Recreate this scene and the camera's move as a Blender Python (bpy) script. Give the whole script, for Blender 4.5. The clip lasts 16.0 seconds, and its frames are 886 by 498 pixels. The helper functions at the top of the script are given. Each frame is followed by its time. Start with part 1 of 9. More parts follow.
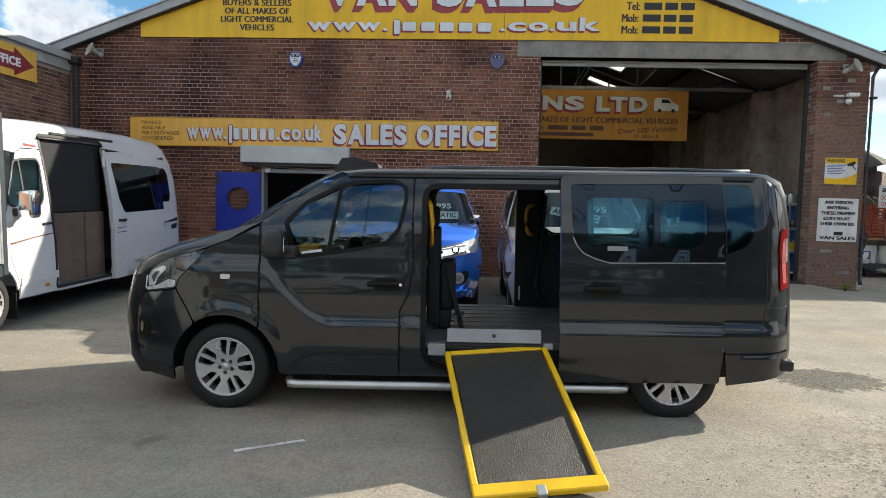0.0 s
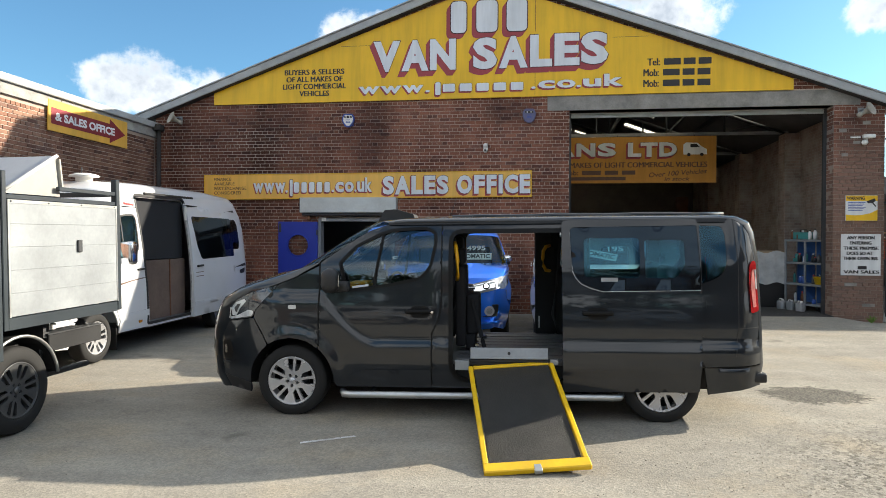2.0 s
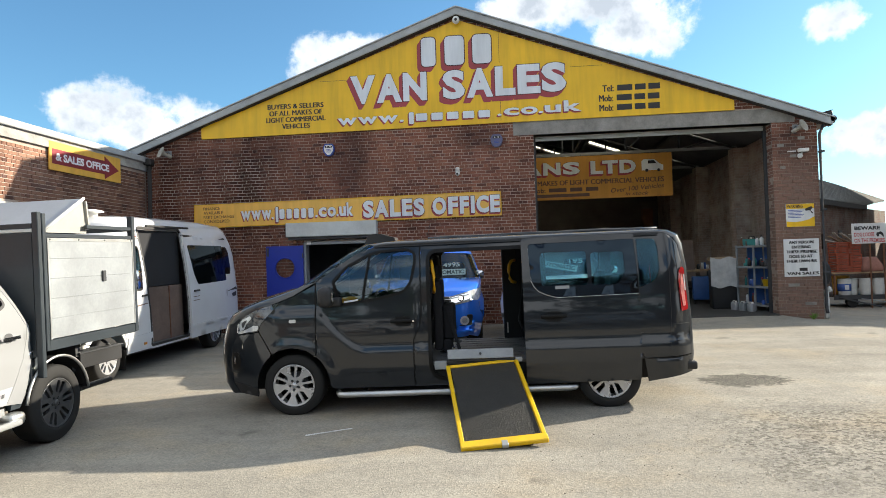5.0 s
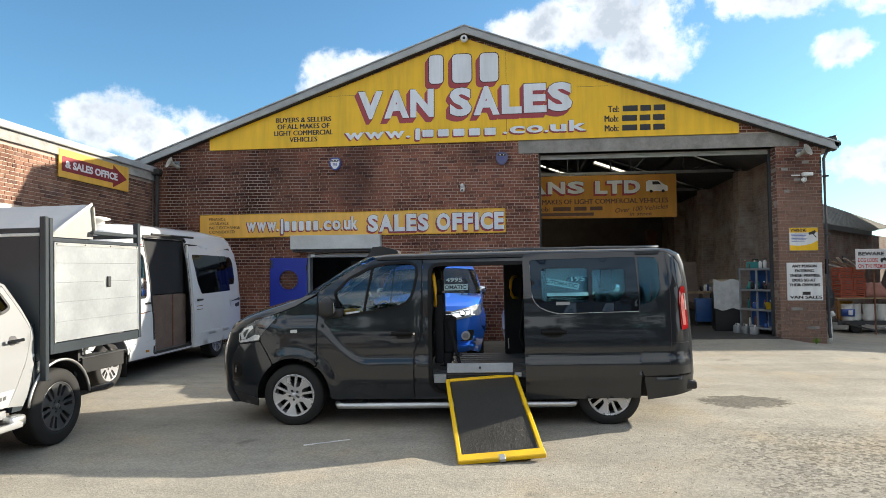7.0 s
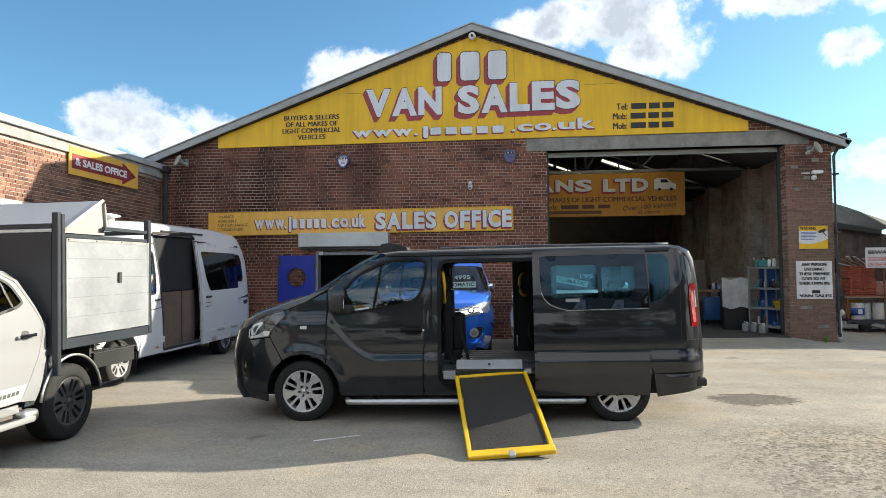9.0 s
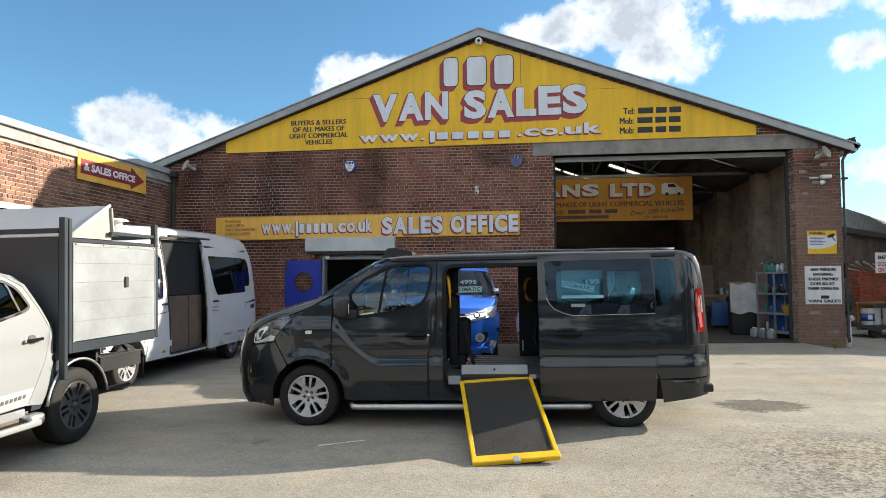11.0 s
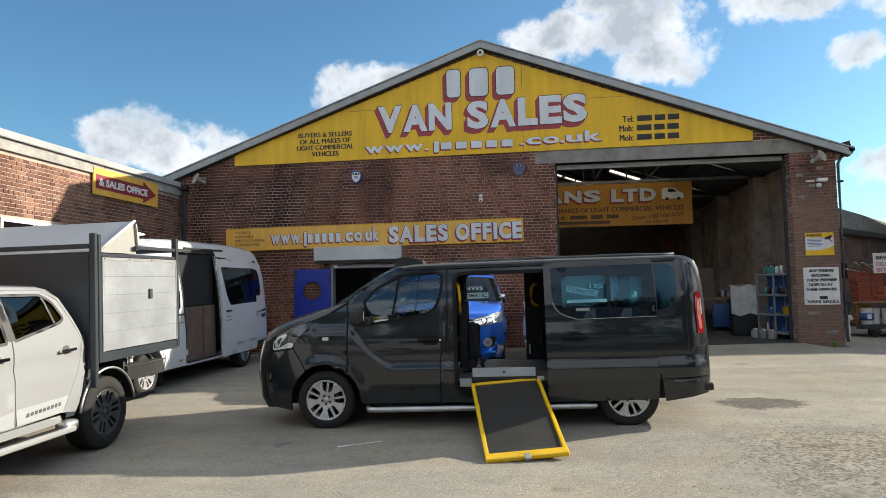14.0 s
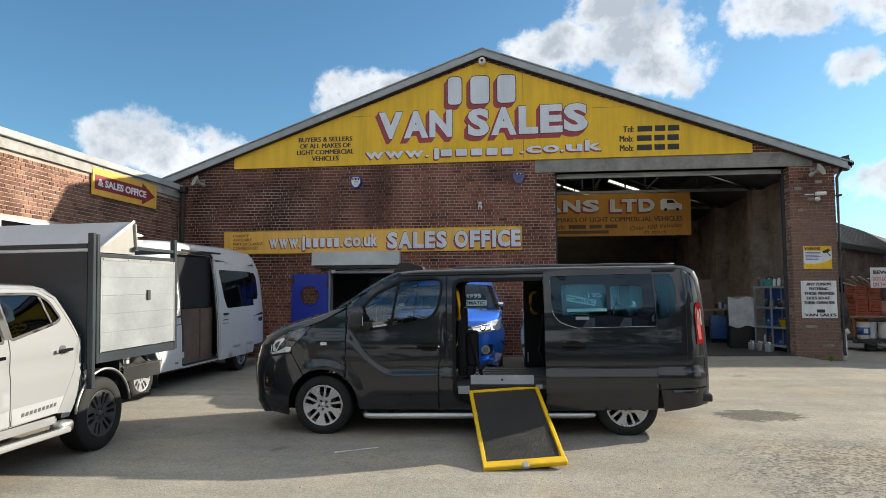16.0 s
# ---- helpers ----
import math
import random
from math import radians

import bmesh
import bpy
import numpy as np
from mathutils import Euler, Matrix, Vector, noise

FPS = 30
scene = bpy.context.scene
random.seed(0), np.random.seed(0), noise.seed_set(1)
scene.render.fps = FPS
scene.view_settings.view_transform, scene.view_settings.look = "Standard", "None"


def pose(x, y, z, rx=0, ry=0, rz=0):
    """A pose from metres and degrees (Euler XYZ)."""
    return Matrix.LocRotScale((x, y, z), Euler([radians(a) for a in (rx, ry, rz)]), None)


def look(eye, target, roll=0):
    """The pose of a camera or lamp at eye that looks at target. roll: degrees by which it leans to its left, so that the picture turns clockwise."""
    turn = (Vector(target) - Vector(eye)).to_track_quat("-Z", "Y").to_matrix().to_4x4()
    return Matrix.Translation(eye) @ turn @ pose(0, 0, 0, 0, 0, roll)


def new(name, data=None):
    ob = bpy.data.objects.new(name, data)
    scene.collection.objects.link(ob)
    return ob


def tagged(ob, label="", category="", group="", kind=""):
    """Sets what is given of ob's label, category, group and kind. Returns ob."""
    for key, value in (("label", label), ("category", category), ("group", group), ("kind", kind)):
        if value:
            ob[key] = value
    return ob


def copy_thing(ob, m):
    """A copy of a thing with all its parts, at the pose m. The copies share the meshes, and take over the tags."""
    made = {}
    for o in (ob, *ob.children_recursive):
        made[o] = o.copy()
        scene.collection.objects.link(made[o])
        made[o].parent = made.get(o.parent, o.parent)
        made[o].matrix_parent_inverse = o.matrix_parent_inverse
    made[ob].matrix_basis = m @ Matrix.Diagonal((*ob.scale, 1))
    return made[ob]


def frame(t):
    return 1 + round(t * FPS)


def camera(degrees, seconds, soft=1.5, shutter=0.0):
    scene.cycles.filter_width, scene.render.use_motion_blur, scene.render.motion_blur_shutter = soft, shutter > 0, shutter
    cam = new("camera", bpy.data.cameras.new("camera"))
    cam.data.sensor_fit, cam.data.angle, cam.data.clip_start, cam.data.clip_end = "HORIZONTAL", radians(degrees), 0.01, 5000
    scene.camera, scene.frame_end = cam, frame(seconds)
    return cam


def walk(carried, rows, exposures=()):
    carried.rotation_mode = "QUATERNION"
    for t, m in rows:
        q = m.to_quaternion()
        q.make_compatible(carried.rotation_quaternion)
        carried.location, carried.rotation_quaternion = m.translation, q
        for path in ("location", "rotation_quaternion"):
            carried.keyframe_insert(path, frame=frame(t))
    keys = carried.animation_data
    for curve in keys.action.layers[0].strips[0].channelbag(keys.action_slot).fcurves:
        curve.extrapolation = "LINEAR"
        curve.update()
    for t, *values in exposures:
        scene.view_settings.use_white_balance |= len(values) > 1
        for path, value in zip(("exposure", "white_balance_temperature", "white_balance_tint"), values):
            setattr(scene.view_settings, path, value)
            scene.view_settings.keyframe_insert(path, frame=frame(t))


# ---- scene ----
cam = camera(67.2, 16.0, soft=0.5)
PATH = [
    (0, (0.64, -13.461, 1.658), (0.528, -11.469, 1.523), 1.5),
    (0.5, (0.709, -13.786, 1.64), (0.557, -11.792, 1.615), 0.7),
    (1, (0.799, -14.084, 1.644), (0.621, -12.092, 1.62), -0.1),
    (1.5, (0.979, -14.375, 1.63), (0.74, -12.39, 1.599), 1.4),
    (2, (0.989, -14.62, 1.648), (0.718, -12.639, 1.641), 0.4),
    (2.5, (1.002, -14.889, 1.621), (0.772, -12.902, 1.64), -1.4),
    (3, (1.059, -15.075, 1.63), (0.826, -13.09, 1.68), -1.4),
    (3.5, (1.178, -15.238, 1.602), (0.915, -13.255, 1.582), -0.6),
    (4, (1.155, -15.389, 1.642), (0.872, -13.409, 1.662), -0.4),
    (4.2, (1.131, -15.492, 1.667), (0.914, -13.505, 1.715), -1.4),
    (6.3, (1.191, -15.754, 1.608), (0.985, -13.765, 1.643), -1.9),
    (6.5, (1.169, -15.744, 1.607), (0.967, -13.755, 1.658), -1.2),
    (7, (1.176, -15.742, 1.609), (0.957, -13.756, 1.705), -0.4),
    (7.5, (1.181, -15.742, 1.593), (0.937, -13.759, 1.689), -0.5),
    (8, (1.17, -15.742, 1.59), (0.902, -13.763, 1.693), -0.1),
    (8.5, (1.148, -15.751, 1.592), (0.898, -13.769, 1.681), -0.4),
    (8.7, (1.139, -15.75, 1.585), (0.902, -13.766, 1.675), -0.3),
    (11, (1.168, -15.741, 1.588), (0.908, -13.761, 1.694), -0.2),
    (11.5, (1.171, -15.76, 1.594), (0.909, -13.78, 1.706), -0.7),
    (12, (1.192, -15.827, 1.596), (0.911, -13.85, 1.706), -0.0),
    (12.5, (1.1, -15.957, 1.609), (0.86, -13.977, 1.758), -1.0),
    (13, (1.047, -16.116, 1.597), (0.837, -14.132, 1.735), -1.6),
    (13.5, (1.087, -16.134, 1.607), (0.865, -14.151, 1.737), -1.0),
    (14, (1.123, -16.102, 1.597), (0.858, -14.124, 1.722), -1.1),
    (14.5, (1.109, -16.085, 1.589), (0.864, -14.105, 1.725), -1.1),
    (15, (1.097, -16.089, 1.59), (0.863, -14.108, 1.729), -1.7),
    (15.5, (1.085, -16.088, 1.591), (0.831, -14.109, 1.719), -1.0),
    (16, (1.079, -16.089, 1.585), (0.824, -14.111, 1.732), -0.1),
]

walk(cam, [(t, look(eye, target, roll)) for t, eye, target, roll in PATH],
     [(0, 1.00), (0.5, 1.13), (1.5, 1.10), (4, 1.13), (7, 1.10), (11, 1.06), (12.5, 0.98), (13.2, 0.81), (14.5, 0.77), (16, 0.76)])

# ---- light: afternoon sun behind the workshop, blue sky with fair-weather clouds ----
SUN = Vector((2.03, 1.03, 1.0)).normalized()
sun_data = bpy.data.lights.new("sun", "SUN")
sun_data.energy, sun_data.angle, sun_data.color = 4.9, radians(0.55), (1.0, 0.91, 0.755)
sun_ob = new("sun", sun_data)
sun_ob.matrix_world = look(SUN * 60, (0, 0, 0))

world = bpy.data.worlds.new("world")
scene.world = world
world.use_nodes = True
wn, wl = world.node_tree.nodes, world.node_tree.links
wn.clear()


def wmath(op, a, b=None, c=None):
    n = wn.new("ShaderNodeMath")
    n.operation = op
    for i, v in enumerate((a, b, c)):
        if v is None:
            continue
        if isinstance(v, (int, float)):
            n.inputs[i].default_value = v
        else:
            wl.new(v, n.inputs[i])
    return n.outputs[0]


w_out = wn.new("ShaderNodeOutputWorld")
sky = wn.new("ShaderNodeTexSky")
sky.sky_type, sky.sun_disc = "NISHITA", False
sky.sun_elevation, sky.sun_rotation = math.asin(SUN.z), math.atan2(SUN.x, SUN.y)
sky.air_density, sky.dust_density, sky.ozone_density = 0.9, 0.6, 2.0
bg_sky = wn.new("ShaderNodeBackground")
bg_sky.inputs["Strength"].default_value = 0.090
w_tint = wn.new("ShaderNodeMix")
w_tint.data_type, w_tint.blend_type = "RGBA", "MULTIPLY"
w_tint.inputs["Factor"].default_value, w_tint.inputs["B"].default_value = 1.0, (0.68, 1.0, 1.07, 1)
wl.new(sky.outputs["Color"], w_tint.inputs["A"])
wl.new(w_tint.outputs["Result"], bg_sky.inputs["Color"])

w_tc = wn.new("ShaderNodeTexCoord")
w_sep = wn.new("ShaderNodeSeparateXYZ")
wl.new(w_tc.outputs["Generated"], w_sep.inputs[0])
w_az = wmath("MULTIPLY", wmath("ARCTAN2", w_sep.outputs[0], w_sep.outputs[1]), 57.2958)
w_el = wmath("MULTIPLY", wmath("ARCSINE", w_sep.outputs[2]), 57.2958)


def wnoise(scale, detail, rough):
    n = wn.new("ShaderNodeTexNoise")
    n.inputs["Scale"].default_value, n.inputs["Detail"].default_value, n.inputs["Roughness"].default_value = scale, detail, rough
    wl.new(w_tc.outputs["Generated"], n.inputs["Vector"])
    return n.outputs["Fac"]


w_puff, w_fine, w_shade = wnoise(17, 6, 0.6), wnoise(60, 4, 0.6), wnoise(11, 4, 0.55)
# cumulus clouds: azimuth, elevation, half width, half height in degrees
CLOUDS = [(-33.5, 12.4, 3.8, 2.8), (-29.5, 11.6, 6.0, 2.6), (-25.0, 11.4, 3.8, 2.3), (-40, 9.5, 6, 1.8),
          (-15.6, 16.6, 3.4, 3.0), (-11.4, 17.2, 4.2, 2.4), (2.5, 20.6, 6.0, 2.4), (9.5, 21.3, 6.0, 3.6),
          (11.5, 18.4, 5.4, 2.6), (8.0, 23.6, 5.0, 2.6), (20.5, 21.5, 5.4, 2.6), (27.0, 22.0, 6.0, 3.6),
          (25.2, 16.6, 2.6, 1.7), (29.5, 8.5, 6.0, 2.0)]
w_cloud = -9.0
for ca, ce, sa, se in CLOUDS:
    da = wmath("DIVIDE", wmath("SUBTRACT", w_az, ca), sa)
    de = wmath("DIVIDE", wmath("SUBTRACT", w_el, ce), se)
    d2 = wmath("ADD", wmath("MULTIPLY", da, da), wmath("MULTIPLY", de, de))
    w_cloud = wmath("MAXIMUM", w_cloud, wmath("SUBTRACT", 1.0, d2))
w_sum = wmath("ADD", w_cloud, wmath("MULTIPLY", wmath("SUBTRACT", w_puff, 0.5), 2.6))
w_sum = wmath("ADD", w_sum, wmath("MULTIPLY", wmath("SUBTRACT", w_fine, 0.5), 0.7))
w_gate = wmath("MINIMUM", 1.0, wmath("MAXIMUM", 0.0, wmath("MULTIPLY", wmath("ADD", w_cloud, 0.55), 2.2)))
w_ramp = wn.new("ShaderNodeMapRange")
w_ramp.interpolation_type = "SMOOTHSTEP"
w_ramp.inputs["From Min"].default_value, w_ramp.inputs["From Max"].default_value = 0.05, 0.75
wl.new(w_sum, w_ramp.inputs["Value"])
# cumulus out of view over the rest of the sky, added as fill light
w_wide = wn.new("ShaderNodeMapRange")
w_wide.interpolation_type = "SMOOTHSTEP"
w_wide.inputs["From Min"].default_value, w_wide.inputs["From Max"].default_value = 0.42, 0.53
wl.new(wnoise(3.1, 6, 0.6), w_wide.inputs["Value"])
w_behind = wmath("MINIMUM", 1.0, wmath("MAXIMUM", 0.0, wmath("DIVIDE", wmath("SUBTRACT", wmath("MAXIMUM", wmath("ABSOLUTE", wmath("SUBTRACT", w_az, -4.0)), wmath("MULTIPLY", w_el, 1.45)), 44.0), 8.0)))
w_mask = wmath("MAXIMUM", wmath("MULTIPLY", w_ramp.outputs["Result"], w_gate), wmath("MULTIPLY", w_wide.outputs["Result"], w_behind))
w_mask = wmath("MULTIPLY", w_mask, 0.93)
w_col = wn.new("ShaderNodeMix")
w_col.data_type = "RGBA"
w_col.inputs["A"].default_value, w_col.inputs["B"].default_value = (0.44, 0.48, 0.53, 1), (0.90, 0.92, 0.94, 1)
# thick hearts of the clouds are grey, their thin edges bright
w_light = wmath("ADD", wmath("SUBTRACT", 1.16, wmath("MULTIPLY", wmath("MAXIMUM", w_sum, 0.35), 0.95)), wmath("MULTIPLY", wmath("SUBTRACT", w_shade, 0.5), 2.4))
wl.new(wmath("MINIMUM", 1.0, wmath("MAXIMUM", 0.0, w_light)), w_col.inputs["Factor"])
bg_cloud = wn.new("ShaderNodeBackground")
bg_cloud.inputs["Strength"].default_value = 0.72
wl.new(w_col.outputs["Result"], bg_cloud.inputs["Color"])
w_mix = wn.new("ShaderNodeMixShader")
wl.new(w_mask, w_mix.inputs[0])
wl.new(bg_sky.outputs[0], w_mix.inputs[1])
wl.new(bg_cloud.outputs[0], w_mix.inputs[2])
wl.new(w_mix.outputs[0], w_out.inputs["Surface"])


# ---- materials ----
def nodes_of(name):
    m = bpy.data.materials.new(name)
    m.use_nodes = True
    return m, m.node_tree.nodes, m.node_tree.links, m.node_tree.nodes["Principled BSDF"]


def noise_node(nt, scale, detail=4, rough=0.6, vec=None, dims=None):
    n = nt.nodes.new("ShaderNodeTexNoise")
    n.inputs["Scale"].default_value, n.inputs["Detail"].default_value, n.inputs["Roughness"].default_value = scale, detail, rough
    if vec is None:
        vec = nt.nodes.new("ShaderNodeTexCoord").outputs["Object"]
    nt.links.new(vec, n.inputs["Vector"])
    return n.outputs["Fac"]


def ramp_node(nt, fac, stops):
    r = nt.nodes.new("ShaderNodeValToRGB")
    while len(r.color_ramp.elements) < len(stops):
        r.color_ramp.elements.new(0.5)
    for e, (p, c) in zip(r.color_ramp.elements, stops):
        e.position = p
        e.color = (*c, 1) if len(c) == 3 else c
    nt.links.new(fac, r.inputs[0])
    return r.outputs[0]


def mix_node(nt, fac, a, b, blend="MIX"):
    n = nt.nodes.new("ShaderNodeMix")
    n.data_type, n.blend_type = "RGBA", blend
    for key, v in (("Factor", fac), ("A", a), ("B", b)):
        if isinstance(v, (int, float)):
            n.inputs[key].default_value = v
        elif isinstance(v, tuple):
            n.inputs[key].default_value = (*v, 1)
        else:
            nt.links.new(v, n.inputs[key])
    return n.outputs["Result"]


def bump_node(nt, height, strength, dist):
    b = nt.nodes.new("ShaderNodeBump")
    b.inputs["Strength"].default_value, b.inputs["Distance"].default_value = strength, dist
    nt.links.new(height, b.inputs["Height"])
    return b.outputs["Normal"]


def lit_lamp(name, col, power):
    """A glowing headlamp part: the lit eye, or glare put into the bowl."""
    m, nodes, links, p = nodes_of(name)
    p.inputs["Base Color"].default_value = (0.8, 0.8, 0.8, 1)
    p.inputs["Emission Color"].default_value = (*col, 1)
    p.inputs["Emission Strength"].default_value = power
    return m


def mat(name, col, rough=0.6, metal=0.0, var=0.25, s1=1.5, s2=30.0, bump=0.0, coat=0.0, spec=0.5, vr=0.12, island=0.0):
    """A surface with stains at scale s1 and grain at scale s2."""
    m, nodes, links, p = nodes_of(name)
    nt = m.node_tree
    big, fine = noise_node(nt, s1, 5, 0.65), noise_node(nt, s2, 3, 0.6)
    lo, hi = tuple(c * (1 - var) for c in col), tuple(min(1, c * (1 + var * 0.6)) for c in col)
    c = ramp_node(nt, big, [(0.3, lo), (0.7, hi)])
    g = ramp_node(nt, fine, [(0.25, (1 - var * 0.5,) * 3), (0.75, (1, 1, 1))])
    c = mix_node(nt, 1.0, c, g, "MULTIPLY")
    if island:
        geo = nodes.new("ShaderNodeNewGeometry")
        gi = ramp_node(nt, geo.outputs["Random Per Island"], [(0.0, (1 - island,) * 3), (1.0, (1, 1, 1))])
        c = mix_node(nt, 1.0, c, gi, "MULTIPLY")
    links.new(c, p.inputs["Base Color"])
    rr = nodes.new("ShaderNodeMapRange")
    rr.inputs["To Min"].default_value, rr.inputs["To Max"].default_value = max(0.02, rough - vr), min(1, rough + vr)
    links.new(big, rr.inputs["Value"])
    links.new(rr.outputs["Result"], p.inputs["Roughness"])
    p.inputs["Metallic"].default_value = metal
    p.inputs["Coat Weight"].default_value, p.inputs["Coat Roughness"].default_value = coat, 0.03
    p.inputs["Specular IOR Level"].default_value = spec
    if bump:
        links.new(bump_node(nt, fine, 0.6, bump), p.inputs["Normal"])
    return m


def paint(name, col, rough=0.32, dust=0.05, metal=0.0, coat=1.0):
    """Car paint: clear coat over colour, with faint road dust and orange peel."""
    m, nodes, links, p = nodes_of(name)
    nt = m.node_tree
    d = noise_node(nt, 2.3, 6, 0.65)
    c = mix_node(nt, ramp_node(nt, d, [(0.42, (0, 0, 0)), (0.85, (dust,) * 3)]), col, (0.30, 0.26, 0.20))
    links.new(c, p.inputs["Base Color"])
    p.inputs["Roughness"].default_value, p.inputs["Metallic"].default_value = rough, metal
    p.inputs["Specular IOR Level"].default_value = 0.15
    p.inputs["Coat Weight"].default_value, p.inputs["Coat IOR"].default_value = coat, 1.56
    cr = nodes.new("ShaderNodeMapRange")
    cr.inputs["To Min"].default_value, cr.inputs["To Max"].default_value = 0.02, 0.07
    links.new(d, cr.inputs["Value"])
    links.new(cr.outputs["Result"], p.inputs["Coat Roughness"])
    links.new(bump_node(nt, noise_node(nt, 9.0, 2, 0.5), 0.012, 0.01), p.inputs["Coat Normal"])
    return m


def pane(name, tint, ior=1.5, rough=0.0, sheen=(0.80, 0.93, 1)):
    """A thin glass sheet: tinted see-through with a mirror gloss that grows at glancing angles."""
    m = bpy.data.materials.new(name)
    m.use_nodes = True
    nt = m.node_tree
    nt.nodes.clear()
    out, mx = nt.nodes.new("ShaderNodeOutputMaterial"), nt.nodes.new("ShaderNodeMixShader")
    tr, gl, fr = nt.nodes.new("ShaderNodeBsdfTransparent"), nt.nodes.new("ShaderNodeBsdfGlossy"), nt.nodes.new("ShaderNodeFresnel")
    tr.inputs["Color"].default_value = (*tint, 1)
    gl.inputs["Roughness"].default_value = rough
    gl.inputs["Color"].default_value = (*sheen, 1)
    fr.inputs["IOR"].default_value = ior
    nt.links.new(fr.outputs[0], mx.inputs[0])
    nt.links.new(tr.outputs[0], mx.inputs[1])
    nt.links.new(gl.outputs[0], mx.inputs[2])
    nt.links.new(mx.outputs[0], out.inputs["Surface"])
    return m


SOOT = (((-5.6, 0.0, 3.9), (2.9, 2.0, 1.9)), ((-2.7, 0.0, 4.2), (0.8, 2.0, 1.5)), ((0.4, 0.0, 4.6), (0.9, 2.0, 0.45)), ((7.4, 0.0, 4.2), (0.9, 2.0, 0.9)))
SALTS = (((-5.35, 0.0, 3.80), (1.35, 2.0, 0.62)), ((-6.9, 0.0, 3.6), (0.7, 2.0, 0.6)))


GRIME = (((7.55, 0.0, 1.2), (1.1, 2.0, 2.6)),)


def stain_mask(nt, pos, spots, rag=1.3):
    """Ragged stains on the gable, each about a place, of a size in metres."""
    out = None
    for at, size in spots:
        sub, div, ln = (nt.nodes.new("ShaderNodeVectorMath") for _ in range(3))
        sub.operation, div.operation, ln.operation = "SUBTRACT", "DIVIDE", "LENGTH"
        sub.inputs[1].default_value, div.inputs[1].default_value = at, size
        nt.links.new(pos, sub.inputs[0])
        nt.links.new(sub.outputs[0], div.inputs[0])
        nt.links.new(div.outputs[0], ln.inputs[0])
        ad = nt.nodes.new("ShaderNodeMath")
        ad.operation = "MULTIPLY_ADD"
        ad.inputs[1].default_value = rag
        nt.links.new(noise_node(nt, 0.8, 5, 0.6, pos), ad.inputs[0])
        nt.links.new(ln.outputs["Value"], ad.inputs[2])
        mr = nt.nodes.new("ShaderNodeMapRange")
        mr.interpolation_type = "SMOOTHSTEP"
        mr.inputs["From Min"].default_value, mr.inputs["From Max"].default_value = 0.85, 1.75
        mr.inputs["To Min"].default_value, mr.inputs["To Max"].default_value = 0.85, 0.0
        nt.links.new(ad.outputs[0], mr.inputs["Value"])
        if out is None:
            out = mr.outputs["Result"]
        else:
            mx = nt.nodes.new("ShaderNodeMath")
            mx.operation = "MAXIMUM"
            nt.links.new(out, mx.inputs[0])
            nt.links.new(mr.outputs["Result"], mx.inputs[1])
            out = mx.outputs[0]
    return out


def brick_mat(name, per_object, tint=(1.0, 1.0, 1.0)):
    """Weathered red-brown facing brick: each brick its own tone, soot and damp streaks over many bricks."""
    m, nodes, links, p = nodes_of(name)
    nt = m.node_tree
    if per_object:
        rnd = nodes.new("ShaderNodeObjectInfo").outputs["Random"]
    else:
        rnd = nodes.new("ShaderNodeNewGeometry").outputs["Random Per Island"]
    pos = nodes.new("ShaderNodeNewGeometry").outputs["Position"]
    tone = ramp_node(nt, rnd, [(0.0, tuple(k * q for k, q in zip(tint, (0.155, 0.064, 0.048)))), (0.2, tuple(k * q for k, q in zip(tint, (0.295, 0.116, 0.076)))),
                               (0.6, tuple(k * q for k, q in zip(tint, (0.365, 0.147, 0.092)))), (0.9, tuple(k * q for k, q in zip(tint, (0.395, 0.175, 0.112)))), (1.0, tuple(k * q for k, q in zip(tint, (0.22, 0.10, 0.078))))])
    grain = ramp_node(nt, noise_node(nt, 55, 4, 0.7, pos), [(0.25, (0.66,) * 3), (0.8, (1, 1, 1))])
    mp = nodes.new("ShaderNodeMapping")
    mp.inputs["Scale"].default_value = (1.0, 1.0, 0.28)
    links.new(pos, mp.inputs["Vector"])
    streak = ramp_node(nt, noise_node(nt, 0.9, 5, 0.6, mp.outputs[0]), [(0.36, (0.42, 0.39, 0.38)), (0.60, (1, 1, 1))])
    c = mix_node(nt, 1.0, mix_node(nt, 1.0, tone, grain, "MULTIPLY"), streak, "MULTIPLY")
    lime = ramp_node(nt, noise_node(nt, 2.2, 6, 0.7, pos), [(0.62, (0, 0, 0)), (0.82, (0.4,) * 3)])
    c = mix_node(nt, lime, c, (0.46, 0.36, 0.30))
    c = mix_node(nt, stain_mask(nt, pos, SOOT), c, mix_node(nt, 1.0, c, (0.36, 0.36, 0.40), "MULTIPLY"))
    c = mix_node(nt, stain_mask(nt, pos, GRIME, 0.6), c, mix_node(nt, 0.72, c, (0.235, 0.165, 0.13)))
    links.new(c, p.inputs["Base Color"])
    p.inputs["Roughness"].default_value = 0.88
    p.inputs["Specular IOR Level"].default_value = 0.25
    links.new(bump_node(nt, noise_node(nt, 120, 3, 0.7, pos), 0.5, 0.003), p.inputs["Normal"])
    return m


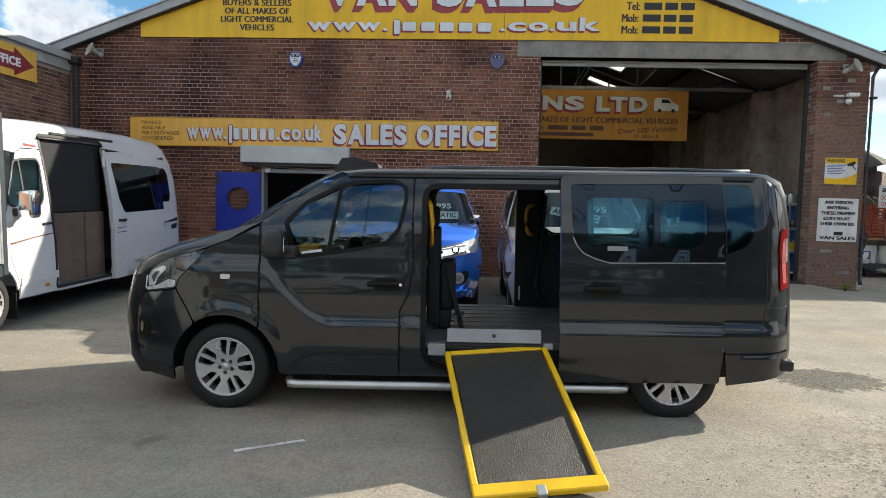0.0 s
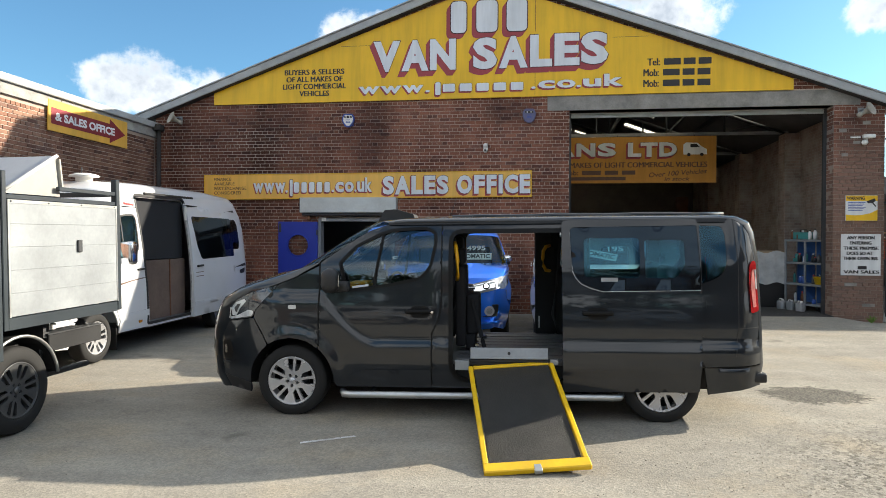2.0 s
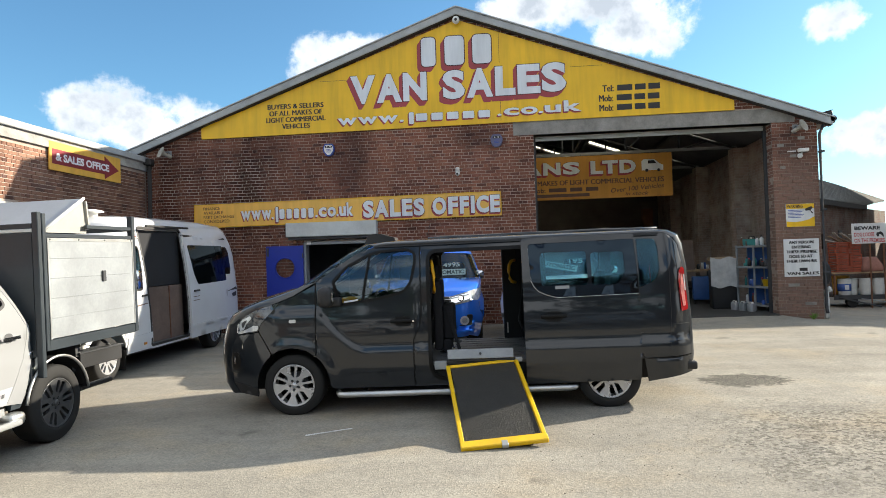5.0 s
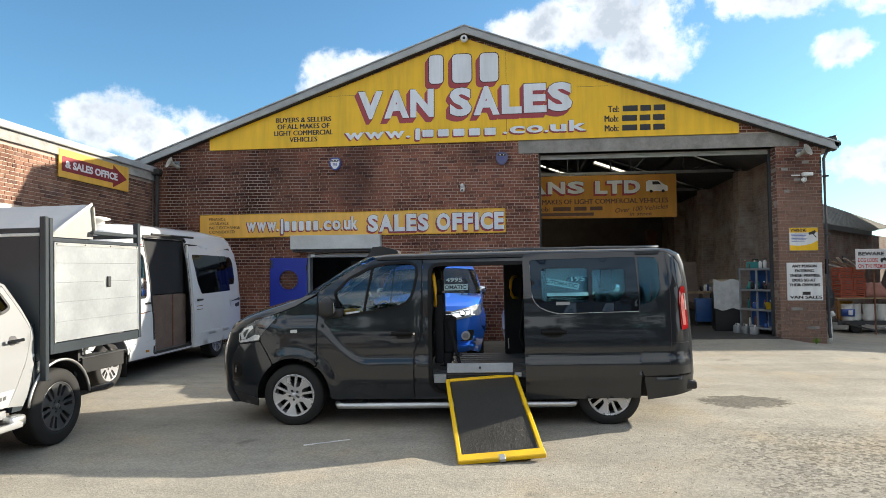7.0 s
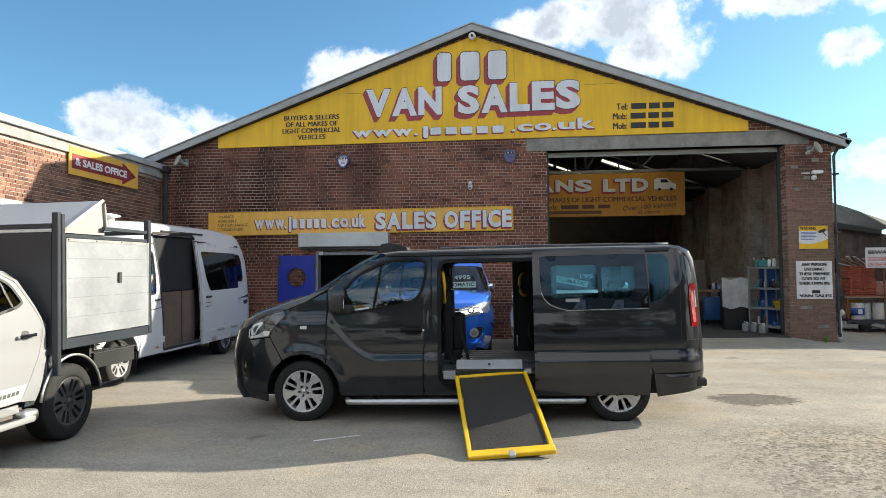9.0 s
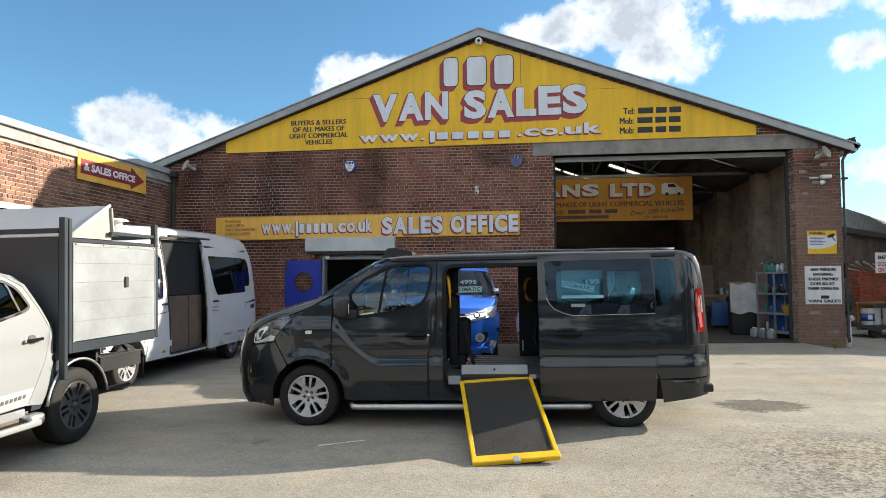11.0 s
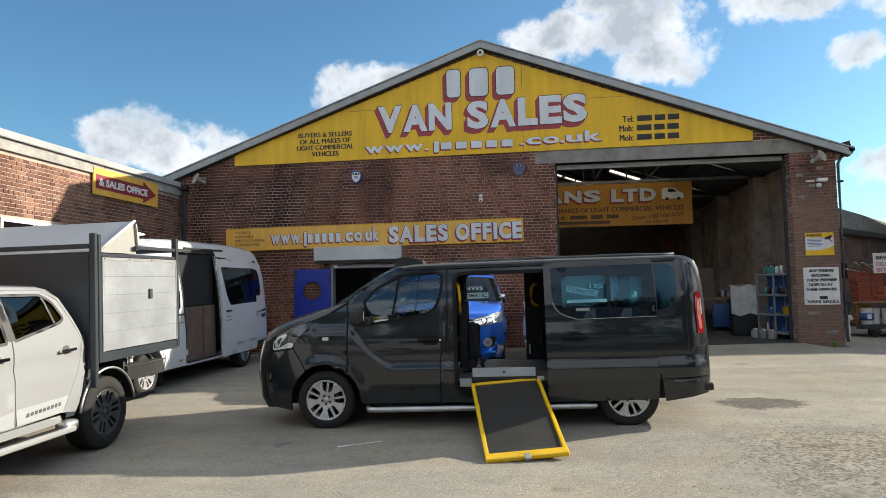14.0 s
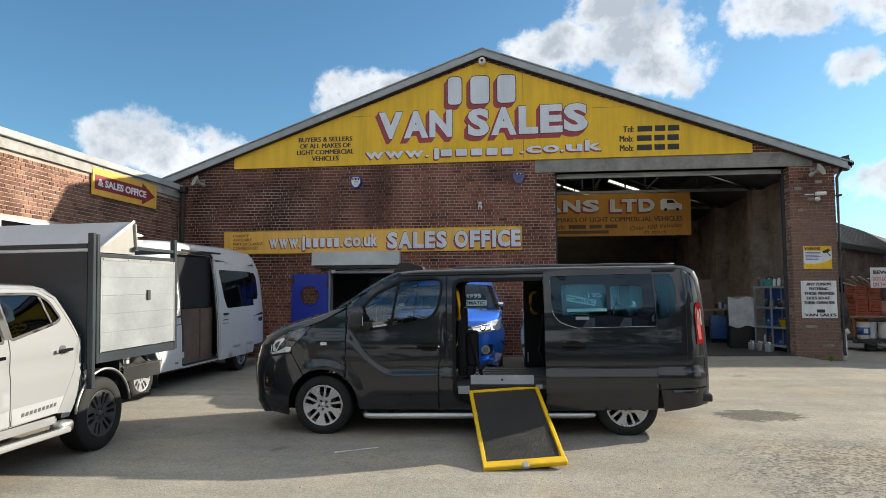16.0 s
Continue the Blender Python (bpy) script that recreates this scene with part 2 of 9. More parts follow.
def mortar_mat():
    """Weathered lime mortar: brown-grey, blackened by soot, bleached where salts have come through."""
    m, nodes, links, p = nodes_of("mortar")
    nt = m.node_tree
    pos = nodes.new("ShaderNodeNewGeometry").outputs["Position"]
    c = ramp_node(nt, noise_node(nt, 1.2, 5, 0.65, pos), [(0.3, (0.46, 0.36, 0.29)), (0.7, (0.64, 0.53, 0.45))])
    c = mix_node(nt, stain_mask(nt, pos, SOOT), c, mix_node(nt, 1.0, c, (0.45, 0.45, 0.48), "MULTIPLY"))
    c = mix_node(nt, stain_mask(nt, pos, GRIME, 0.6), c, (0.27, 0.20, 0.16))
    c = mix_node(nt, stain_mask(nt, pos, SALTS, 0.9), c, (0.62, 0.57, 0.50))
    c = mix_node(nt, 1.0, c, ramp_node(nt, noise_node(nt, 60, 3, 0.6, pos), [(0.3, (0.75,) * 3), (0.7, (1, 1, 1))]), "MULTIPLY")
    links.new(c, p.inputs["Base Color"])
    p.inputs["Roughness"].default_value = 0.95
    links.new(bump_node(nt, noise_node(nt, 90, 3, 0.6, pos), 0.6, 0.003), p.inputs["Normal"])
    return m


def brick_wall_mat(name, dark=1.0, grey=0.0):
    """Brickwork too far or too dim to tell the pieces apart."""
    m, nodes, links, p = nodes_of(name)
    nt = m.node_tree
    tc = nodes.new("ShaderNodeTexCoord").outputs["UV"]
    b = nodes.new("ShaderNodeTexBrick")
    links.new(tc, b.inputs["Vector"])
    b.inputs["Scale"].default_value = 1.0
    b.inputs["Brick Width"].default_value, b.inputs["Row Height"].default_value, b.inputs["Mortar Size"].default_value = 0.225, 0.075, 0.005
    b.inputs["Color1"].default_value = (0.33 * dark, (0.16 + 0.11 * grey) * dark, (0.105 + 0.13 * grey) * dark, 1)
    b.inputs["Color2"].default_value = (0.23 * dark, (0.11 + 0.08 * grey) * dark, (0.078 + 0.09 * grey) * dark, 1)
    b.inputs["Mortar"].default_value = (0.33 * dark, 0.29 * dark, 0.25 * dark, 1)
    pos = nodes.new("ShaderNodeNewGeometry").outputs["Position"]
    st = ramp_node(nt, noise_node(nt, 1.1, 6, 0.65, pos), [(0.35, (0.6,) * 3), (0.65, (1, 1, 1))])
    lime = ramp_node(nt, noise_node(nt, 1.7, 6, 0.7, pos), [(0.40, (0, 0, 0)), (0.66, (0.75,) * 3)])
    c = mix_node(nt, lime, mix_node(nt, 1.0, b.outputs["Color"], st, "MULTIPLY"), (0.37 * dark, 0.33 * dark, 0.28 * dark))
    links.new(c, p.inputs["Base Color"])
    p.inputs["Roughness"].default_value = 0.9
    links.new(bump_node(nt, b.outputs["Fac"], -0.5, 0.004), p.inputs["Normal"])
    return m


def ground_mat():
    """Worn yard surface: pale tarmac with stone chips, oil stains, patches and loose grit."""
    m, nodes, links, p = nodes_of("yard_tarmac")
    nt = m.node_tree
    pos = nodes.new("ShaderNodeNewGeometry").outputs["Position"]
    big = noise_node(nt, 0.35, 6, 0.65, pos)
    mid = noise_node(nt, 2.3, 6, 0.7, pos)
    fine = noise_node(nt, 85, 3, 0.75, pos)
    vor = nodes.new("ShaderNodeTexVoronoi")
    vor.inputs["Scale"].default_value = 60
    links.new(pos, vor.inputs["Vector"])
    c = ramp_node(nt, big, [(0.3, (0.285, 0.267, 0.232)), (0.55, (0.355, 0.332, 0.285)), (0.75, (0.40, 0.374, 0.322))])
    c = mix_node(nt, 1.0, c, ramp_node(nt, mid, [(0.28, (0.78, 0.78, 0.80)), (0.5, (0.96,) * 3), (0.8, (1.06, 1.05, 1.03))]), "MULTIPLY")
    c = mix_node(nt, 1.0, c, ramp_node(nt, fine, [(0.25, (0.78,) * 3), (0.5, (0.97,) * 3), (0.8, (1.10, 1.08, 1.05))]), "MULTIPLY")
    c = mix_node(nt, 0.4, c, mix_node(nt, 1.0, c, ramp_node(nt, vor.outputs["Color"], [(0.2, (0.6,) * 3), (0.8, (1.25, 1.22, 1.16))]), "MULTIPLY"))
    oil = ramp_node(nt, noise_node(nt, 1.15, 3, 0.5, pos), [(0.66, (0, 0, 0)), (0.74, (0.6,) * 3)])
    c = mix_node(nt, oil, c, (0.07, 0.065, 0.06))
    rusty = ramp_node(nt, noise_node(nt, 0.7, 5, 0.6, pos), [(0.50, (0, 0, 0)), (0.72, (0.5,) * 3)])
    c = mix_node(nt, rusty, c, mix_node(nt, 1.0, c, (1.0, 0.84, 0.62), "MULTIPLY"))
    pit = nodes.new("ShaderNodeTexVoronoi")
    pit.inputs["Scale"].default_value = 34
    links.new(pos, pit.inputs["Vector"])
    where = ramp_node(nt, noise_node(nt, 0.42, 4, 0.6, pos), [(0.52, (0, 0, 0)), (0.62, (1, 1, 1))])
    holes = mix_node(nt, 1.0, where, ramp_node(nt, pit.outputs["Distance"], [(0.34, (0, 0, 0)), (0.60, (0.22,) * 3)]), "MULTIPLY")
    c = mix_node(nt, holes, c, (0.13, 0.115, 0.09))
    # broken stretch where the surface has worn down to its stones
    def stretch(at, size, lo, hi):
        sub, mul, ln = (nodes.new("ShaderNodeVectorMath") for _ in range(3))
        sub.operation, mul.operation, ln.operation = "SUBTRACT", "MULTIPLY", "LENGTH"
        sub.inputs[1].default_value, mul.inputs[1].default_value = at, size
        links.new(pos, sub.inputs[0])
        links.new(sub.outputs[0], mul.inputs[0])
        links.new(mul.outputs[0], ln.inputs[0])
        ad = nodes.new("ShaderNodeMath")
        ad.operation = "MULTIPLY_ADD"
        ad.inputs[1].default_value = 1.5
        links.new(noise_node(nt, 2.4, 5, 0.7, pos), ad.inputs[0])
        links.new(ln.outputs["Value"], ad.inputs[2])
        mr = nodes.new("ShaderNodeMapRange")
        mr.inputs["From Min"].default_value, mr.inputs["From Max"].default_value = lo, hi
        mr.inputs["To Min"].default_value, mr.inputs["To Max"].default_value = 1.0, 0.0
        links.new(ad.outputs[0], mr.inputs["Value"])
        return mr.outputs["Result"]

    cob = nodes.new("ShaderNodeTexVoronoi")
    cob.inputs["Scale"].default_value = 30
    links.new(pos, cob.inputs["Vector"])
    gap = ramp_node(nt, mix_node(nt, 0.6, cob.outputs["Color"], noise_node(nt, 48, 4, 0.85, pos)), [(0.36, (0.42, 0.41, 0.40)), (0.54, (0.97,) * 3), (0.7, (1.10,) * 3)])
    c = mix_node(nt, stretch((4.0, -9.7, 0.1), (0.75, 0.62, 0.0), 1.25, 1.9), c, mix_node(nt, 1.0, c, gap, "MULTIPLY"))
    # worn round patch of coarser, darker stone beside the van
    off = nodes.new("ShaderNodeVectorMath")
    off.operation = "SUBTRACT"
    off.inputs[1].default_value = (3.96, -7.03, 0.15)
    links.new(pos, off.inputs[0])
    ell = nodes.new("ShaderNodeVectorMath")
    ell.operation = "MULTIPLY"
    ell.inputs[1].default_value = (0.95, 1.35, 0.0)
    links.new(off.outputs[0], ell.inputs[0])
    dist = nodes.new("ShaderNodeVectorMath")
    dist.operation = "LENGTH"
    links.new(ell.outputs[0], dist.inputs[0])
    wob = nodes.new("ShaderNodeMath")
    wob.operation = "MULTIPLY_ADD"
    wob.inputs[1].default_value = 0.9
    links.new(noise_node(nt, 9.0, 5, 0.7, pos), wob.inputs[0])
    links.new(dist.outputs["Value"], wob.inputs[2])
    worn = ramp_node(nt, wob.outputs[0], [(0.90, (1, 1, 1)), (1.0, (0, 0, 0))])
    c = mix_node(nt, worn, c, mix_node(nt, 1.0, c, ramp_node(nt, noise_node(nt, 45, 3, 0.8, pos), [(0.35, (0.16,) * 3), (0.68, (0.72,) * 3)]), "MULTIPLY"))
    mp = nodes.new("ShaderNodeMapping")
    mp.inputs["Scale"].default_value = (0.16, 1.0, 1.0)
    mp.inputs["Rotation"].default_value = (0, 0, 0.25)
    links.new(pos, mp.inputs["Vector"])
    tracks = ramp_node(nt, noise_node(nt, 1.9, 4, 0.6, mp.outputs[0]), [(0.40, (0.91,) * 3), (0.62, (1.03,) * 3)])
    c = mix_node(nt, 1.0, c, tracks, "MULTIPLY")
    links.new(c, p.inputs["Base Color"])
    p.inputs["Roughness"].default_value, p.inputs["Specular IOR Level"].default_value = 0.92, 0.2
    h = nodes.new("ShaderNodeMath")
    h.operation = "ADD"
    links.new(fine, h.inputs[0])
    links.new(vor.outputs["Distance"], h.inputs[1])
    links.new(bump_node(nt, h.outputs[0], 0.4, 0.005), p.inputs["Normal"])
    return m


def board_mat(name, col, rough=0.45):
    """Painted or vinyl sign board: weather streaks from its upper edge, faint dirt."""
    m, nodes, links, p = nodes_of(name)
    nt = m.node_tree
    pos = nodes.new("ShaderNodeNewGeometry").outputs["Position"]
    mp = nodes.new("ShaderNodeMapping")
    mp.inputs["Scale"].default_value = (5.0, 5.0, 0.5)
    links.new(pos, mp.inputs["Vector"])
    st = ramp_node(nt, noise_node(nt, 1.3, 5, 0.6, mp.outputs[0]), [(0.3, (0.84,) * 3), (0.6, (1, 1, 1))])
    d = ramp_node(nt, noise_node(nt, 0.8, 5, 0.6, pos), [(0.3, (0.88,) * 3), (0.7, (1.04,) * 3)])
    links.new(mix_node(nt, 1.0, mix_node(nt, 1.0, col, st, "MULTIPLY"), d, "MULTIPLY"), p.inputs["Base Color"])
    p.inputs["Roughness"].default_value = rough
    return m


def grit_surface():
    """Black grip sheet studded with pale mineral grit."""
    m, nodes, links, p = nodes_of("grit_sheet")
    nt = m.node_tree
    pos = nodes.new("ShaderNodeTexCoord").outputs["Object"]
    vor = nodes.new("ShaderNodeTexVoronoi")
    vor.inputs["Scale"].default_value = 190
    links.new(pos, vor.inputs["Vector"])
    worn = ramp_node(nt, noise_node(nt, 5.0, 5, 0.65, pos), [(0.3, (0.22,) * 3), (0.7, (0.6,) * 3)])
    chip = ramp_node(nt, vor.outputs["Color"], [(0.0, (0.012, 0.012, 0.012)), (0.55, (0.035, 0.034, 0.032)), (0.72, (0.09, 0.085, 0.075)), (1.0, (0.32, 0.30, 0.26))])
    links.new(mix_node(nt, 1.0, chip, worn, "MULTIPLY"), p.inputs["Base Color"])
    p.inputs["Roughness"].default_value = 0.42
    links.new(bump_node(nt, vor.outputs["Distance"], 0.8, 0.006), p.inputs["Normal"])
    return m


M = dict(
    black_paint=paint("black_paint", (0.0085, 0.0118, 0.0160), 0.4, 0.02, 0.0, 1.0),
    white_paint=paint("white_paint", (0.70, 0.71, 0.73), 0.35, 0.10),
    pearl_paint=paint("pearl_paint", (0.30, 0.305, 0.31), 0.3, 0.06),
    silver_paint=paint("silver_paint", (0.55, 0.56, 0.58), 0.3, 0.06, 0.3),
    blue_paint=paint("blue_paint", (0.03, 0.21, 0.92), 0.3, 0.02, 0.1),
    black_plastic=mat("black_plastic", (0.022, 0.022, 0.023), 0.5, bump=0.0006, s2=300, var=0.3),
    grey_plastic=mat("grey_plastic", (0.09, 0.09, 0.095), 0.55, bump=0.0006, s2=300),
    rubber=mat("rubber", (0.014, 0.0135, 0.013), 0.8, bump=0.001, s2=120, var=0.4),
    alloy=mat("alloy", (0.58, 0.58, 0.59), 0.28, 0.6, var=0.12),
    dark_alloy=mat("dark_alloy", (0.14, 0.142, 0.145), 0.35, 0.6),
    chrome=mat("chrome", (0.85, 0.86, 0.88), 0.08, 1.0, var=0.06),
    steel=mat("steel", (0.62, 0.63, 0.62), 0.38, 0.9, var=0.2),
    alu_board=mat("alu_board", (0.325, 0.345, 0.36), 0.45, 0.2, var=0.22, s1=1.6),
    alu_sheet=mat("alu_sheet", (0.40, 0.41, 0.43), 0.5, 0.3, var=0.12),
    anthracite=mat("anthracite", (0.022, 0.031, 0.039), 0.45, var=0.2, coat=0.2),
    interior=mat("interior", (0.018, 0.018, 0.019), 0.8, bump=0.001, s2=150),
    seat_cloth=mat("seat_cloth", (0.022, 0.023, 0.027), 0.9, bump=0.002, s2=220),
    van_floor=mat("van_floor", (0.11, 0.11, 0.115), 0.5, var=0.3),
    ply=mat("ply", (0.17, 0.12, 0.095), 0.6, var=0.35, s1=2.0),
    yellow_paint=mat("yellow_paint", (0.85, 0.52, 0.005), 0.42, var=0.15, s1=4, coat=0.2),
    yellow_grip=mat("yellow_grip", (0.82, 0.42, 0.01), 0.4, var=0.1),
    grit_mat=grit_surface(),
    glass_clear=pane("glass_clear", (0.86, 0.92, 0.90)),
    glass_door=pane("glass_door", (0.46, 0.52, 0.51), 1.9),
    glass_screen=pane("glass_screen", (0.62, 0.74, 0.74), 1.35),
    # strong blue sheen puts a bluer sky's reflection into the gloss colour
    glass_tint=pane("glass_tint", (0.46, 0.84, 0.94), 1.7, sheen=(0.36, 0.74, 1.0)),
    glass_dark=pane("glass_dark", (0.10, 0.11, 0.12), 1.6),
    frit=mat("frit", (0.008, 0.008, 0.009), 0.06, var=0.05, vr=0.02),
    lamp_smoke=mat("lamp_smoke", (0.10, 0.11, 0.12), 0.14, 0.5, var=0.6, s1=9, coat=1.0),
    lamp_lit=lit_lamp("lamp_lit", (1.0, 0.98, 0.94), 4.0),
    # weak emission puts the lit lamp's glare into its reflector bowl
    bowl_glare=lit_lamp("bowl_glare", (0.95, 0.98, 1.0), 0.45),
    lamp_bowl=mat("lamp_bowl", (0.90, 0.91, 0.93), 0.15, 0.2, var=0.1, s1=14, coat=1.0),
    lamp_clear=mat("lamp_clear", (0.75, 0.78, 0.80), 0.1, 0.3, var=0.35, s1=14, coat=1.0),
    lamp_pink=mat("lamp_pink", (0.62, 0.22, 0.20), 0.15, var=0.3, s1=12, coat=1.0),
    lamp_red=mat("lamp_red", (0.33, 0.010, 0.012), 0.12, var=0.2, s1=6, coat=1.0),
    lamp_amber=mat("lamp_amber", (0.8, 0.30, 0.03), 0.15, coat=1.0),
    white_plastic=mat("white_plastic", (0.74, 0.73, 0.69), 0.5, var=0.18),
    horn_cream=mat("horn_cream", (0.40, 0.37, 0.31), 0.6, var=0.25, s1=6),
    lid_cream=mat("lid_cream", (0.36, 0.35, 0.32), 0.5, var=0.12),
    blue_plastic=mat("blue_plastic", (0.05, 0.12, 0.42), 0.4),
    violet_plastic=mat("violet_plastic", (0.11, 0.11, 0.21), 0.45),
    brick=brick_mat("brick", False),
    brick_wing=brick_mat("brick_wing", False, (1.05, 1.38, 1.5)),
    brick_piece=brick_mat("brick_piece", True),
    mortar=mortar_mat(),
    inner_brick=brick_wall_mat("inner_brick", 1.25, 0.6),
    # colours halved: the outbuilding's shade is put into this brick
    shaded_brick=brick_wall_mat("shaded_brick", 0.5),
    concrete=mat("concrete", (0.31, 0.29, 0.26), 0.9, var=0.4, s1=2.5, bump=0.004, s2=45),
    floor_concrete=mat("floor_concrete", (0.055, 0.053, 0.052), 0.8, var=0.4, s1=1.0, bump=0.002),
    verge=mat("verge", (0.42, 0.43, 0.43), 0.75, var=0.25, s1=2.0),
    soffit=mat("soffit", (0.05, 0.045, 0.042), 0.85, var=0.3),
    roof_sheet=mat("roof_sheet", (0.17, 0.17, 0.17), 0.85, var=0.3, bump=0.003),
    old_sheet=mat("old_sheet", (0.20, 0.195, 0.175), 0.9, var=0.35, s1=0.9, bump=0.003),
    fascia_old=mat("fascia_old", (0.42, 0.41, 0.38), 0.85, var=0.35, s1=3.0, bump=0.002),
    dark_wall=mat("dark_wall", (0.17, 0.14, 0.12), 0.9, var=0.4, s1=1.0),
    sign_yellow=board_mat("sign_yellow", (0.88, 0.515, 0.008)),
    sign_gold=board_mat("sign_gold", (0.88, 0.50, 0.09)),
    sign_inner=board_mat("sign_inner", (0.60, 0.28, 0.045), 0.7),
    sign_white=board_mat("sign_white", (0.76, 0.76, 0.75)),
    sign_maroon=board_mat("sign_maroon", (0.28, 0.035, 0.045)),
    ink_white=board_mat("ink_white", (0.90, 0.90, 0.90)),
    ink_red=board_mat("ink_red", (0.37, 0.045, 0.055)),
    ink_outline=board_mat("ink_outline", (0.07, 0.02, 0.025)),
    ink_pale=board_mat("ink_pale", (0.74, 0.76, 0.79)),
    ink_bright=board_mat("ink_bright", (0.55, 0.03, 0.03)),
    ink_black=board_mat("ink_black", (0.018, 0.016, 0.016)),
    ink_brown=board_mat("ink_brown", (0.12, 0.055, 0.03)),
    ink_blue=board_mat("ink_blue", (0.03, 0.07, 0.33)),
    blue_door=mat("blue_door", (0.012, 0.035, 0.36), 0.42, var=0.15, s1=2.5),
    dark_steel=mat("dark_steel", (0.06, 0.062, 0.066), 0.6, 0.3, var=0.3),
    grey_steel=mat("grey_steel", (0.30, 0.32, 0.33), 0.55, 0.3, var=0.25),
    shutter_metal=mat("shutter_metal", (0.56, 0.59, 0.58), 0.45, 0.35, var=0.2),
    shelf_blue=mat("shelf_blue", (0.03, 0.10, 0.30), 0.5, var=0.3),
    white_cloth=mat("white_cloth", (0.46, 0.46, 0.45), 0.9, var=0.2, s1=5, bump=0.004, s2=14),
    bin_black=mat("bin_black", (0.012, 0.012, 0.013), 0.6),
    crate_red=mat("crate_red", (0.40, 0.085, 0.04), 0.6, var=0.35, s1=4),
    pitch=mat("pitch", (0.003, 0.003, 0.003), 0.55, spec=0.25),
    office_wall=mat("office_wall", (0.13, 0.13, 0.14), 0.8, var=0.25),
    van_lining=mat("van_lining", (0.42, 0.39, 0.39), 0.6, var=0.3, s1=1.4),
    rust=mat("rust", (0.22, 0.10, 0.055), 0.85, var=0.4, s1=4),
    timber=mat("timber", (0.36, 0.25, 0.15), 0.8, var=0.35, s1=5),
    teal=mat("teal", (0.05, 0.25, 0.24), 0.5),
    dusty_pink=mat("dusty_pink", (0.36, 0.17, 0.13), 0.85, var=0.3, s1=4),
    pale_timber=mat("pale_timber", (0.55, 0.50, 0.42), 0.8, var=0.35, s1=5),
    tan_cloth=mat("tan_cloth", (0.30, 0.22, 0.14), 0.9),
    road_white=mat("road_white", (0.82, 0.81, 0.78), 0.8, var=0.4, s1=7),
    stone=mat("stone", (0.33, 0.29, 0.235), 0.9, var=0.3, island=0.5),
    weed=mat("weed", (0.16, 0.30, 0.03), 0.6, var=0.3, island=0.4),
    leaf=mat("leaf", (0.045, 0.085, 0.022), 0.6, var=0.4, island=0.5),
    bark=mat("bark", (0.10, 0.075, 0.055), 0.9, bump=0.01, s2=25),
    ground=ground_mat(),
    skylight=None,
)
# blue specular tint: sky reflection put into the window border's colour
M["frit"].node_tree.nodes["Principled BSDF"].inputs["Specular Tint"].default_value = (0.5, 0.75, 1, 1)


def skylight_mat():
    m = bpy.data.materials.new("grp_skylight")
    m.use_nodes = True
    nt = m.node_tree
    nt.nodes.clear()
    out, tl = nt.nodes.new("ShaderNodeOutputMaterial"), nt.nodes.new("ShaderNodeBsdfTranslucent")
    nt.links.new(ramp_node(nt, noise_node(nt, 3.0, 4), [(0.3, (0.62, 0.60, 0.48)), (0.7, (0.85, 0.83, 0.70))]), tl.inputs["Color"])
    nt.links.new(tl.outputs[0], out.inputs["Surface"])
    return m


M["skylight"] = skylight_mat()


# ---- building helpers ----
def gz(x, y):
    """Height of the gently rising yard, which falls away round the pillar towards the outbuilding."""
    z = 0.0125 * (x + 1.35) + 0.0205 * (y + 8.4)
    if x < 8.1 and y > 0.3:
        return z
    def ease(a, b, v):
        k = max(0.0, min(1.0, (v - a) / (b - a)))
        return k * k * (3 - 2 * k)
    return z - 0.135 * ease(6.9, 8.0, x) * ease(-3.0, -0.7, y) - 0.165 * ease(8.0, 10.5, x) * ease(-2.5, 3.0, y)


def stand(x, y, yaw, up=0.0):
    """A pose on the yard: local x along yaw, z along the yard's normal."""
    a, n = radians(yaw), Vector((-0.0125, -0.0205, 1)).normalized()
    ex = Vector((math.cos(a), math.sin(a), 0))
    ex = (ex - n * ex.dot(n)).normalized()
    ey = n.cross(ex)
    m = Matrix((ex, ey, n)).transposed().to_4x4()
    m.translation = Vector((x, y, gz(x, y))) + n * up
    return m


def thing(name, label, category, m=None, group="", kind=""):
    ob = new(name)
    ob.empty_display_size = 0.1
    ob.matrix_world = m if m is not None else Matrix()
    return tagged(ob, label, category, group, kind)


def part(name, bm, material, parent=None, label=""):
    me = bpy.data.meshes.new(name)
    if isinstance(bm, tuple):
        me.from_pydata(*bm)
    else:
        bm.to_mesh(me)
        bm.free()
    me.materials.append(M[material])
    ob = new(name, me)
    if parent is not None:
        ob.parent = parent
    if label:
        ob["label"] = label
    return ob


def shade(bm, on=True):
    for f in bm.faces:
        f.smooth = on
    return bm


def join(*bms):
    out = bms[0]
    for b in bms[1:]:
        me = bpy.data.meshes.new("tmp")
        b.to_mesh(me)
        b.free()
        out.from_mesh(me)
        bpy.data.meshes.remove(me)
    return out


def box(x0, x1, y0, y1, z0, z1, bev=0.0, seg=1):
    bm = bmesh.new()
    bmesh.ops.create_cube(bm, size=1)
    for v in bm.verts:
        v.co = Vector(((x0 + x1) / 2 + v.co.x * (x1 - x0), (y0 + y1) / 2 + v.co.y * (y1 - y0), (z0 + z1) / 2 + v.co.z * (z1 - z0)))
    if bev:
        bmesh.ops.bevel(bm, geom=bm.edges[:], offset=bev, segments=seg, affect="EDGES", profile=0.5)
        if seg > 1:
            shade(bm)
    return bm


def xform(bm, m):
    bm.transform(m)
    return bm


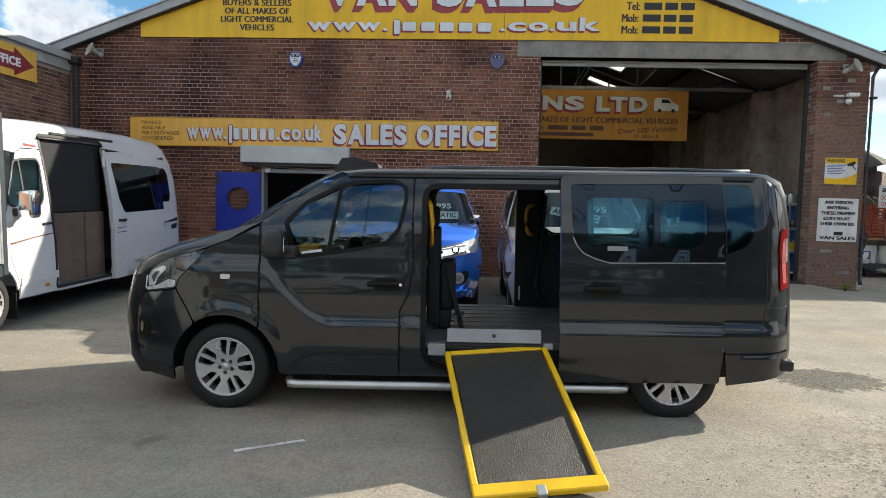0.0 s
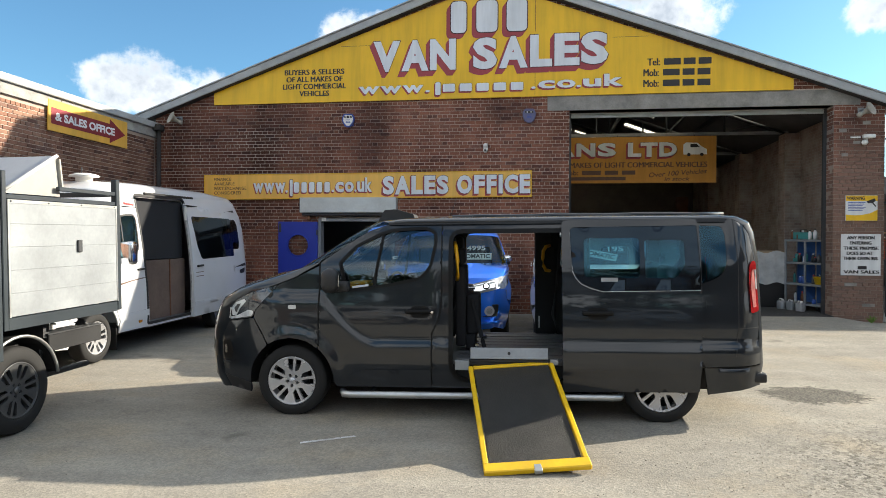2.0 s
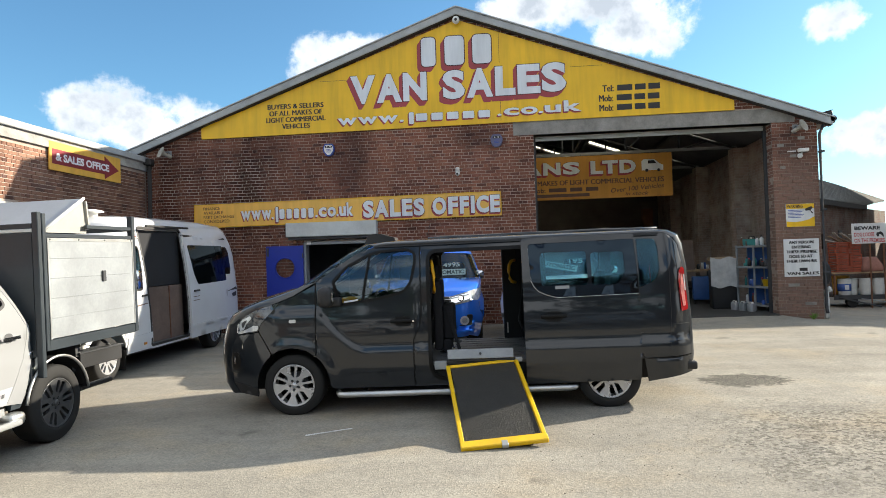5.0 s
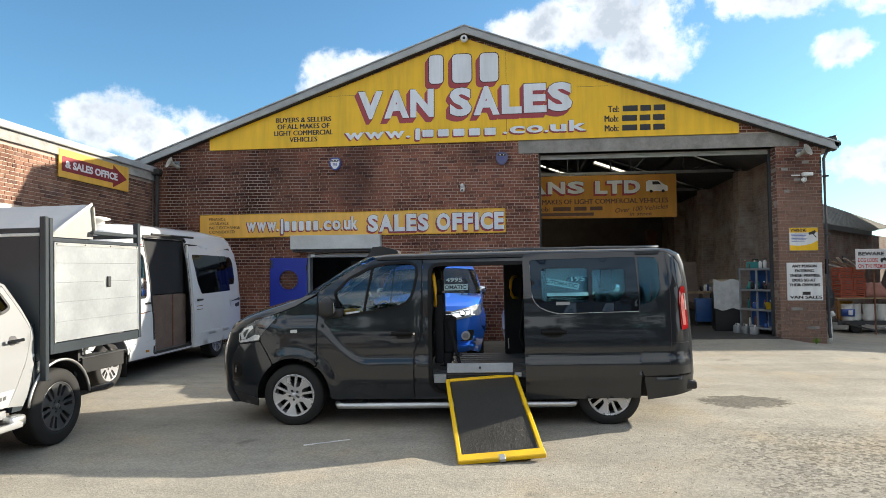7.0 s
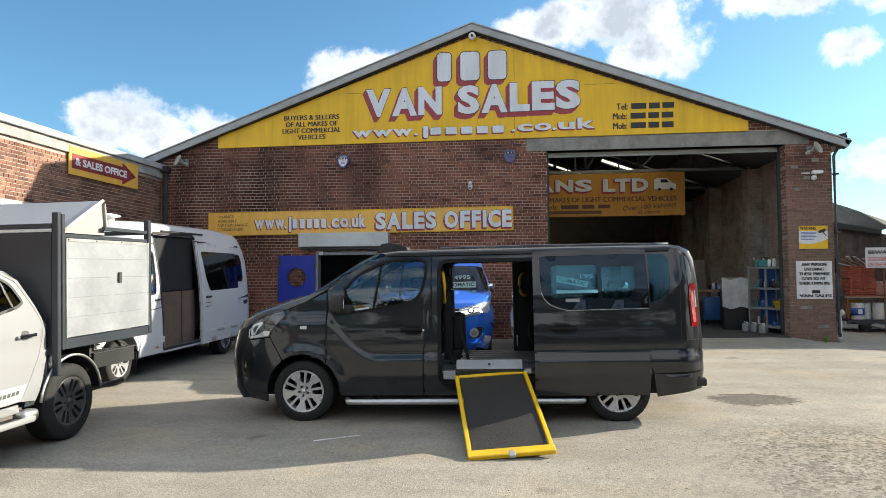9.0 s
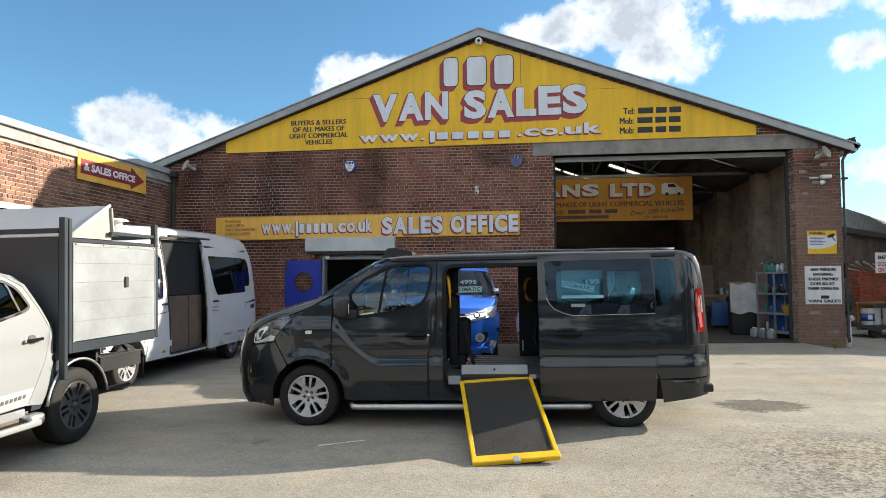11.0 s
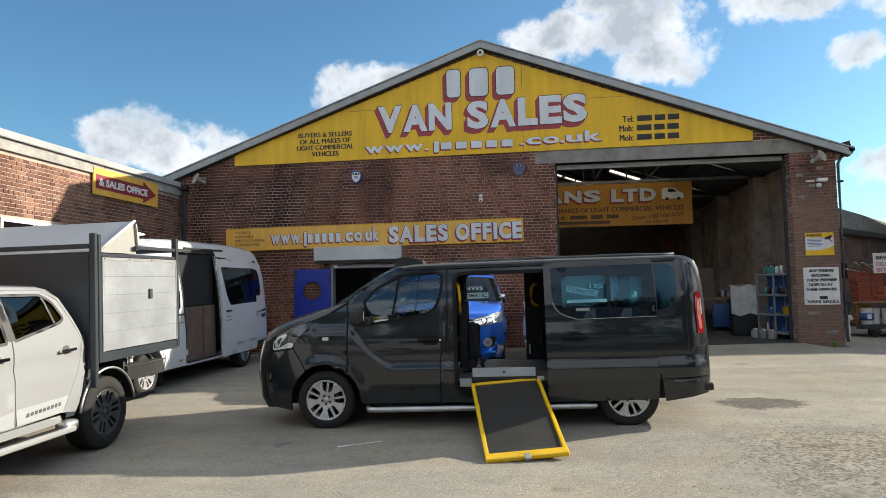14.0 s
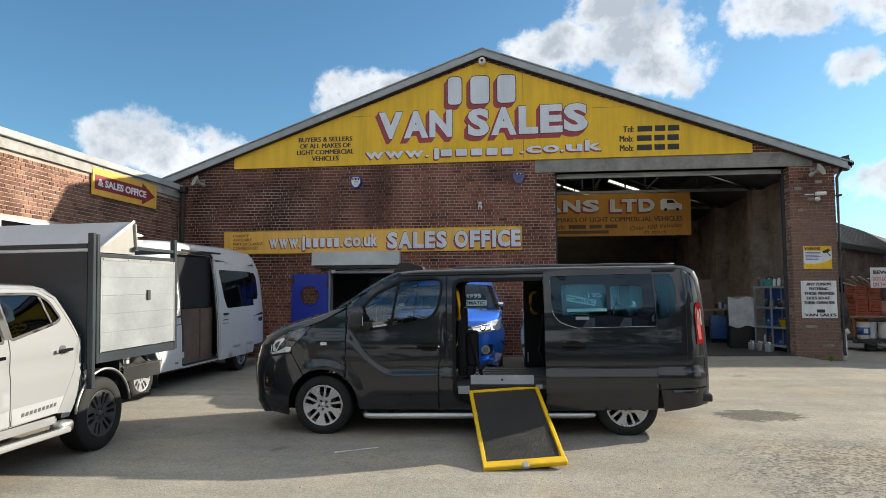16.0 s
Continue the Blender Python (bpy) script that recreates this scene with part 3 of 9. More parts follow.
def rod(p0, p1, r, n=10, r2=None, caps=True):
    """A round bar from p0 to p1."""
    p0, p1 = Vector(p0), Vector(p1)
    d = p1 - p0
    bm = bmesh.new()
    bmesh.ops.create_cone(bm, cap_ends=caps, segments=n, radius1=r, radius2=r if r2 is None else r2, depth=d.length)
    for f in bm.faces:
        f.smooth = len(f.verts) == 4
    bm.transform(Matrix.Translation((p0 + p1) / 2) @ d.to_track_quat("Z", "Y").to_matrix().to_4x4())
    return bm


def tube(pts, r, n=8):
    """A round tube bent through the points."""
    pts = [Vector(p) for p in pts]
    verts, faces = [], []
    for i, p in enumerate(pts):
        d = (pts[min(i + 1, len(pts) - 1)] - pts[max(i - 1, 0)]).normalized()
        q = d.to_track_quat("Z", "Y")
        for k in range(n):
            a = 2 * math.pi * k / n
            verts.append(p + q @ Vector((r * math.cos(a), r * math.sin(a), 0)))
    for i in range(len(pts) - 1):
        for k in range(n):
            faces.append((i * n + k, i * n + (k + 1) % n, (i + 1) * n + (k + 1) % n, (i + 1) * n + k))
    faces += [tuple(range(n))[::-1], tuple(range((len(pts) - 1) * n, len(pts) * n))]
    bm = bmesh.new()
    vs = [bm.verts.new(v) for v in verts]
    for f in faces:
        bm.faces.new([vs[i] for i in f]).smooth = len(f) == 4
    return bm


def lathe(prof, n=32, axis="Y", caps=False):
    """A turned body: (radius, height along the axis) round the origin."""
    bm = bmesh.new()
    rings = []
    for r, h in prof:
        ring = []
        for k in range(n):
            a = 2 * math.pi * k / n
            c, s = r * math.cos(a), r * math.sin(a)
            ring.append(bm.verts.new((c, h, s) if axis == "Y" else (c, s, h)))
        rings.append(ring)
    for a, b in zip(rings, rings[1:]):
        for k in range(n):
            bm.faces.new((a[k], a[(k + 1) % n], b[(k + 1) % n], b[k])).smooth = True
    for ring, rr in ((rings[0], prof[0][0]), (rings[-1], prof[-1][0])):
        if caps and rr > 1e-4:
            bm.faces.new(ring)
    bmesh.ops.recalc_face_normals(bm, faces=bm.faces[:])
    return bm


def fillet(poly, r, n=4):
    """Round the corners of a polygon; r is one radius or one for each corner."""
    out = []
    k = len(poly)
    for i, p in enumerate(poly):
        p, a, b = Vector(p), Vector(poly[i - 1]), Vector(poly[(i + 1) % k])
        rr = r[i] if isinstance(r, (list, tuple)) else r
        da, db = (a - p), (b - p)
        rr = min(rr, da.length * 0.45, db.length * 0.45)
        if rr < 1e-4:
            out.append(tuple(p))
            continue
        s, e = p + da.normalized() * rr, p + db.normalized() * rr
        for j in range(n + 1):
            t = j / n
            out.append(tuple(s * (1 - t) ** 2 + p * 2 * t * (1 - t) + e * t * t))
    return out


def inside(px, pz, poly):
    """Which of the points lie inside the polygon."""
    r = np.zeros(len(px), bool)
    j = len(poly) - 1
    for i in range(len(poly)):
        (xi, zi), (xj, zj) = poly[i], poly[j]
        if zi != zj:
            r ^= ((zi > pz) != (zj > pz)) & (px < (xj - xi) * (pz - zi) / (zj - zi) + xi)
        j = i
    return r


def grow(poly, d):
    """Move a polygon's edges outwards by d."""
    area = sum(a[0] * b[1] - b[0] * a[1] for a, b in zip(poly, poly[1:] + poly[:1]))
    sgn = 1 if area > 0 else -1
    out = []
    for i, p in enumerate(poly):
        a, b = Vector(poly[i - 1]), Vector(poly[(i + 1) % len(poly)])
        p = Vector(p)
        e1, e2 = (p - a).normalized(), (b - p).normalized()
        n = (Vector((e1.y, -e1.x)) + Vector((e2.y, -e2.x)))
        n = n.normalized() if n.length > 1e-6 else Vector((e1.y, -e1.x))
        out.append(tuple(p + n * d * sgn))
    return out


def skin(outline, holes=(), f=None, step=0.08, thick=0.0):
    """A panel in the x-z plane with holes, curved by y = f(x, z) and given a thickness inwards."""
    from mathutils.geometry import delaunay_2d_cdt
    f = f or (lambda x, z: 0.0)
    pts, edges = [], []
    for poly in (outline, *holes):
        start = len(pts)
        for i, a in enumerate(poly):
            a, b = Vector(a), Vector(poly[(i + 1) % len(poly)])
            k = max(1, int((b - a).length / step))
            for j in range(k):
                pts.append(a + (b - a) * (j / k))
        n = len(pts) - start
        edges += [(start + i, start + (i + 1) % n) for i in range(n)]
    xs, zs = [p[0] for p in outline], [p[1] for p in outline]
    gx, gzz = np.meshgrid(np.arange(min(xs) + step * 0.37, max(xs), step), np.arange(min(zs) + step * 0.41, max(zs), step))
    gx, gzz = gx.ravel(), gzz.ravel()
    ok = inside(gx, gzz, outline)
    for h in holes:
        ok &= ~inside(gx, gzz, h)
    border = np.array([tuple(p) for p in pts])
    for x, z in zip(gx[ok], gzz[ok]):
        if np.min((border[:, 0] - x) ** 2 + (border[:, 1] - z) ** 2) > (step * 0.45) ** 2:
            pts.append(Vector((x, z)))
    vo, _, fo, *_ = delaunay_2d_cdt(pts, edges, [], 0, 1e-6)
    cx = np.array([sum(vo[i][0] for i in t) / 3 for t in fo])
    cz = np.array([sum(vo[i][1] for i in t) / 3 for t in fo])
    keep = inside(cx, cz, outline)
    for h in holes:
        keep &= ~inside(cx, cz, h)
    tris = [t for t, k in zip(fo, keep) if k]
    bm = bmesh.new()
    vs = [bm.verts.new((v[0], f(v[0], v[1]), v[1])) for v in vo]
    count = {}
    for t in tris:
        bm.faces.new([vs[i] for i in t]).smooth = True
        for a, b in zip(t, (*t[1:], t[0])):
            count[(a, b)] = 1
    if thick:
        back = [bm.verts.new(v.co + Vector((0, thick, 0))) for v in vs]
        for t in tris:
            bm.faces.new([back[i] for i in reversed(t)]).smooth = True
        for a, b in count:
            if (b, a) not in count:
                q = [bm.verts.new(v.co) for v in (vs[b], vs[a], back[a], back[b])]
                bm.faces.new(q)
    loose = [v for v in bm.verts if not v.link_faces]
    bmesh.ops.delete(bm, geom=loose, context="VERTS")
    return bm


def mirror_y(bm, w):
    """The same shape on the other side of a body of width w."""
    for v in bm.verts:
        v.co.y = w - v.co.y
    bmesh.ops.reverse_faces(bm, faces=bm.faces[:])
    return bm


def cover(rows, w, n=14, p=2.6):
    """A sheet across a body: rows of (edge x, y, z, centre x, z), bulging from both edges to the middle."""
    bm = bmesh.new()
    grid = []
    for ex, ey, ez, cx, cz in rows:
        line = []
        for k in range(n + 1):
            s = math.sin((k / n - 0.5) * math.pi)
            b = (1 - abs(s) ** p) ** (1 / p)
            line.append(bm.verts.new((ex + (cx - ex) * b, w / 2 + s * (w / 2 - ey), ez + (cz - ez) * b)))
        grid.append(line)
    for a, b in zip(grid, grid[1:]):
        for k in range(n):
            bm.faces.new((a[k], a[k + 1], b[k + 1], b[k])).smooth = True
    heart = Vector((1.8, w / 2, 0.7))
    for fc in bm.faces:
        fc.normal_update()
        if fc.normal.dot(fc.calc_center_median() - heart) < 0:
            fc.normal_flip()
    return bm


def letters(txt, u0, u1, v0, v1, deep=0.004, bold=0.0, fit_width=True, gap=1.0, shear=0.0):
    """Raised lettering that fills u0..u1, v0..v1 in the x-z plane, facing -y."""
    cu = bpy.data.curves.new("txt", "FONT")
    cu.body, cu.size, cu.offset, cu.extrude, cu.space_character, cu.resolution_u, cu.shear = txt, 1.0, bold, 0.0, gap, 3, shear
    cu.align_x = "CENTER"
    ob = bpy.data.objects.new("txt", cu)
    scene.collection.objects.link(ob)
    me = bpy.data.meshes.new_from_object(ob)
    bpy.data.objects.remove(ob)
    bm = bmesh.new()
    bm.from_mesh(me)
    bpy.data.meshes.remove(me)
    xs, ys = [v.co.x for v in bm.verts], [v.co.y for v in bm.verts]
    sy = (v1 - v0) / (max(ys) - min(ys))
    sx = (u1 - u0) / (max(xs) - min(xs)) if fit_width else sy
    for v in bm.verts:
        v.co = Vector((u0 + (v.co.x - min(xs)) * sx, 0, v0 + (v.co.y - min(ys)) * sy))
    for f in bm.faces:
        f.normal_update()
        if f.normal.y > 0:
            f.normal_flip()
    if deep:
        top = bmesh.ops.extrude_face_region(bm, geom=bm.faces[:])
        bmesh.ops.translate(bm, verts=[g for g in top["geom"] if isinstance(g, bmesh.types.BMVert)], vec=(0, -deep, 0))
    # neighbouring letters lie a hair's breadth apart in depth
    bm.verts.ensure_lookup_table()
    seen, groups = set(), []
    for v in bm.verts:
        if v not in seen:
            todo, group = [v], []
            seen.add(v)
            while todo:
                w = todo.pop()
                group.append(w)
                for e in w.link_edges:
                    o = e.other_vert(w)
                    if o not in seen:
                        seen.add(o)
                        todo.append(o)
            groups.append(group)
    groups.sort(key=lambda q: min(w.co.x for w in q))
    for i, group in enumerate(groups):
        for w in group:
            w.co.y -= 0.0006 * (i % 3)
    shade(bm, False)
    return bm


def glyphs(bm):
    """Split lettering into its letters: pieces that lie one above the other stay together."""
    seen, pieces = set(), []
    for f in bm.faces:
        if f in seen:
            continue
        todo, faces = [f], []
        seen.add(f)
        while todo:
            g = todo.pop()
            faces.append(g)
            for e in g.edges:
                for o in e.link_faces:
                    if o not in seen:
                        seen.add(o)
                        todo.append(o)
        xs = [v.co.x for g in faces for v in g.verts]
        pieces.append([min(xs), max(xs), faces])
    pieces.sort(key=lambda p: p[0])
    merged = []
    for p in pieces:
        if merged and p[0] < merged[-1][1] - 0.6 * min(p[1] - p[0], merged[-1][1] - merged[-1][0]):
            merged[-1][1] = max(merged[-1][1], p[1])
            merged[-1][2] += p[2]
        else:
            merged.append(p)
    out = []
    for _, _, faces in merged:
        b = bmesh.new()
        made = {}
        for g in faces:
            for v in g.verts:
                if v not in made:
                    made[v] = b.verts.new(v.co)
            b.faces.new([made[v] for v in g.verts])
        out.append(b)
    bm.free()
    return out


def lettering(bm, material, parent, name="letter"):
    for b in glyphs(bm):
        part(name, b, material, parent)


def words(txt, u0, u1, v0, v1, y, material, parent, heavy=0.01):
    """A line of heavy capitals: each letter is laid twice, a hair apart, to thicken its strokes."""
    bms = [glyphs(xform(letters(txt, u0, u1 - heavy, v0, v1, 0.003), Matrix.Translation((heavy * k, y - 0.002 * k, 0)))) for k in (0, 1)]
    for a, b in zip(*bms):
        part("letter", join(a, b), material, parent)


def bars(rects, deep=0.003):
    """Plain raised bars: (u0, u1, v0, v1) in the x-z plane."""
    return join(*[box(a, b, -deep, 0, c, d) for a, b, c, d in rects])


def pieces(name, bm, material, parent):
    """Separate raised bars, each a part of its own."""
    for b in glyphs_apart(bm):
        part(name, b, material, parent)


def glyphs_apart(bm):
    bm.verts.ensure_lookup_table()
    out, seen = [], set()
    for v in bm.verts:
        if v in seen:
            continue
        todo, vs = [v], []
        seen.add(v)
        while todo:
            w = todo.pop()
            vs.append(w)
            for e in w.link_edges:
                q = e.other_vert(w)
                if q not in seen:
                    seen.add(q)
                    todo.append(q)
        b = bmesh.new()
        made = {w: b.verts.new(w.co) for w in vs}
        for f in {f for w in vs for f in w.link_faces}:
            b.faces.new([made[w] for w in f.verts])
        out.append(b)
    bm.free()
    return out


def wheel(parent, x, y, z, r, rim_r, w, rim, style=5, hub_out=0.0, far=False):
    """A road wheel: tyre and alloy rim with spokes, its outer face towards -y, or +y on the far side."""
    # near-black backing puts the shade between the spokes into its colour
    hub = part("wheel", lathe([(rim_r * 0.93, w * 0.45), (rim_r * 0.93, w * 0.55), (0.02, w * 0.56)], 28), "pitch", parent)
    prof = [(rim_r * 0.97, 0.02), (rim_r * 1.02, 0.0), (rim_r * 1.12, -0.008), (r * 0.93, 0.006), (r * 0.985, 0.022), (r, 0.045),
            (r, w - 0.045), (r * 0.985, w - 0.022), (r * 0.93, w - 0.006), (rim_r * 1.02, w), (rim_r * 0.97, w - 0.02)]
    tyre = lathe(prof, 96)
    for i, vt in enumerate(tyre.verts):
        d = math.hypot(vt.co.x, vt.co.z)
        if d > r * 0.99 and i % 2:
            vt.co.x, vt.co.z = vt.co.x * 0.982, vt.co.z * 0.982
    part("tyre", tyre, "rubber", hub)
    part("brake_disc", lathe([(rim_r * 0.28, 0.085), (rim_r * 0.62, 0.085), (rim_r * 0.62, 0.10), (rim_r * 0.28, 0.10)], 28), "dark_steel", hub)
    ring = lathe([(rim_r * 0.985, 0.010), (rim_r, 0.002), (rim_r * 0.95, 0.004), (rim_r * 0.915, 0.022), (rim_r * 0.90, w * 0.6)], 48)
    sp = [ring, lathe([(0.001, 0.006), (0.026, 0.007), (0.031, 0.014), (0.034, 0.03)], 20)]
    R, holes = rim_r, []
    for k in range(style):
        a0 = 2 * math.pi * k / style + 1.43
        for s_ in (1, -1):
            hw = math.pi / style
            po = [(0.37 * R, 0.05 * R), (0.90 * R, 0.06 * R), (0.87 * R, 0.41 * math.tan(hw) * R), (0.46 * R, 0.30 * math.tan(hw) * R)]
            po = [(u * math.cos(a0) - s_ * v * math.sin(a0), u * math.sin(a0) + s_ * v * math.cos(a0)) for u, v in po]
            holes.append(fillet(po if s_ > 0 else po[::-1], 0.010, 3))
    for k in range(5):
        a0 = 2 * math.pi * k / 5 + 0.8
        holes.append(arc(0.215 * R * math.cos(a0), 0.215 * R * math.sin(a0), 0.016, 0, 360, 10)[:-1])
    dish = lambda x, z: 0.006 + 0.022 * max(0.0, 1 - math.hypot(x, z) / (0.95 * R)) ** 0.8
    sp.append(skin(arc(0, 0, 0.955 * R, 0, 360, 56)[:-1], holes, dish, 0.03, 0.028))
    part("rim", join(*sp), rim, hub)
    if not far:
        for k in range(5):
            a = 2 * math.pi * k / 5 + 0.8
            u, t = rim_r * 0.215 * math.cos(a), rim_r * 0.2 * math.sin(a)
            part("wheel_bolt", rod((u, 0.020, t), (u, 0.05, t), 0.010, 8), "dark_steel", hub)
    m = Matrix.Translation((x, y, z)) @ Matrix.Rotation(0.4 * x, 4, "Y")
    if far:
        m = Matrix.Translation((x, y, z)) @ Matrix.Rotation(math.pi, 4, "Z")
    hub.matrix_basis = m
    return hub


def arc(cx, cz, r, a0, a1, n=14):
    return [(cx + r * math.cos(radians(a0 + (a1 - a0) * k / n)), cz + r * math.sin(radians(a0 + (a1 - a0) * k / n))) for k in range(n + 1)]


def both(name, outline, holes, f, w, material, parent, step=0.08, thick=0.02, label="", far=True):
    """A body panel on the near side and its twin on the far side."""
    ob = part(name, skin(outline, holes, f, step, thick), material, parent, label)
    if far:
        part(name, mirror_y(skin(outline, holes, f, step, thick), w), material, parent, label)
    return ob


# ---- ground ----
def make_ground():
    n, verts, faces = 119, [], []
    edge = [-300, -120, -60] + [-30 + 60 * k / (n - 1) for k in range(n)] + [60, 120, 300]
    k = len(edge)
    for y in edge:
        for x in edge:
            near = max(0.0, 1 - max(abs(x), abs(y)) / 60)
            z = gz(max(-40, min(40, x)), max(-40, min(40, y)))
            verts.append((x, y, z + 0.012 * near * noise.noise((x * 0.5, y * 0.5, 0)) - 0.004))
    for j in range(k - 1):
        for i in range(k - 1):
            faces.append((j * k + i, j * k + i + 1, (j + 1) * k + i + 1, (j + 1) * k + i))
    ob = part("ground", (verts, [], faces), "ground")
    tagged(ob, "worn pale tarmac yard with grit and oil stains", "ground", kind="structure")


make_ground()

# ---- workshop with gabled front ----
XL, XR, YB = -7.85, 8.02, 15.0
RISE = 0.367
DOOR = (1.72, 7.05, 4.60)


def roof_z(x):
    return 7.70 - RISE * abs(x)


def uv_wall(ob, ax):
    """Brick courses in metres along the wall."""
    uv = ob.data.uv_layers.new(name="UVMap")
    for lp in ob.data.loops:
        co = ob.data.vertices[lp.vertex_index].co
        uv.data[lp.index].uv = (co.x if ax == "x" else co.y, co.z)
    return ob


front = [(XL, -0.3), (-3.86, -0.3), (-3.86, 2.27), (-2.1, 2.27), (-2.1, -0.3), (DOOR[0], -0.3), (DOOR[0], DOOR[2]), (DOOR[1], DOOR[2]),
         (DOOR[1], -0.3), (XR, -0.3), (XR, roof_z(XR) - 0.1), (0, 7.55), (XL, roof_z(XL) - 0.1)]
wall_front = part("wall_front", skin(front, (), lambda x, z: 0.008, 1.0, 0.33), "mortar")
for f_ in wall_front.data.polygons:
    f_.use_smooth = False
tagged(wall_front, "red-brown brick gable wall with pale mortar", "wall", kind="structure")


def side_wall(name, x0, x1, y0, y1, top, label):
    ob = part(name, box(x0, x1, y0, y1, -0.3, top), "inner_brick")
    uv_wall(ob, "y")
    return tagged(ob, label, "wall", kind="structure")


side_wall("wall_east", 7.68, XR, 0.338, YB, roof_z(XR) - 0.1, "inner face of the workshop's brick side wall, limewashed in patches")
side_wall("wall_west", XL, XL + 0.3, 0.338, YB, roof_z(XL) - 0.1, "brick side wall of the workshop")
for yy in (3.4, 7.2, 11.0):
    ob = part("brick_pier", box(7.30, 7.68, yy, yy + 0.45, -0.1, 4.6), "inner_brick")
    uv_wall(ob, "x")
    tagged(ob, "brick pier against the inner side wall", "pier", kind="structure")
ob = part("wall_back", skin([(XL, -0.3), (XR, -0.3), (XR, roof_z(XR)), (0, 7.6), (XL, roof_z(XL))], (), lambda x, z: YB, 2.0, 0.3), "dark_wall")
tagged(ob, "dark brown back wall of the workshop", "wall", kind="structure")
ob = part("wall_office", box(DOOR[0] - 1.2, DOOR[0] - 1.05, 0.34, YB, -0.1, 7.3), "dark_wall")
tagged(ob, "dark partition wall inside the workshop", "wall", kind="structure")
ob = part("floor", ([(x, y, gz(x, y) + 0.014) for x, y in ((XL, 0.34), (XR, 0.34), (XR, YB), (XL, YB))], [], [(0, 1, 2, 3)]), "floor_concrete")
tagged(ob, "very dark concrete workshop floor", "floor", kind="structure")
tb_ = box(DOOR[0], DOOR[1], -0.08, 0.338, -0.2, 0.014, 0.005)
for vt in tb_.verts:
    vt.co.z += gz(vt.co.x, vt.co.y)
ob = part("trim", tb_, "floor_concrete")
tagged(ob, "very dark concrete threshold of the wide doorway", "threshold", kind="structure")


def roof_half(sgn, lights):
    """One slope of the roof, with holes for its rooflights; built flat, then tilted."""
    run, ang = 8.35, math.atan(RISE)
    length = run / math.cos(ang)
    holes = [[(a, b), (c, b), (c, d), (a, d)] for a, c, b, d in lights]
    bm = skin([(0, -0.16), (length, -0.16), (length, YB + 0.2), (0, YB + 0.2)], holes, lambda x, z: 0.0, 1.5, 0.06)
    turn = Matrix(((1, 0, 0, 0), (0, 0, 1, 0), (0, -1, 0, 0), (0, 0, 0, 1)))
    m = Matrix.Translation((0, 0, 7.625)) @ Matrix.Scale(sgn, 4, (1, 0, 0)) @ Matrix.Rotation(ang, 4, "Y") @ turn
    bm.transform(m)
    shade(bm, False)
    ob = part("roof", bm, "roof_sheet")
    tagged(ob, "grey sheeted roof slope over the workshop", "roof", kind="structure")
    for a, c, b, d in lights:
        pb = skin([(a, b), (c, b), (c, d), (a, d)], (), lambda x, z: 0.02, 1.0)
        pb.transform(m)
        q = part("rooflight", pb, "skylight")
        tagged(q, "yellowed translucent rooflight sheet", "rooflight", kind="structure")


# rear right rooflights are real; the others are unseen, added to light the workshop
roof_half(1, [(a, a + 1.9, b, b + 1.0) for a in (0.7, 3.2) for b in (1.2, 2.8, 4.4, 6.6)] + [(4.42, 5.62, 9.45, 10.1), (2.2, 2.72, 13.9, 14.5), (2.86, 4.05, 13.9, 14.5), (0.8, 2.0, 13.9, 14.5)])
roof_half(-1, [(a, a + 1.9, b, b + 1.0) for a in (0.7, 3.2) for b in (4.4, 9.6)])


def verge(sgn):
    """Grey barge board and dark soffit along the gable edge."""
    ang = math.atan(RISE) * sgn
    L = 8.33 / math.cos(ang)
    m = Matrix.Translation((0, 0, 7.665)) @ Matrix.Scale(sgn, 4, (1, 0, 0)) @ Matrix.Rotation(math.atan(RISE), 4, "Y")
    ob = thing("barge_board", "weathered grey barge board along the gable edge", "trim", kind="structure")
    a = box(0, L, -0.20, -0.165, -0.155, 0.0, 0.004)
    a.transform(m)
    part("board", a, "verge", ob)
    b = box(0, L, -0.162, 0.004, -0.165, -0.10)
    b.transform(m)
    part("soffit_board", b, "soffit", ob)
    c = box(0, L, -0.23, 0.12, 0.004, 0.03)
    c.transform(m)
    part("verge_cap", c, "verge", ob)


verge(1)
verge(-1)
tagged(part("apex_plate", skin([(-0.13, 7.46), (0, 7.505), (0.13, 7.46), (0.13, 7.62), (0, 7.667), (-0.13, 7.62)], (), lambda x, z: -0.206, 0.2, 0.004), "verge"), "grey cover plate where the barge boards meet", "trim", kind="structure")
tagged(part("lintel", box(1.25, 7.55, -0.012, 0.3, DOOR[2], 4.92, 0.006), "concrete"), "stained concrete lintel over the wide doorway", "lintel", kind="structure")

# steel roof trusses
for yy in (4.05, 8.0, 12.0):
    tr = thing("roof_truss", "dark steel roof truss with diagonal struts", "truss", kind="structure")
    zc = 4.72
    part("bottom_chord", box(XL + 0.3, 7.6, yy - 0.04, yy + 0.04, zc - 0.04, zc + 0.04), "grey_steel", tr)
    for s in (1, -1):
        part("rafter", rod((0, yy, 7.4), (7.6 * s, yy, roof_z(7.6) - 0.25), 0.05, 6), "dark_steel", tr)
    xs = [-6 + 1.5 * k for k in range(9)]
    for i, x in enumerate(xs):
        part("strut", rod((x, yy, zc), (x, yy, roof_z(x) - 0.3), 0.028, 6), "dark_steel", tr)
        x2 = x + 0.75
        part("strut", rod((x, yy, zc), (x2, yy, roof_z(x2) - 0.3), 0.028, 6), "dark_steel", tr)
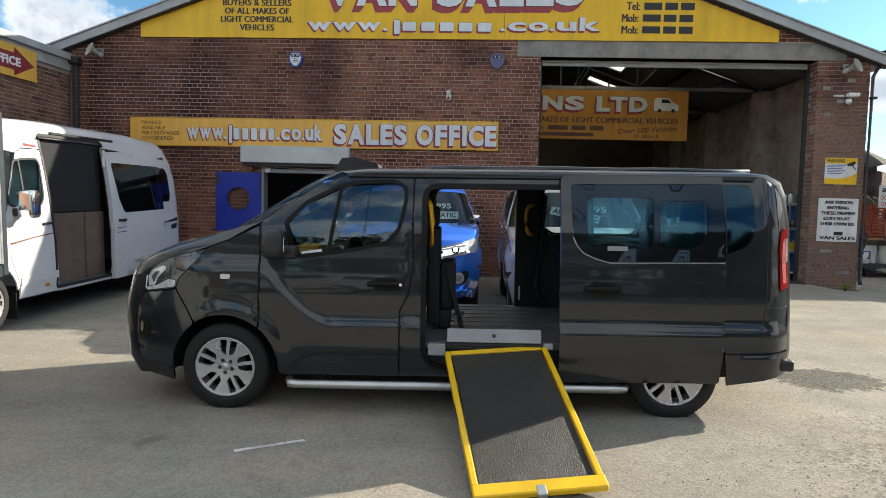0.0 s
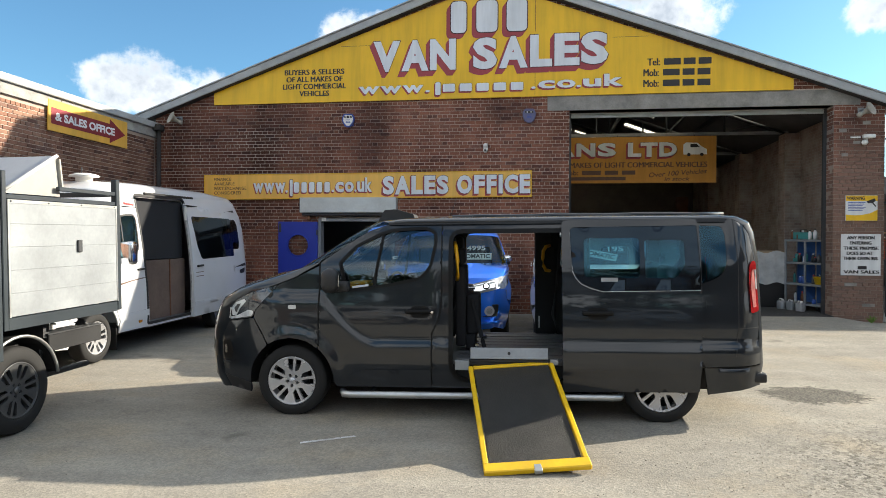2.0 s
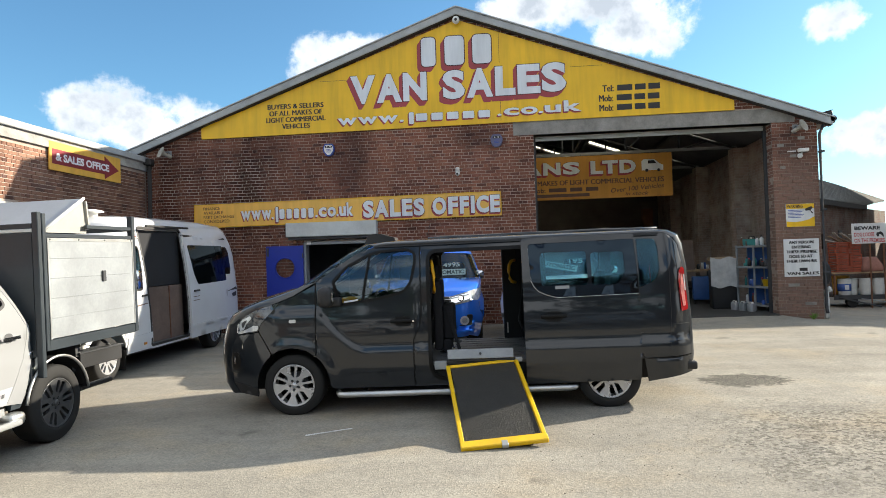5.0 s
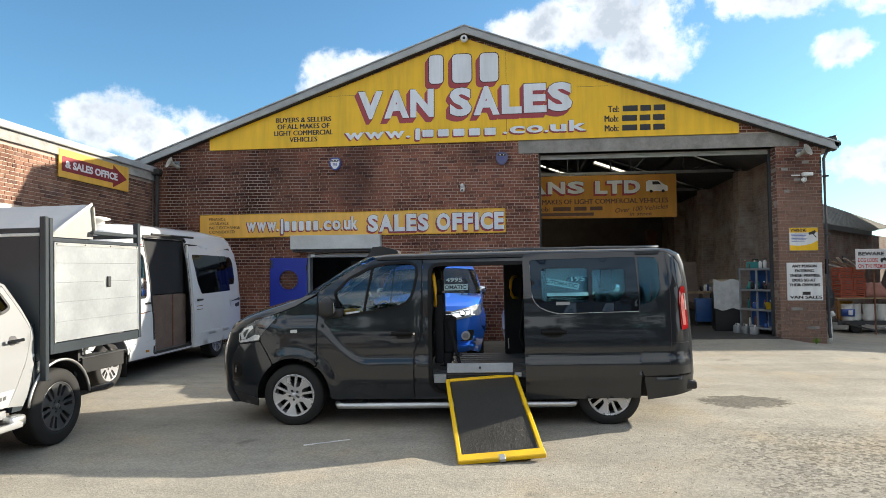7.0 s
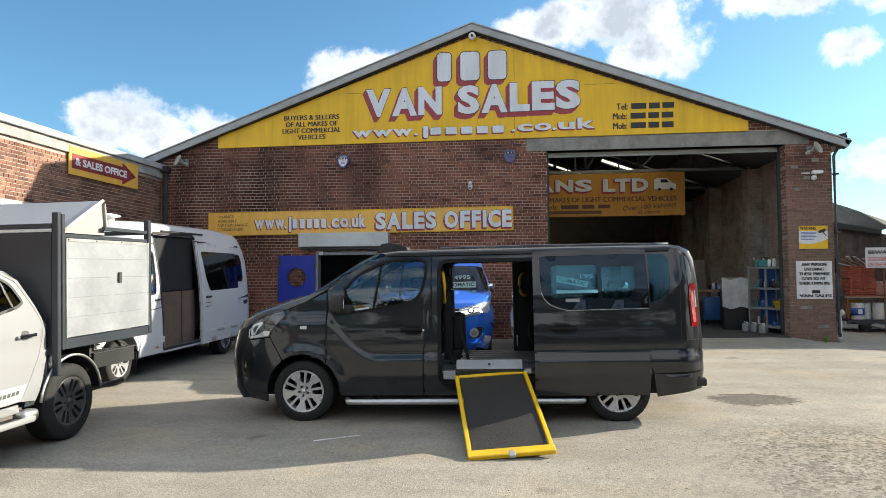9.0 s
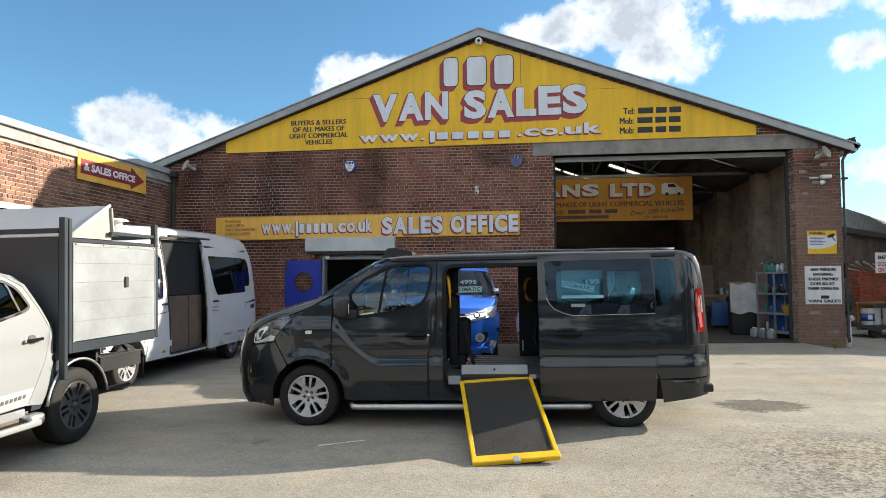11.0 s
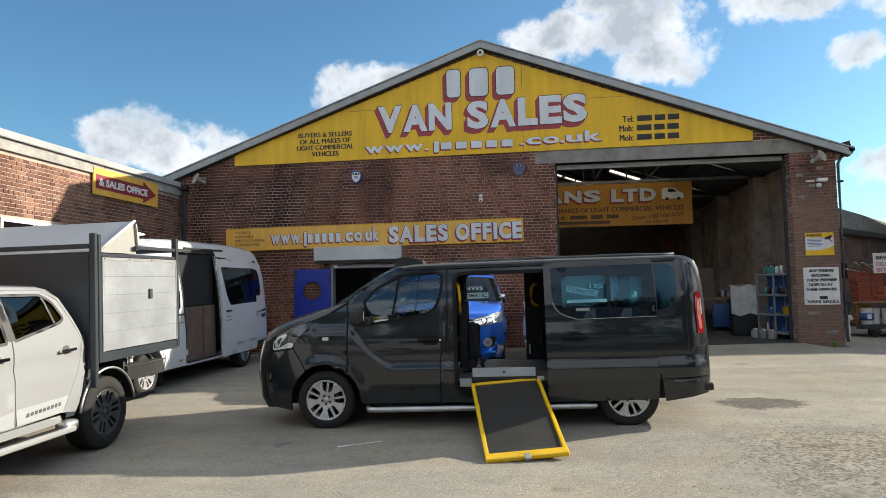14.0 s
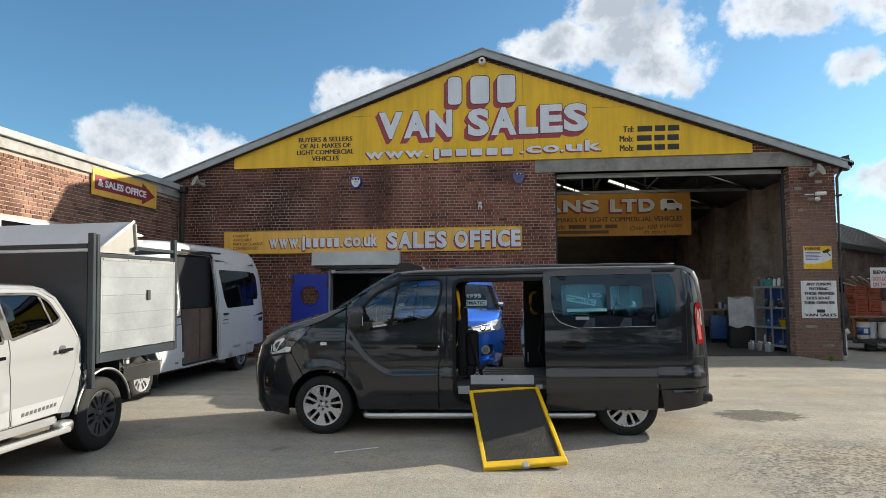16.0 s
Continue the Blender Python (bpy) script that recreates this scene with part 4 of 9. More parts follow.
for xx in (2.0, 4.0, 6.0):
    tagged(part("purlin", box(xx - 0.05, xx + 0.05, 0.4, YB, roof_z(xx) - 0.24, roof_z(xx) - 0.12), "dark_steel"), "dark steel purlin under the roof", "purlin", kind="structure")

# roller shutter rolled up at the doorway head
rs = thing("roller_shutter", "pale galvanised roller shutter rolled up under the lintel", "shutter")
part("curtain_roll", rod((DOOR[0], 0.62, 4.75), (DOOR[1], 0.62, 4.75), 0.2, 20), "shutter_metal", rs)
for k in range(2):
    part("slat", box(DOOR[0] + 0.05, DOOR[1] - 0.05, 0.345 + 0.008 * (k % 2), 0.37 + 0.008 * (k % 2), 4.575 + 0.062 * k, 4.633 + 0.062 * k, 0.006), "shutter_metal", rs)
part("bottom_rail", box(DOOR[0] + 0.05, DOOR[1] - 0.05, 0.34, 0.385, 4.50, 4.57, 0.006), "shutter_metal", rs)
for xx in (DOOR[0] - 0.02, DOOR[1] - 0.06):
    part("guide_rail", box(xx, xx + 0.08, 0.34, 0.42, 0.25, 4.6, 0.004), "dark_steel", rs)

# office doorway: roller box, open blue door, dark room behind
sb = thing("shutter_box", "white metal roller-shutter box above the office doorway", "shutter box")
part("housing", box(-4.24, -2.03, -0.22, 0.0, 2.39, 2.73, 0.012), "shutter_metal", sb)
part("end_cap", box(-4.25, -4.243, -0.21, 0.0, 2.40, 2.72), "grey_plastic", sb)
part("lower_lath", box(-4.2, -2.07, -0.16, -0.06, 2.33, 2.388), "dark_steel", sb)
df = thing("door_frame", "dark steel door frame in the office doorway", "door frame", kind="structure")
part("jamb", box(-3.86, -3.80, -0.05, 0.2, 0.1, 2.27, 0.004), "grey_steel", df)
part("jamb", box(-2.16, -2.10, -0.05, 0.2, 0.1, 2.27, 0.004), "grey_steel", df)
part("head", box(-3.797, -2.163, -0.05, 0.2, 2.20, 2.27, 0.004), "grey_steel", df)
bd = thing("door_1", "bright blue steel door with a round mesh porthole, folded open", "door", pose(-3.86, -0.10, 0))
hole = arc(-0.455, 1.66, 0.235, 0, 360, 28)[:-1]
part("leaf", skin([(-0.92, 0.18), (0, 0.18), (0, 2.19), (-0.92, 2.19)], [hole], lambda x, z: 0.0, 0.3, 0.045), "blue_door", bd)
part("porthole_ring", xform(lathe([(0.232, 0.0), (0.262, -0.012), (0.262, 0.0)], 32), Matrix.Translation((-0.455, 0, 1.66))), "blue_door", bd)
mesh_lines = [rod((-0.455 + d, 0.03, 1.66 - math.sqrt(0.235 ** 2 - d * d)), (-0.455 + d, 0.03, 1.66 + math.sqrt(0.235 ** 2 - d * d)), 0.004, 5) for d in [0.04 * k for k in range(-5, 6)]]
mesh_lines += [rod((-0.455 - math.sqrt(0.235 ** 2 - d * d), 0.03, 1.66 + d), (-0.455 + math.sqrt(0.235 ** 2 - d * d), 0.03, 1.66 + d), 0.004, 5) for d in [0.04 * k for k in range(-5, 6)]]
part("porthole_mesh", join(*mesh_lines), "rust", bd)
for zz in (0.5, 1.2, 1.95):
    part("hinge", rod((-0.005, -0.02, zz - 0.06), (-0.005, -0.02, zz + 0.06), 0.016, 8), "dark_steel", bd)
part("lock_plate", box(-0.905, -0.85, -0.012, 0.0, 1.95, 2.15, 0.003), "dark_steel", bd)
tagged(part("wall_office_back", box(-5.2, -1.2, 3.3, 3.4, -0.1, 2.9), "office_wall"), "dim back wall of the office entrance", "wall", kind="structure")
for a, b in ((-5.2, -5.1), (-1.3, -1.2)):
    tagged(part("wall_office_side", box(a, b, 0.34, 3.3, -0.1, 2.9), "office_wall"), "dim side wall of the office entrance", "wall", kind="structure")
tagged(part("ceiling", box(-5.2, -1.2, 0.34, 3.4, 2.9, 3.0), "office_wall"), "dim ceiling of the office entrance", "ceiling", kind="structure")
ns = thing("notice_shelf", "grey shelving with pale notices in the office entrance", "shelf")
part("back_panel", box(-3.6, -2.3, 3.2, 3.29, 0.2, 2.2), "grey_steel", ns)
for zz in (0.7, 1.2, 1.7):
    part("shelf", box(-3.6, -2.3, 2.9, 3.2, zz, zz + 0.03), "grey_steel", ns)
for k in range(5):
    part("notice", box(-3.5 + 0.25 * k, -3.32 + 0.25 * k, 2.89, 2.9, 1.76, 1.98), "sign_white", ns)

# ---- signs on the gable ----


def ring_letters(chars, v0, v1, y, parent, red="ink_red", bold=0.03, drop=0.06, lean=0.8):
    """White letters with a maroon block shadow behind them: chars are (letter, left, right, lift)."""
    h = v1 - v0
    o = 0.022 * h
    for k, (ch, u0, u1, dz) in enumerate(chars):
        a, b, e = v0 + dz, v1 + dz, 0.0004 * (k % 3)
        for q in (1.0, 0.8, 0.6, 0.4, 0.2):
            part("letter_shadow", xform(letters(ch, u0 - o, u1 + o, a - o, b + o, 0.0008, bold), Matrix.Translation((-drop * lean * q, y - 0.008 + 0.0065 * q - e, -drop * q))), red, parent)
        part("letter_outline", xform(letters(ch, u0 - o, u1 + o, a - o, b + o, 0.002, bold), Matrix.Translation((0, y - 0.0095 - e, 0))), "ink_outline", parent)
        part("letter", xform(letters(ch, u0, u1, a, b, 0.004, bold), Matrix.Translation((0, y - 0.0125 - e, 0))), "ink_pale", parent)


gs = thing("gable_sign", "large yellow painted gable sign with white and maroon lettering", "sign")
gpoly = [(-6.37, 4.885), (0.0, 4.91), (6.25, 4.93), (6.25, 5.155), (0, 7.42), (-6.37, 5.155)]
part("board", skin(gpoly, (), lambda x, z: -0.05, 1.0, 0.046), "sign_yellow", gs)
Y0 = -0.052
for xx, z0, z1 in ((0.98, 6.32, 7.05), (0.98, 4.95, 5.5)):
    part("board_joint", box(xx - 0.004, xx + 0.004, Y0 - 0.0035, Y0 - 0.001, z0, z1), "ink_brown", gs)
for xa, xb in ((-3.35, -2.68), (2.62, 3.35)):
    part("board_joint", box(xa, xb, Y0 - 0.0035, Y0 - 0.001, 6.13, 6.136), "ink_brown", gs)
ring_letters([("V", -2.60, -1.99, 0.0), ("A", -1.96, -1.35, 0.005), ("N", -1.32, -0.75, 0.01)], 5.53, 6.21, Y0, gs, bold=0.05, drop=0.11, lean=0.75)
ring_letters([("S", -0.37, 0.16, 0.0), ("A", 0.20, 0.82, 0.01), ("L", 0.87, 1.34, 0.02), ("E", 1.39, 1.92, 0.03), ("S", 1.95, 2.52, 0.04)], 5.53, 6.22, Y0, gs, bold=0.05, drop=0.11, lean=0.75)


def plain_marks(marks, v0, v1, y, parent, drop=0.08):
    """Plain rounded blocks in place of a trading name: (left, right)."""
    h = v1 - v0
    o = 0.03 * h
    for u0, u1 in marks:
        sh = fillet([(u0, v0), (u1, v0), (u1, v1), (u0, v1)], min(0.16 * h, 0.3 * (u1 - u0)), 4)
        for q in (1.0, 0.66, 0.33):
            part("mark_shadow", xform(skin(grow(sh, o), (), lambda x, z: 0, 0.3, 0.0008), Matrix.Translation((-drop * 0.75 * q, y - 0.008 + 0.006 * q, -drop * q))), "ink_red", parent)
        part("mark_outline", xform(skin(grow(sh, o), (), lambda x, z: 0, 0.3, 0.002), Matrix.Translation((0, y - 0.0105, 0))), "ink_outline", parent)
        part("mark", xform(skin(sh, (), lambda x, z: 0, 0.3, 0.004), Matrix.Translation((0, y - 0.0145, 0))), "ink_pale", parent)


plain_marks([(-0.86, -0.52), (-0.30, 0.16), (0.36, 0.80)], 6.34, 7.03, Y0, gs, 0.11)
ring_letters([("w", -2.93 + 0.50 * k, -2.93 + 0.50 * k + 0.47, 0.004 * k) for k in range(3)], 5.045, 5.215, Y0, gs, bold=0.03, drop=0.03)
ring_letters([(".", -1.42, -1.32, 0.01), (".", 0.90, 1.00, 0.03), (".", 1.86, 1.96, 0.04)], 5.045, 5.095, Y0, gs, bold=0.03, drop=0.03)
ring_letters([("c", 1.05, 1.41, 0.03), ("o", 1.45, 1.84, 0.035), ("u", 2.0, 2.38, 0.045)], 5.045, 5.22, Y0, gs, bold=0.03, drop=0.03)
ring_letters([("k", 2.44, 2.84, 0.05)], 5.045, 5.305, Y0, gs, bold=0.03, drop=0.03)
plain_marks([(-1.2, -1.08)], 4.99, 5.27, Y0, gs, 0.03)
plain_marks([(-1.03 + 0.372 * k, -0.76 + 0.372 * k) for k in range(5)], 5.06, 5.23, Y0, gs, 0.03)
for i, (txt, a, b) in enumerate((("BUYERS & SELLERS", -4.67, -3.27), ("OF ALL MAKES OF", -4.63, -3.31), ("LIGHT COMMERCIAL", -4.71, -3.23), ("VEHICLES", -4.32, -3.62))):
    words(txt, a, b, 5.52 - 0.162 * i, 5.64 - 0.162 * i, Y0, "ink_black", gs, 0.012)
for i, (txt, wd) in enumerate((("Tel:", 0.26), ("Mob:", 0.32), ("Mob:", 0.32))):
    zz = 5.505 - 0.225 * i
    a = 3.33 if i == 0 else 3.25
    words(txt, a, a + wd, zz, zz + 0.15, Y0, "ink_black", gs, 0.012)
    pieces("number_bar", xform(bars([(a + wd + 0.08, a + wd + 0.42, zz + 0.01, zz + 0.145), (a + wd + 0.48, a + wd + 0.72, zz + 0.01, zz + 0.145), (a + wd + 0.78, a + wd + 1.04, zz + 0.01, zz + 0.145)]),
                             Matrix.Translation((0, Y0, 0))), "ink_black", gs)

so = thing("office_sign", "long gold sign board with white and maroon lettering", "sign",
           pose(0.914, 0, 3.03) @ pose(0, 0, 0, 0, -0.35, 0) @ pose(-0.914, 0, -3.03))
part("board", box(-6.59, 0.914, -0.045, -0.014, 2.757, 3.30, 0.004), "sign_gold", so)
part("batten", box(-6.4, 0.75, -0.0138, 0.004, 2.83, 3.22), "timber", so)
for za in (3.302, 2.742):
    part("frame_strip", box(-6.60, 0.924, -0.05, -0.014, za, za + 0.013), "sign_yellow", so)
for xa in (-6.603, 0.916):
    part("frame_strip", box(xa, xa + 0.012, -0.049, -0.014, 2.757, 3.30), "sign_yellow", so)
Y1 = -0.047
ring_letters([("S", -2.37, -2.11, 0.0), ("A", -2.09, -1.75, 0.0), ("L", -1.72, -1.46, 0.0), ("E", -1.43, -1.18, 0.0), ("S", -1.15, -0.89, 0.0)], 2.82, 3.23, Y1, so, bold=0.05, drop=0.035)
ring_letters([("O", -0.70, -0.37, 0.0), ("F", -0.325, -0.09, 0.0), ("F", -0.05, 0.165, 0.0), ("I", 0.21, 0.30, 0.0), ("C", 0.34, 0.635, 0.0), ("E", 0.665, 0.895, 0.0)], 2.82, 3.23, Y1, so, bold=0.05, drop=0.035)
ring_letters([("w", -5.40 + 0.26 * k, -5.40 + 0.26 * k + 0.245, 0.0) for k in range(3)], 2.885, 3.115, Y1, so, bold=0.035, drop=0.025)
ring_letters([(".", -4.635, -4.575, 0.0), (".", -3.545, -3.485, 0.0), (".", -3.02, -2.97, 0.0)], 2.885, 2.945, Y1, so, bold=0.03, drop=0.025)
ring_letters([("c", -3.46, -3.265, 0.0), ("o", -3.24, -3.035, 0.0), ("u", -2.955, -2.79, 0.0)], 2.885, 3.12, Y1, so, bold=0.035, drop=0.025)
ring_letters([("k", -2.77, -2.615, 0.0)], 2.885, 3.21, Y1, so, bold=0.035, drop=0.025)
plain_marks([(-4.53, -4.465)], 2.81, 3.18, Y1, so, 0.025)
plain_marks([(-4.435 + 0.18 * k, -4.31 + 0.18 * k) for k in range(5)], 2.885, 3.12, Y1, so, 0.025)
for i, (txt, wd) in enumerate((("FINANCE", 0.52), ("AVAILABLE", 0.62), ("PART EXCHANGE", 0.98), ("CONSIDERED", 0.82))):
    lettering(xform(letters(txt, -6.36, -6.36 + 0.8 * wd, 3.175 - 0.105 * i, 3.245 - 0.105 * i, 0.003, 0.0), Matrix.Translation((0, Y1, 0))), "ink_brown", so)

wsn = thing("warning_sign", "yellow and white camera warning sign on the brick pillar", "sign")
part("board", box(7.28, 7.885, -0.02, 0.0, 2.235, 2.75, 0.003), "sign_white", wsn)
part("yellow_band", box(7.283, 7.882, -0.024, -0.021, 2.64, 2.747), "sign_yellow", wsn)
part("yellow_band", skin([(7.283, 2.238), (7.882, 2.238), (7.882, 2.46), (7.75, 2.39), (7.6, 2.355), (7.45, 2.345), (7.283, 2.36)], (), lambda x, z: -0.024, 0.5, 0.003), "sign_yellow", wsn)
lettering(xform(letters("WARNING", 7.30, 7.64, 2.66, 2.73, 0.002, 0.03), Matrix.Translation((0, -0.024, 0))), "ink_black", wsn)
pieces("text_bars", xform(bars([(7.32, 7.66 - 0.03 * (k % 3), 2.60 - 0.032 * k, 2.612 - 0.032 * k) for k in range(6)], 0.002), Matrix.Translation((0, -0.021, 0))), "ink_blue", wsn)
part("camera_picture", skin([(7.68, 2.63), (7.82, 2.69), (7.85, 2.65), (7.80, 2.60), (7.86, 2.53), (7.84, 2.52), (7.775, 2.60), (7.70, 2.585)], (), lambda x, z: -0.027, 0.5, 0.002), "ink_black", wsn)

an = thing("notice_board", "white entry notice with black capital lettering on the pillar", "sign")
part("board", box(7.20, 7.955, -0.016, 0.0, 1.12, 1.965, 0.002), "sign_white", an)
for i, (txt, a, b) in enumerate((("ANY PERSON", 7.31, 7.84), ("ENTERING", 7.37, 7.78), ("THESE PREMISE", 7.25, 7.91), ("DOES SO AT", 7.31, 7.81), ("THEIR OWN RIS", 7.24, 7.90))):
    words(txt, a, b, 1.855 - 0.105 * i, 1.92 - 0.105 * i, -0.016, "ink_black", an, 0.013)
part("name_bar", xform(bars([(7.52, 7.69, 1.245, 1.315)], 0.002), Matrix.Translation((0, -0.016, 0))), "ink_black", an)
words("VAN SALES", 7.25, 7.93, 1.16, 1.225, -0.016, "ink_black", an, 0.013)

inn = thing("hanging_banner", "faded orange banner with pale and maroon lettering inside the workshop", "banner")
part("sheet", box(0.75, 5.72, 3.74, 3.77, 3.385, 4.62, 0.003), "sign_inner", inn)
ring_letters([("V", 0.95, 1.50, 0.0), ("A", 1.50, 2.06, 0.0), ("N", 2.10, 2.60, 0.0), ("S", 2.66, 3.15, 0.0)], 4.10, 4.46, 3.738, inn, bold=0.05, drop=0.05)
ring_letters([("L", 3.45, 3.80, 0.0), ("T", 3.78, 4.22, 0.0), ("D", 4.26, 4.72, 0.0)], 4.08, 4.46, 3.738, inn, bold=0.05, drop=0.05)
for k in (0, 1):
    lettering(xform(letters("ALL MAKES OF LIGHT COMMERCIAL VEHICLES", 1.55, 5.48, 3.80, 3.94, 0.003, 0.0), Matrix.Translation((0.012 * k, 3.738 - 0.002 * k, 0))), "ink_brown", inn)
lettering(xform(letters("Mob:", 1.75, 2.15, 3.60, 3.73, 0.003, 0.02), Matrix.Translation((0, 3.738, 0))), "ink_brown", inn)
pieces("number_bar", xform(bars([(2.25, 2.75, 3.61, 3.72), (2.85, 3.2, 3.61, 3.72), (3.3, 3.65, 3.61, 3.72), (1.0, 3.4, 3.46, 3.55)], 0.003), Matrix.Translation((0, 3.738, 0))), "ink_brown", inn)
lettering(xform(letters("Over 100 Vehicles", 4.0, 5.48, 3.58, 3.71, 0.003, 0.01, shear=0.25), Matrix.Translation((4.74, 3.738, 3.65)) @ Matrix.Rotation(radians(-4), 4, "Y") @ Matrix.Translation((-4.74, 0, -3.65))), "ink_brown", inn)
lettering(xform(letters("in stock", 4.4, 5.05, 3.44, 3.54, 0.003, 0.01, shear=0.25), Matrix.Translation((0, 3.738, 0))), "ink_brown", inn)
part("van_picture", skin(fillet([(4.88, 4.13), (5.48, 4.13), (5.48, 4.27), (5.36, 4.33), (5.24, 4.44), (4.95, 4.45), (4.88, 4.40)], 0.02), (), lambda x, z: 3.733, 0.3, 0.003), "ink_white", inn)
part("van_picture_window", skin([(5.06, 4.32), (5.3, 4.32), (5.22, 4.41), (5.06, 4.41)], (), lambda x, z: 3.731, 0.3, 0.001), "ink_black", inn)
for cx in (5.02, 5.35):
    part("van_picture_wheel", skin(arc(cx, 4.13, 0.045, 0, 360, 12)[:-1], (), lambda x, z: 3.731, 0.3, 0.001), "ink_black", inn)
for xx in (1.2, 3.2, 5.2):
    part("hanger", rod((xx, 3.85, 4.6), (xx, 4.03, 4.74), 0.006, 5), "dark_steel", inn)

# ---- neighbouring office wing along the yard ----
LX = -7.86
ob = part("wall_wing", box(LX - 0.3, LX - 0.008, -16.0, 0.6, -0.4, 4.16), "mortar")
tagged(ob, "brick side wing wall with pale mortar joints", "wall", kind="structure")
ob = thing("wing_fascia", "weathered white fascia and roof edge of the side wing", "trim", kind="structure")
for k in range(5):
    part("fascia_board", box(LX - 0.05, LX + 0.05, -16 + 3.2 * k + 0.01, -12.8 + 3.2 * k, 4.16 + 0.004 * (k % 2), 4.36, 0.004), "fascia_old", ob)
part("roof_edge", box(LX - 0.35, LX + 0.11, -16, -0.02, 4.364, 4.50, 0.01), "verge", ob)
ob = part("roof_wing", (([(LX - 0.3, -16, 4.50), (LX - 0.3, -0.02, 4.50), (LX - 8, -0.02, 5.3), (LX - 8, -16, 5.3)]), [], [(0, 1, 2, 3)]), "roof_sheet")
tagged(ob, "low grey roof of the side wing", "roof", kind="structure")
part("wall_wing_end", box(LX - 8, LX - 0.3, -16.0, -15.7, -0.4, 4.5), "shaded_brick")
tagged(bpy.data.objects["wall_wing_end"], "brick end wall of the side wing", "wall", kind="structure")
part("wall_wing_back", box(LX - 8, LX - 7.7, -15.7, -0.02, -0.4, 5.2), "shaded_brick")
tagged(bpy.data.objects["wall_wing_back"], "brick rear wall of the side wing", "wall", kind="structure")
wf = thing("window_1", "white-framed window in the side wing", "window", kind="structure")
part("window_frame", box(LX - 0.02, LX + 0.03, -5.9, -4.35, 2.93, 3.0, 0.004), "white_plastic", wf)
part("window_frame", box(LX - 0.02, LX + 0.03, -5.9, -4.35, 1.6, 1.66, 0.004), "white_plastic", wf)
for yy in (-5.9, -5.15, -4.41):
    part("window_frame", box(LX - 0.018, LX + 0.028, yy, yy + 0.06, 1.662, 2.928, 0.004), "white_plastic", wf)
part("pane", box(LX - 0.004, LX + 0.006, -5.84, -4.41, 1.66, 2.93), "frit", wf)

ar = thing("arrow_sign", "gold sign with maroon arrow and white lettering on brick", "sign",
           Matrix.Translation((LX + 0.03, 0, 0)) @ Matrix(((0, -1, 0, 0), (1, 0, 0, 0), (0, 0, 1, 0), (0, 0, 0, 1))))
part("board", box(-3.55, -1.17, -0.03, 0.004, 3.73, 4.30, 0.004), "sign_gold", ar)
part("arrow", skin([(-3.48, 3.86), (-1.78, 3.86), (-1.78, 3.76), (-1.25, 4.005), (-1.78, 4.26), (-1.78, 4.16), (-3.48, 4.16)], (), lambda x, z: -0.034, 0.5, 0.003), "sign_maroon", ar)
lettering(xform(letters("& SALES OFFICE", -3.38, -1.62, 3.93, 4.09, 0.003, 0.04), Matrix.Translation((0, -0.034, 0))), "ink_white", ar)


# ---- black crew van with side doors open and a ramp ----
def smooth(a, b, t):
    t = max(0.0, min(1.0, (t - a) / (b - a)))
    return t * t * (3 - 2 * t)


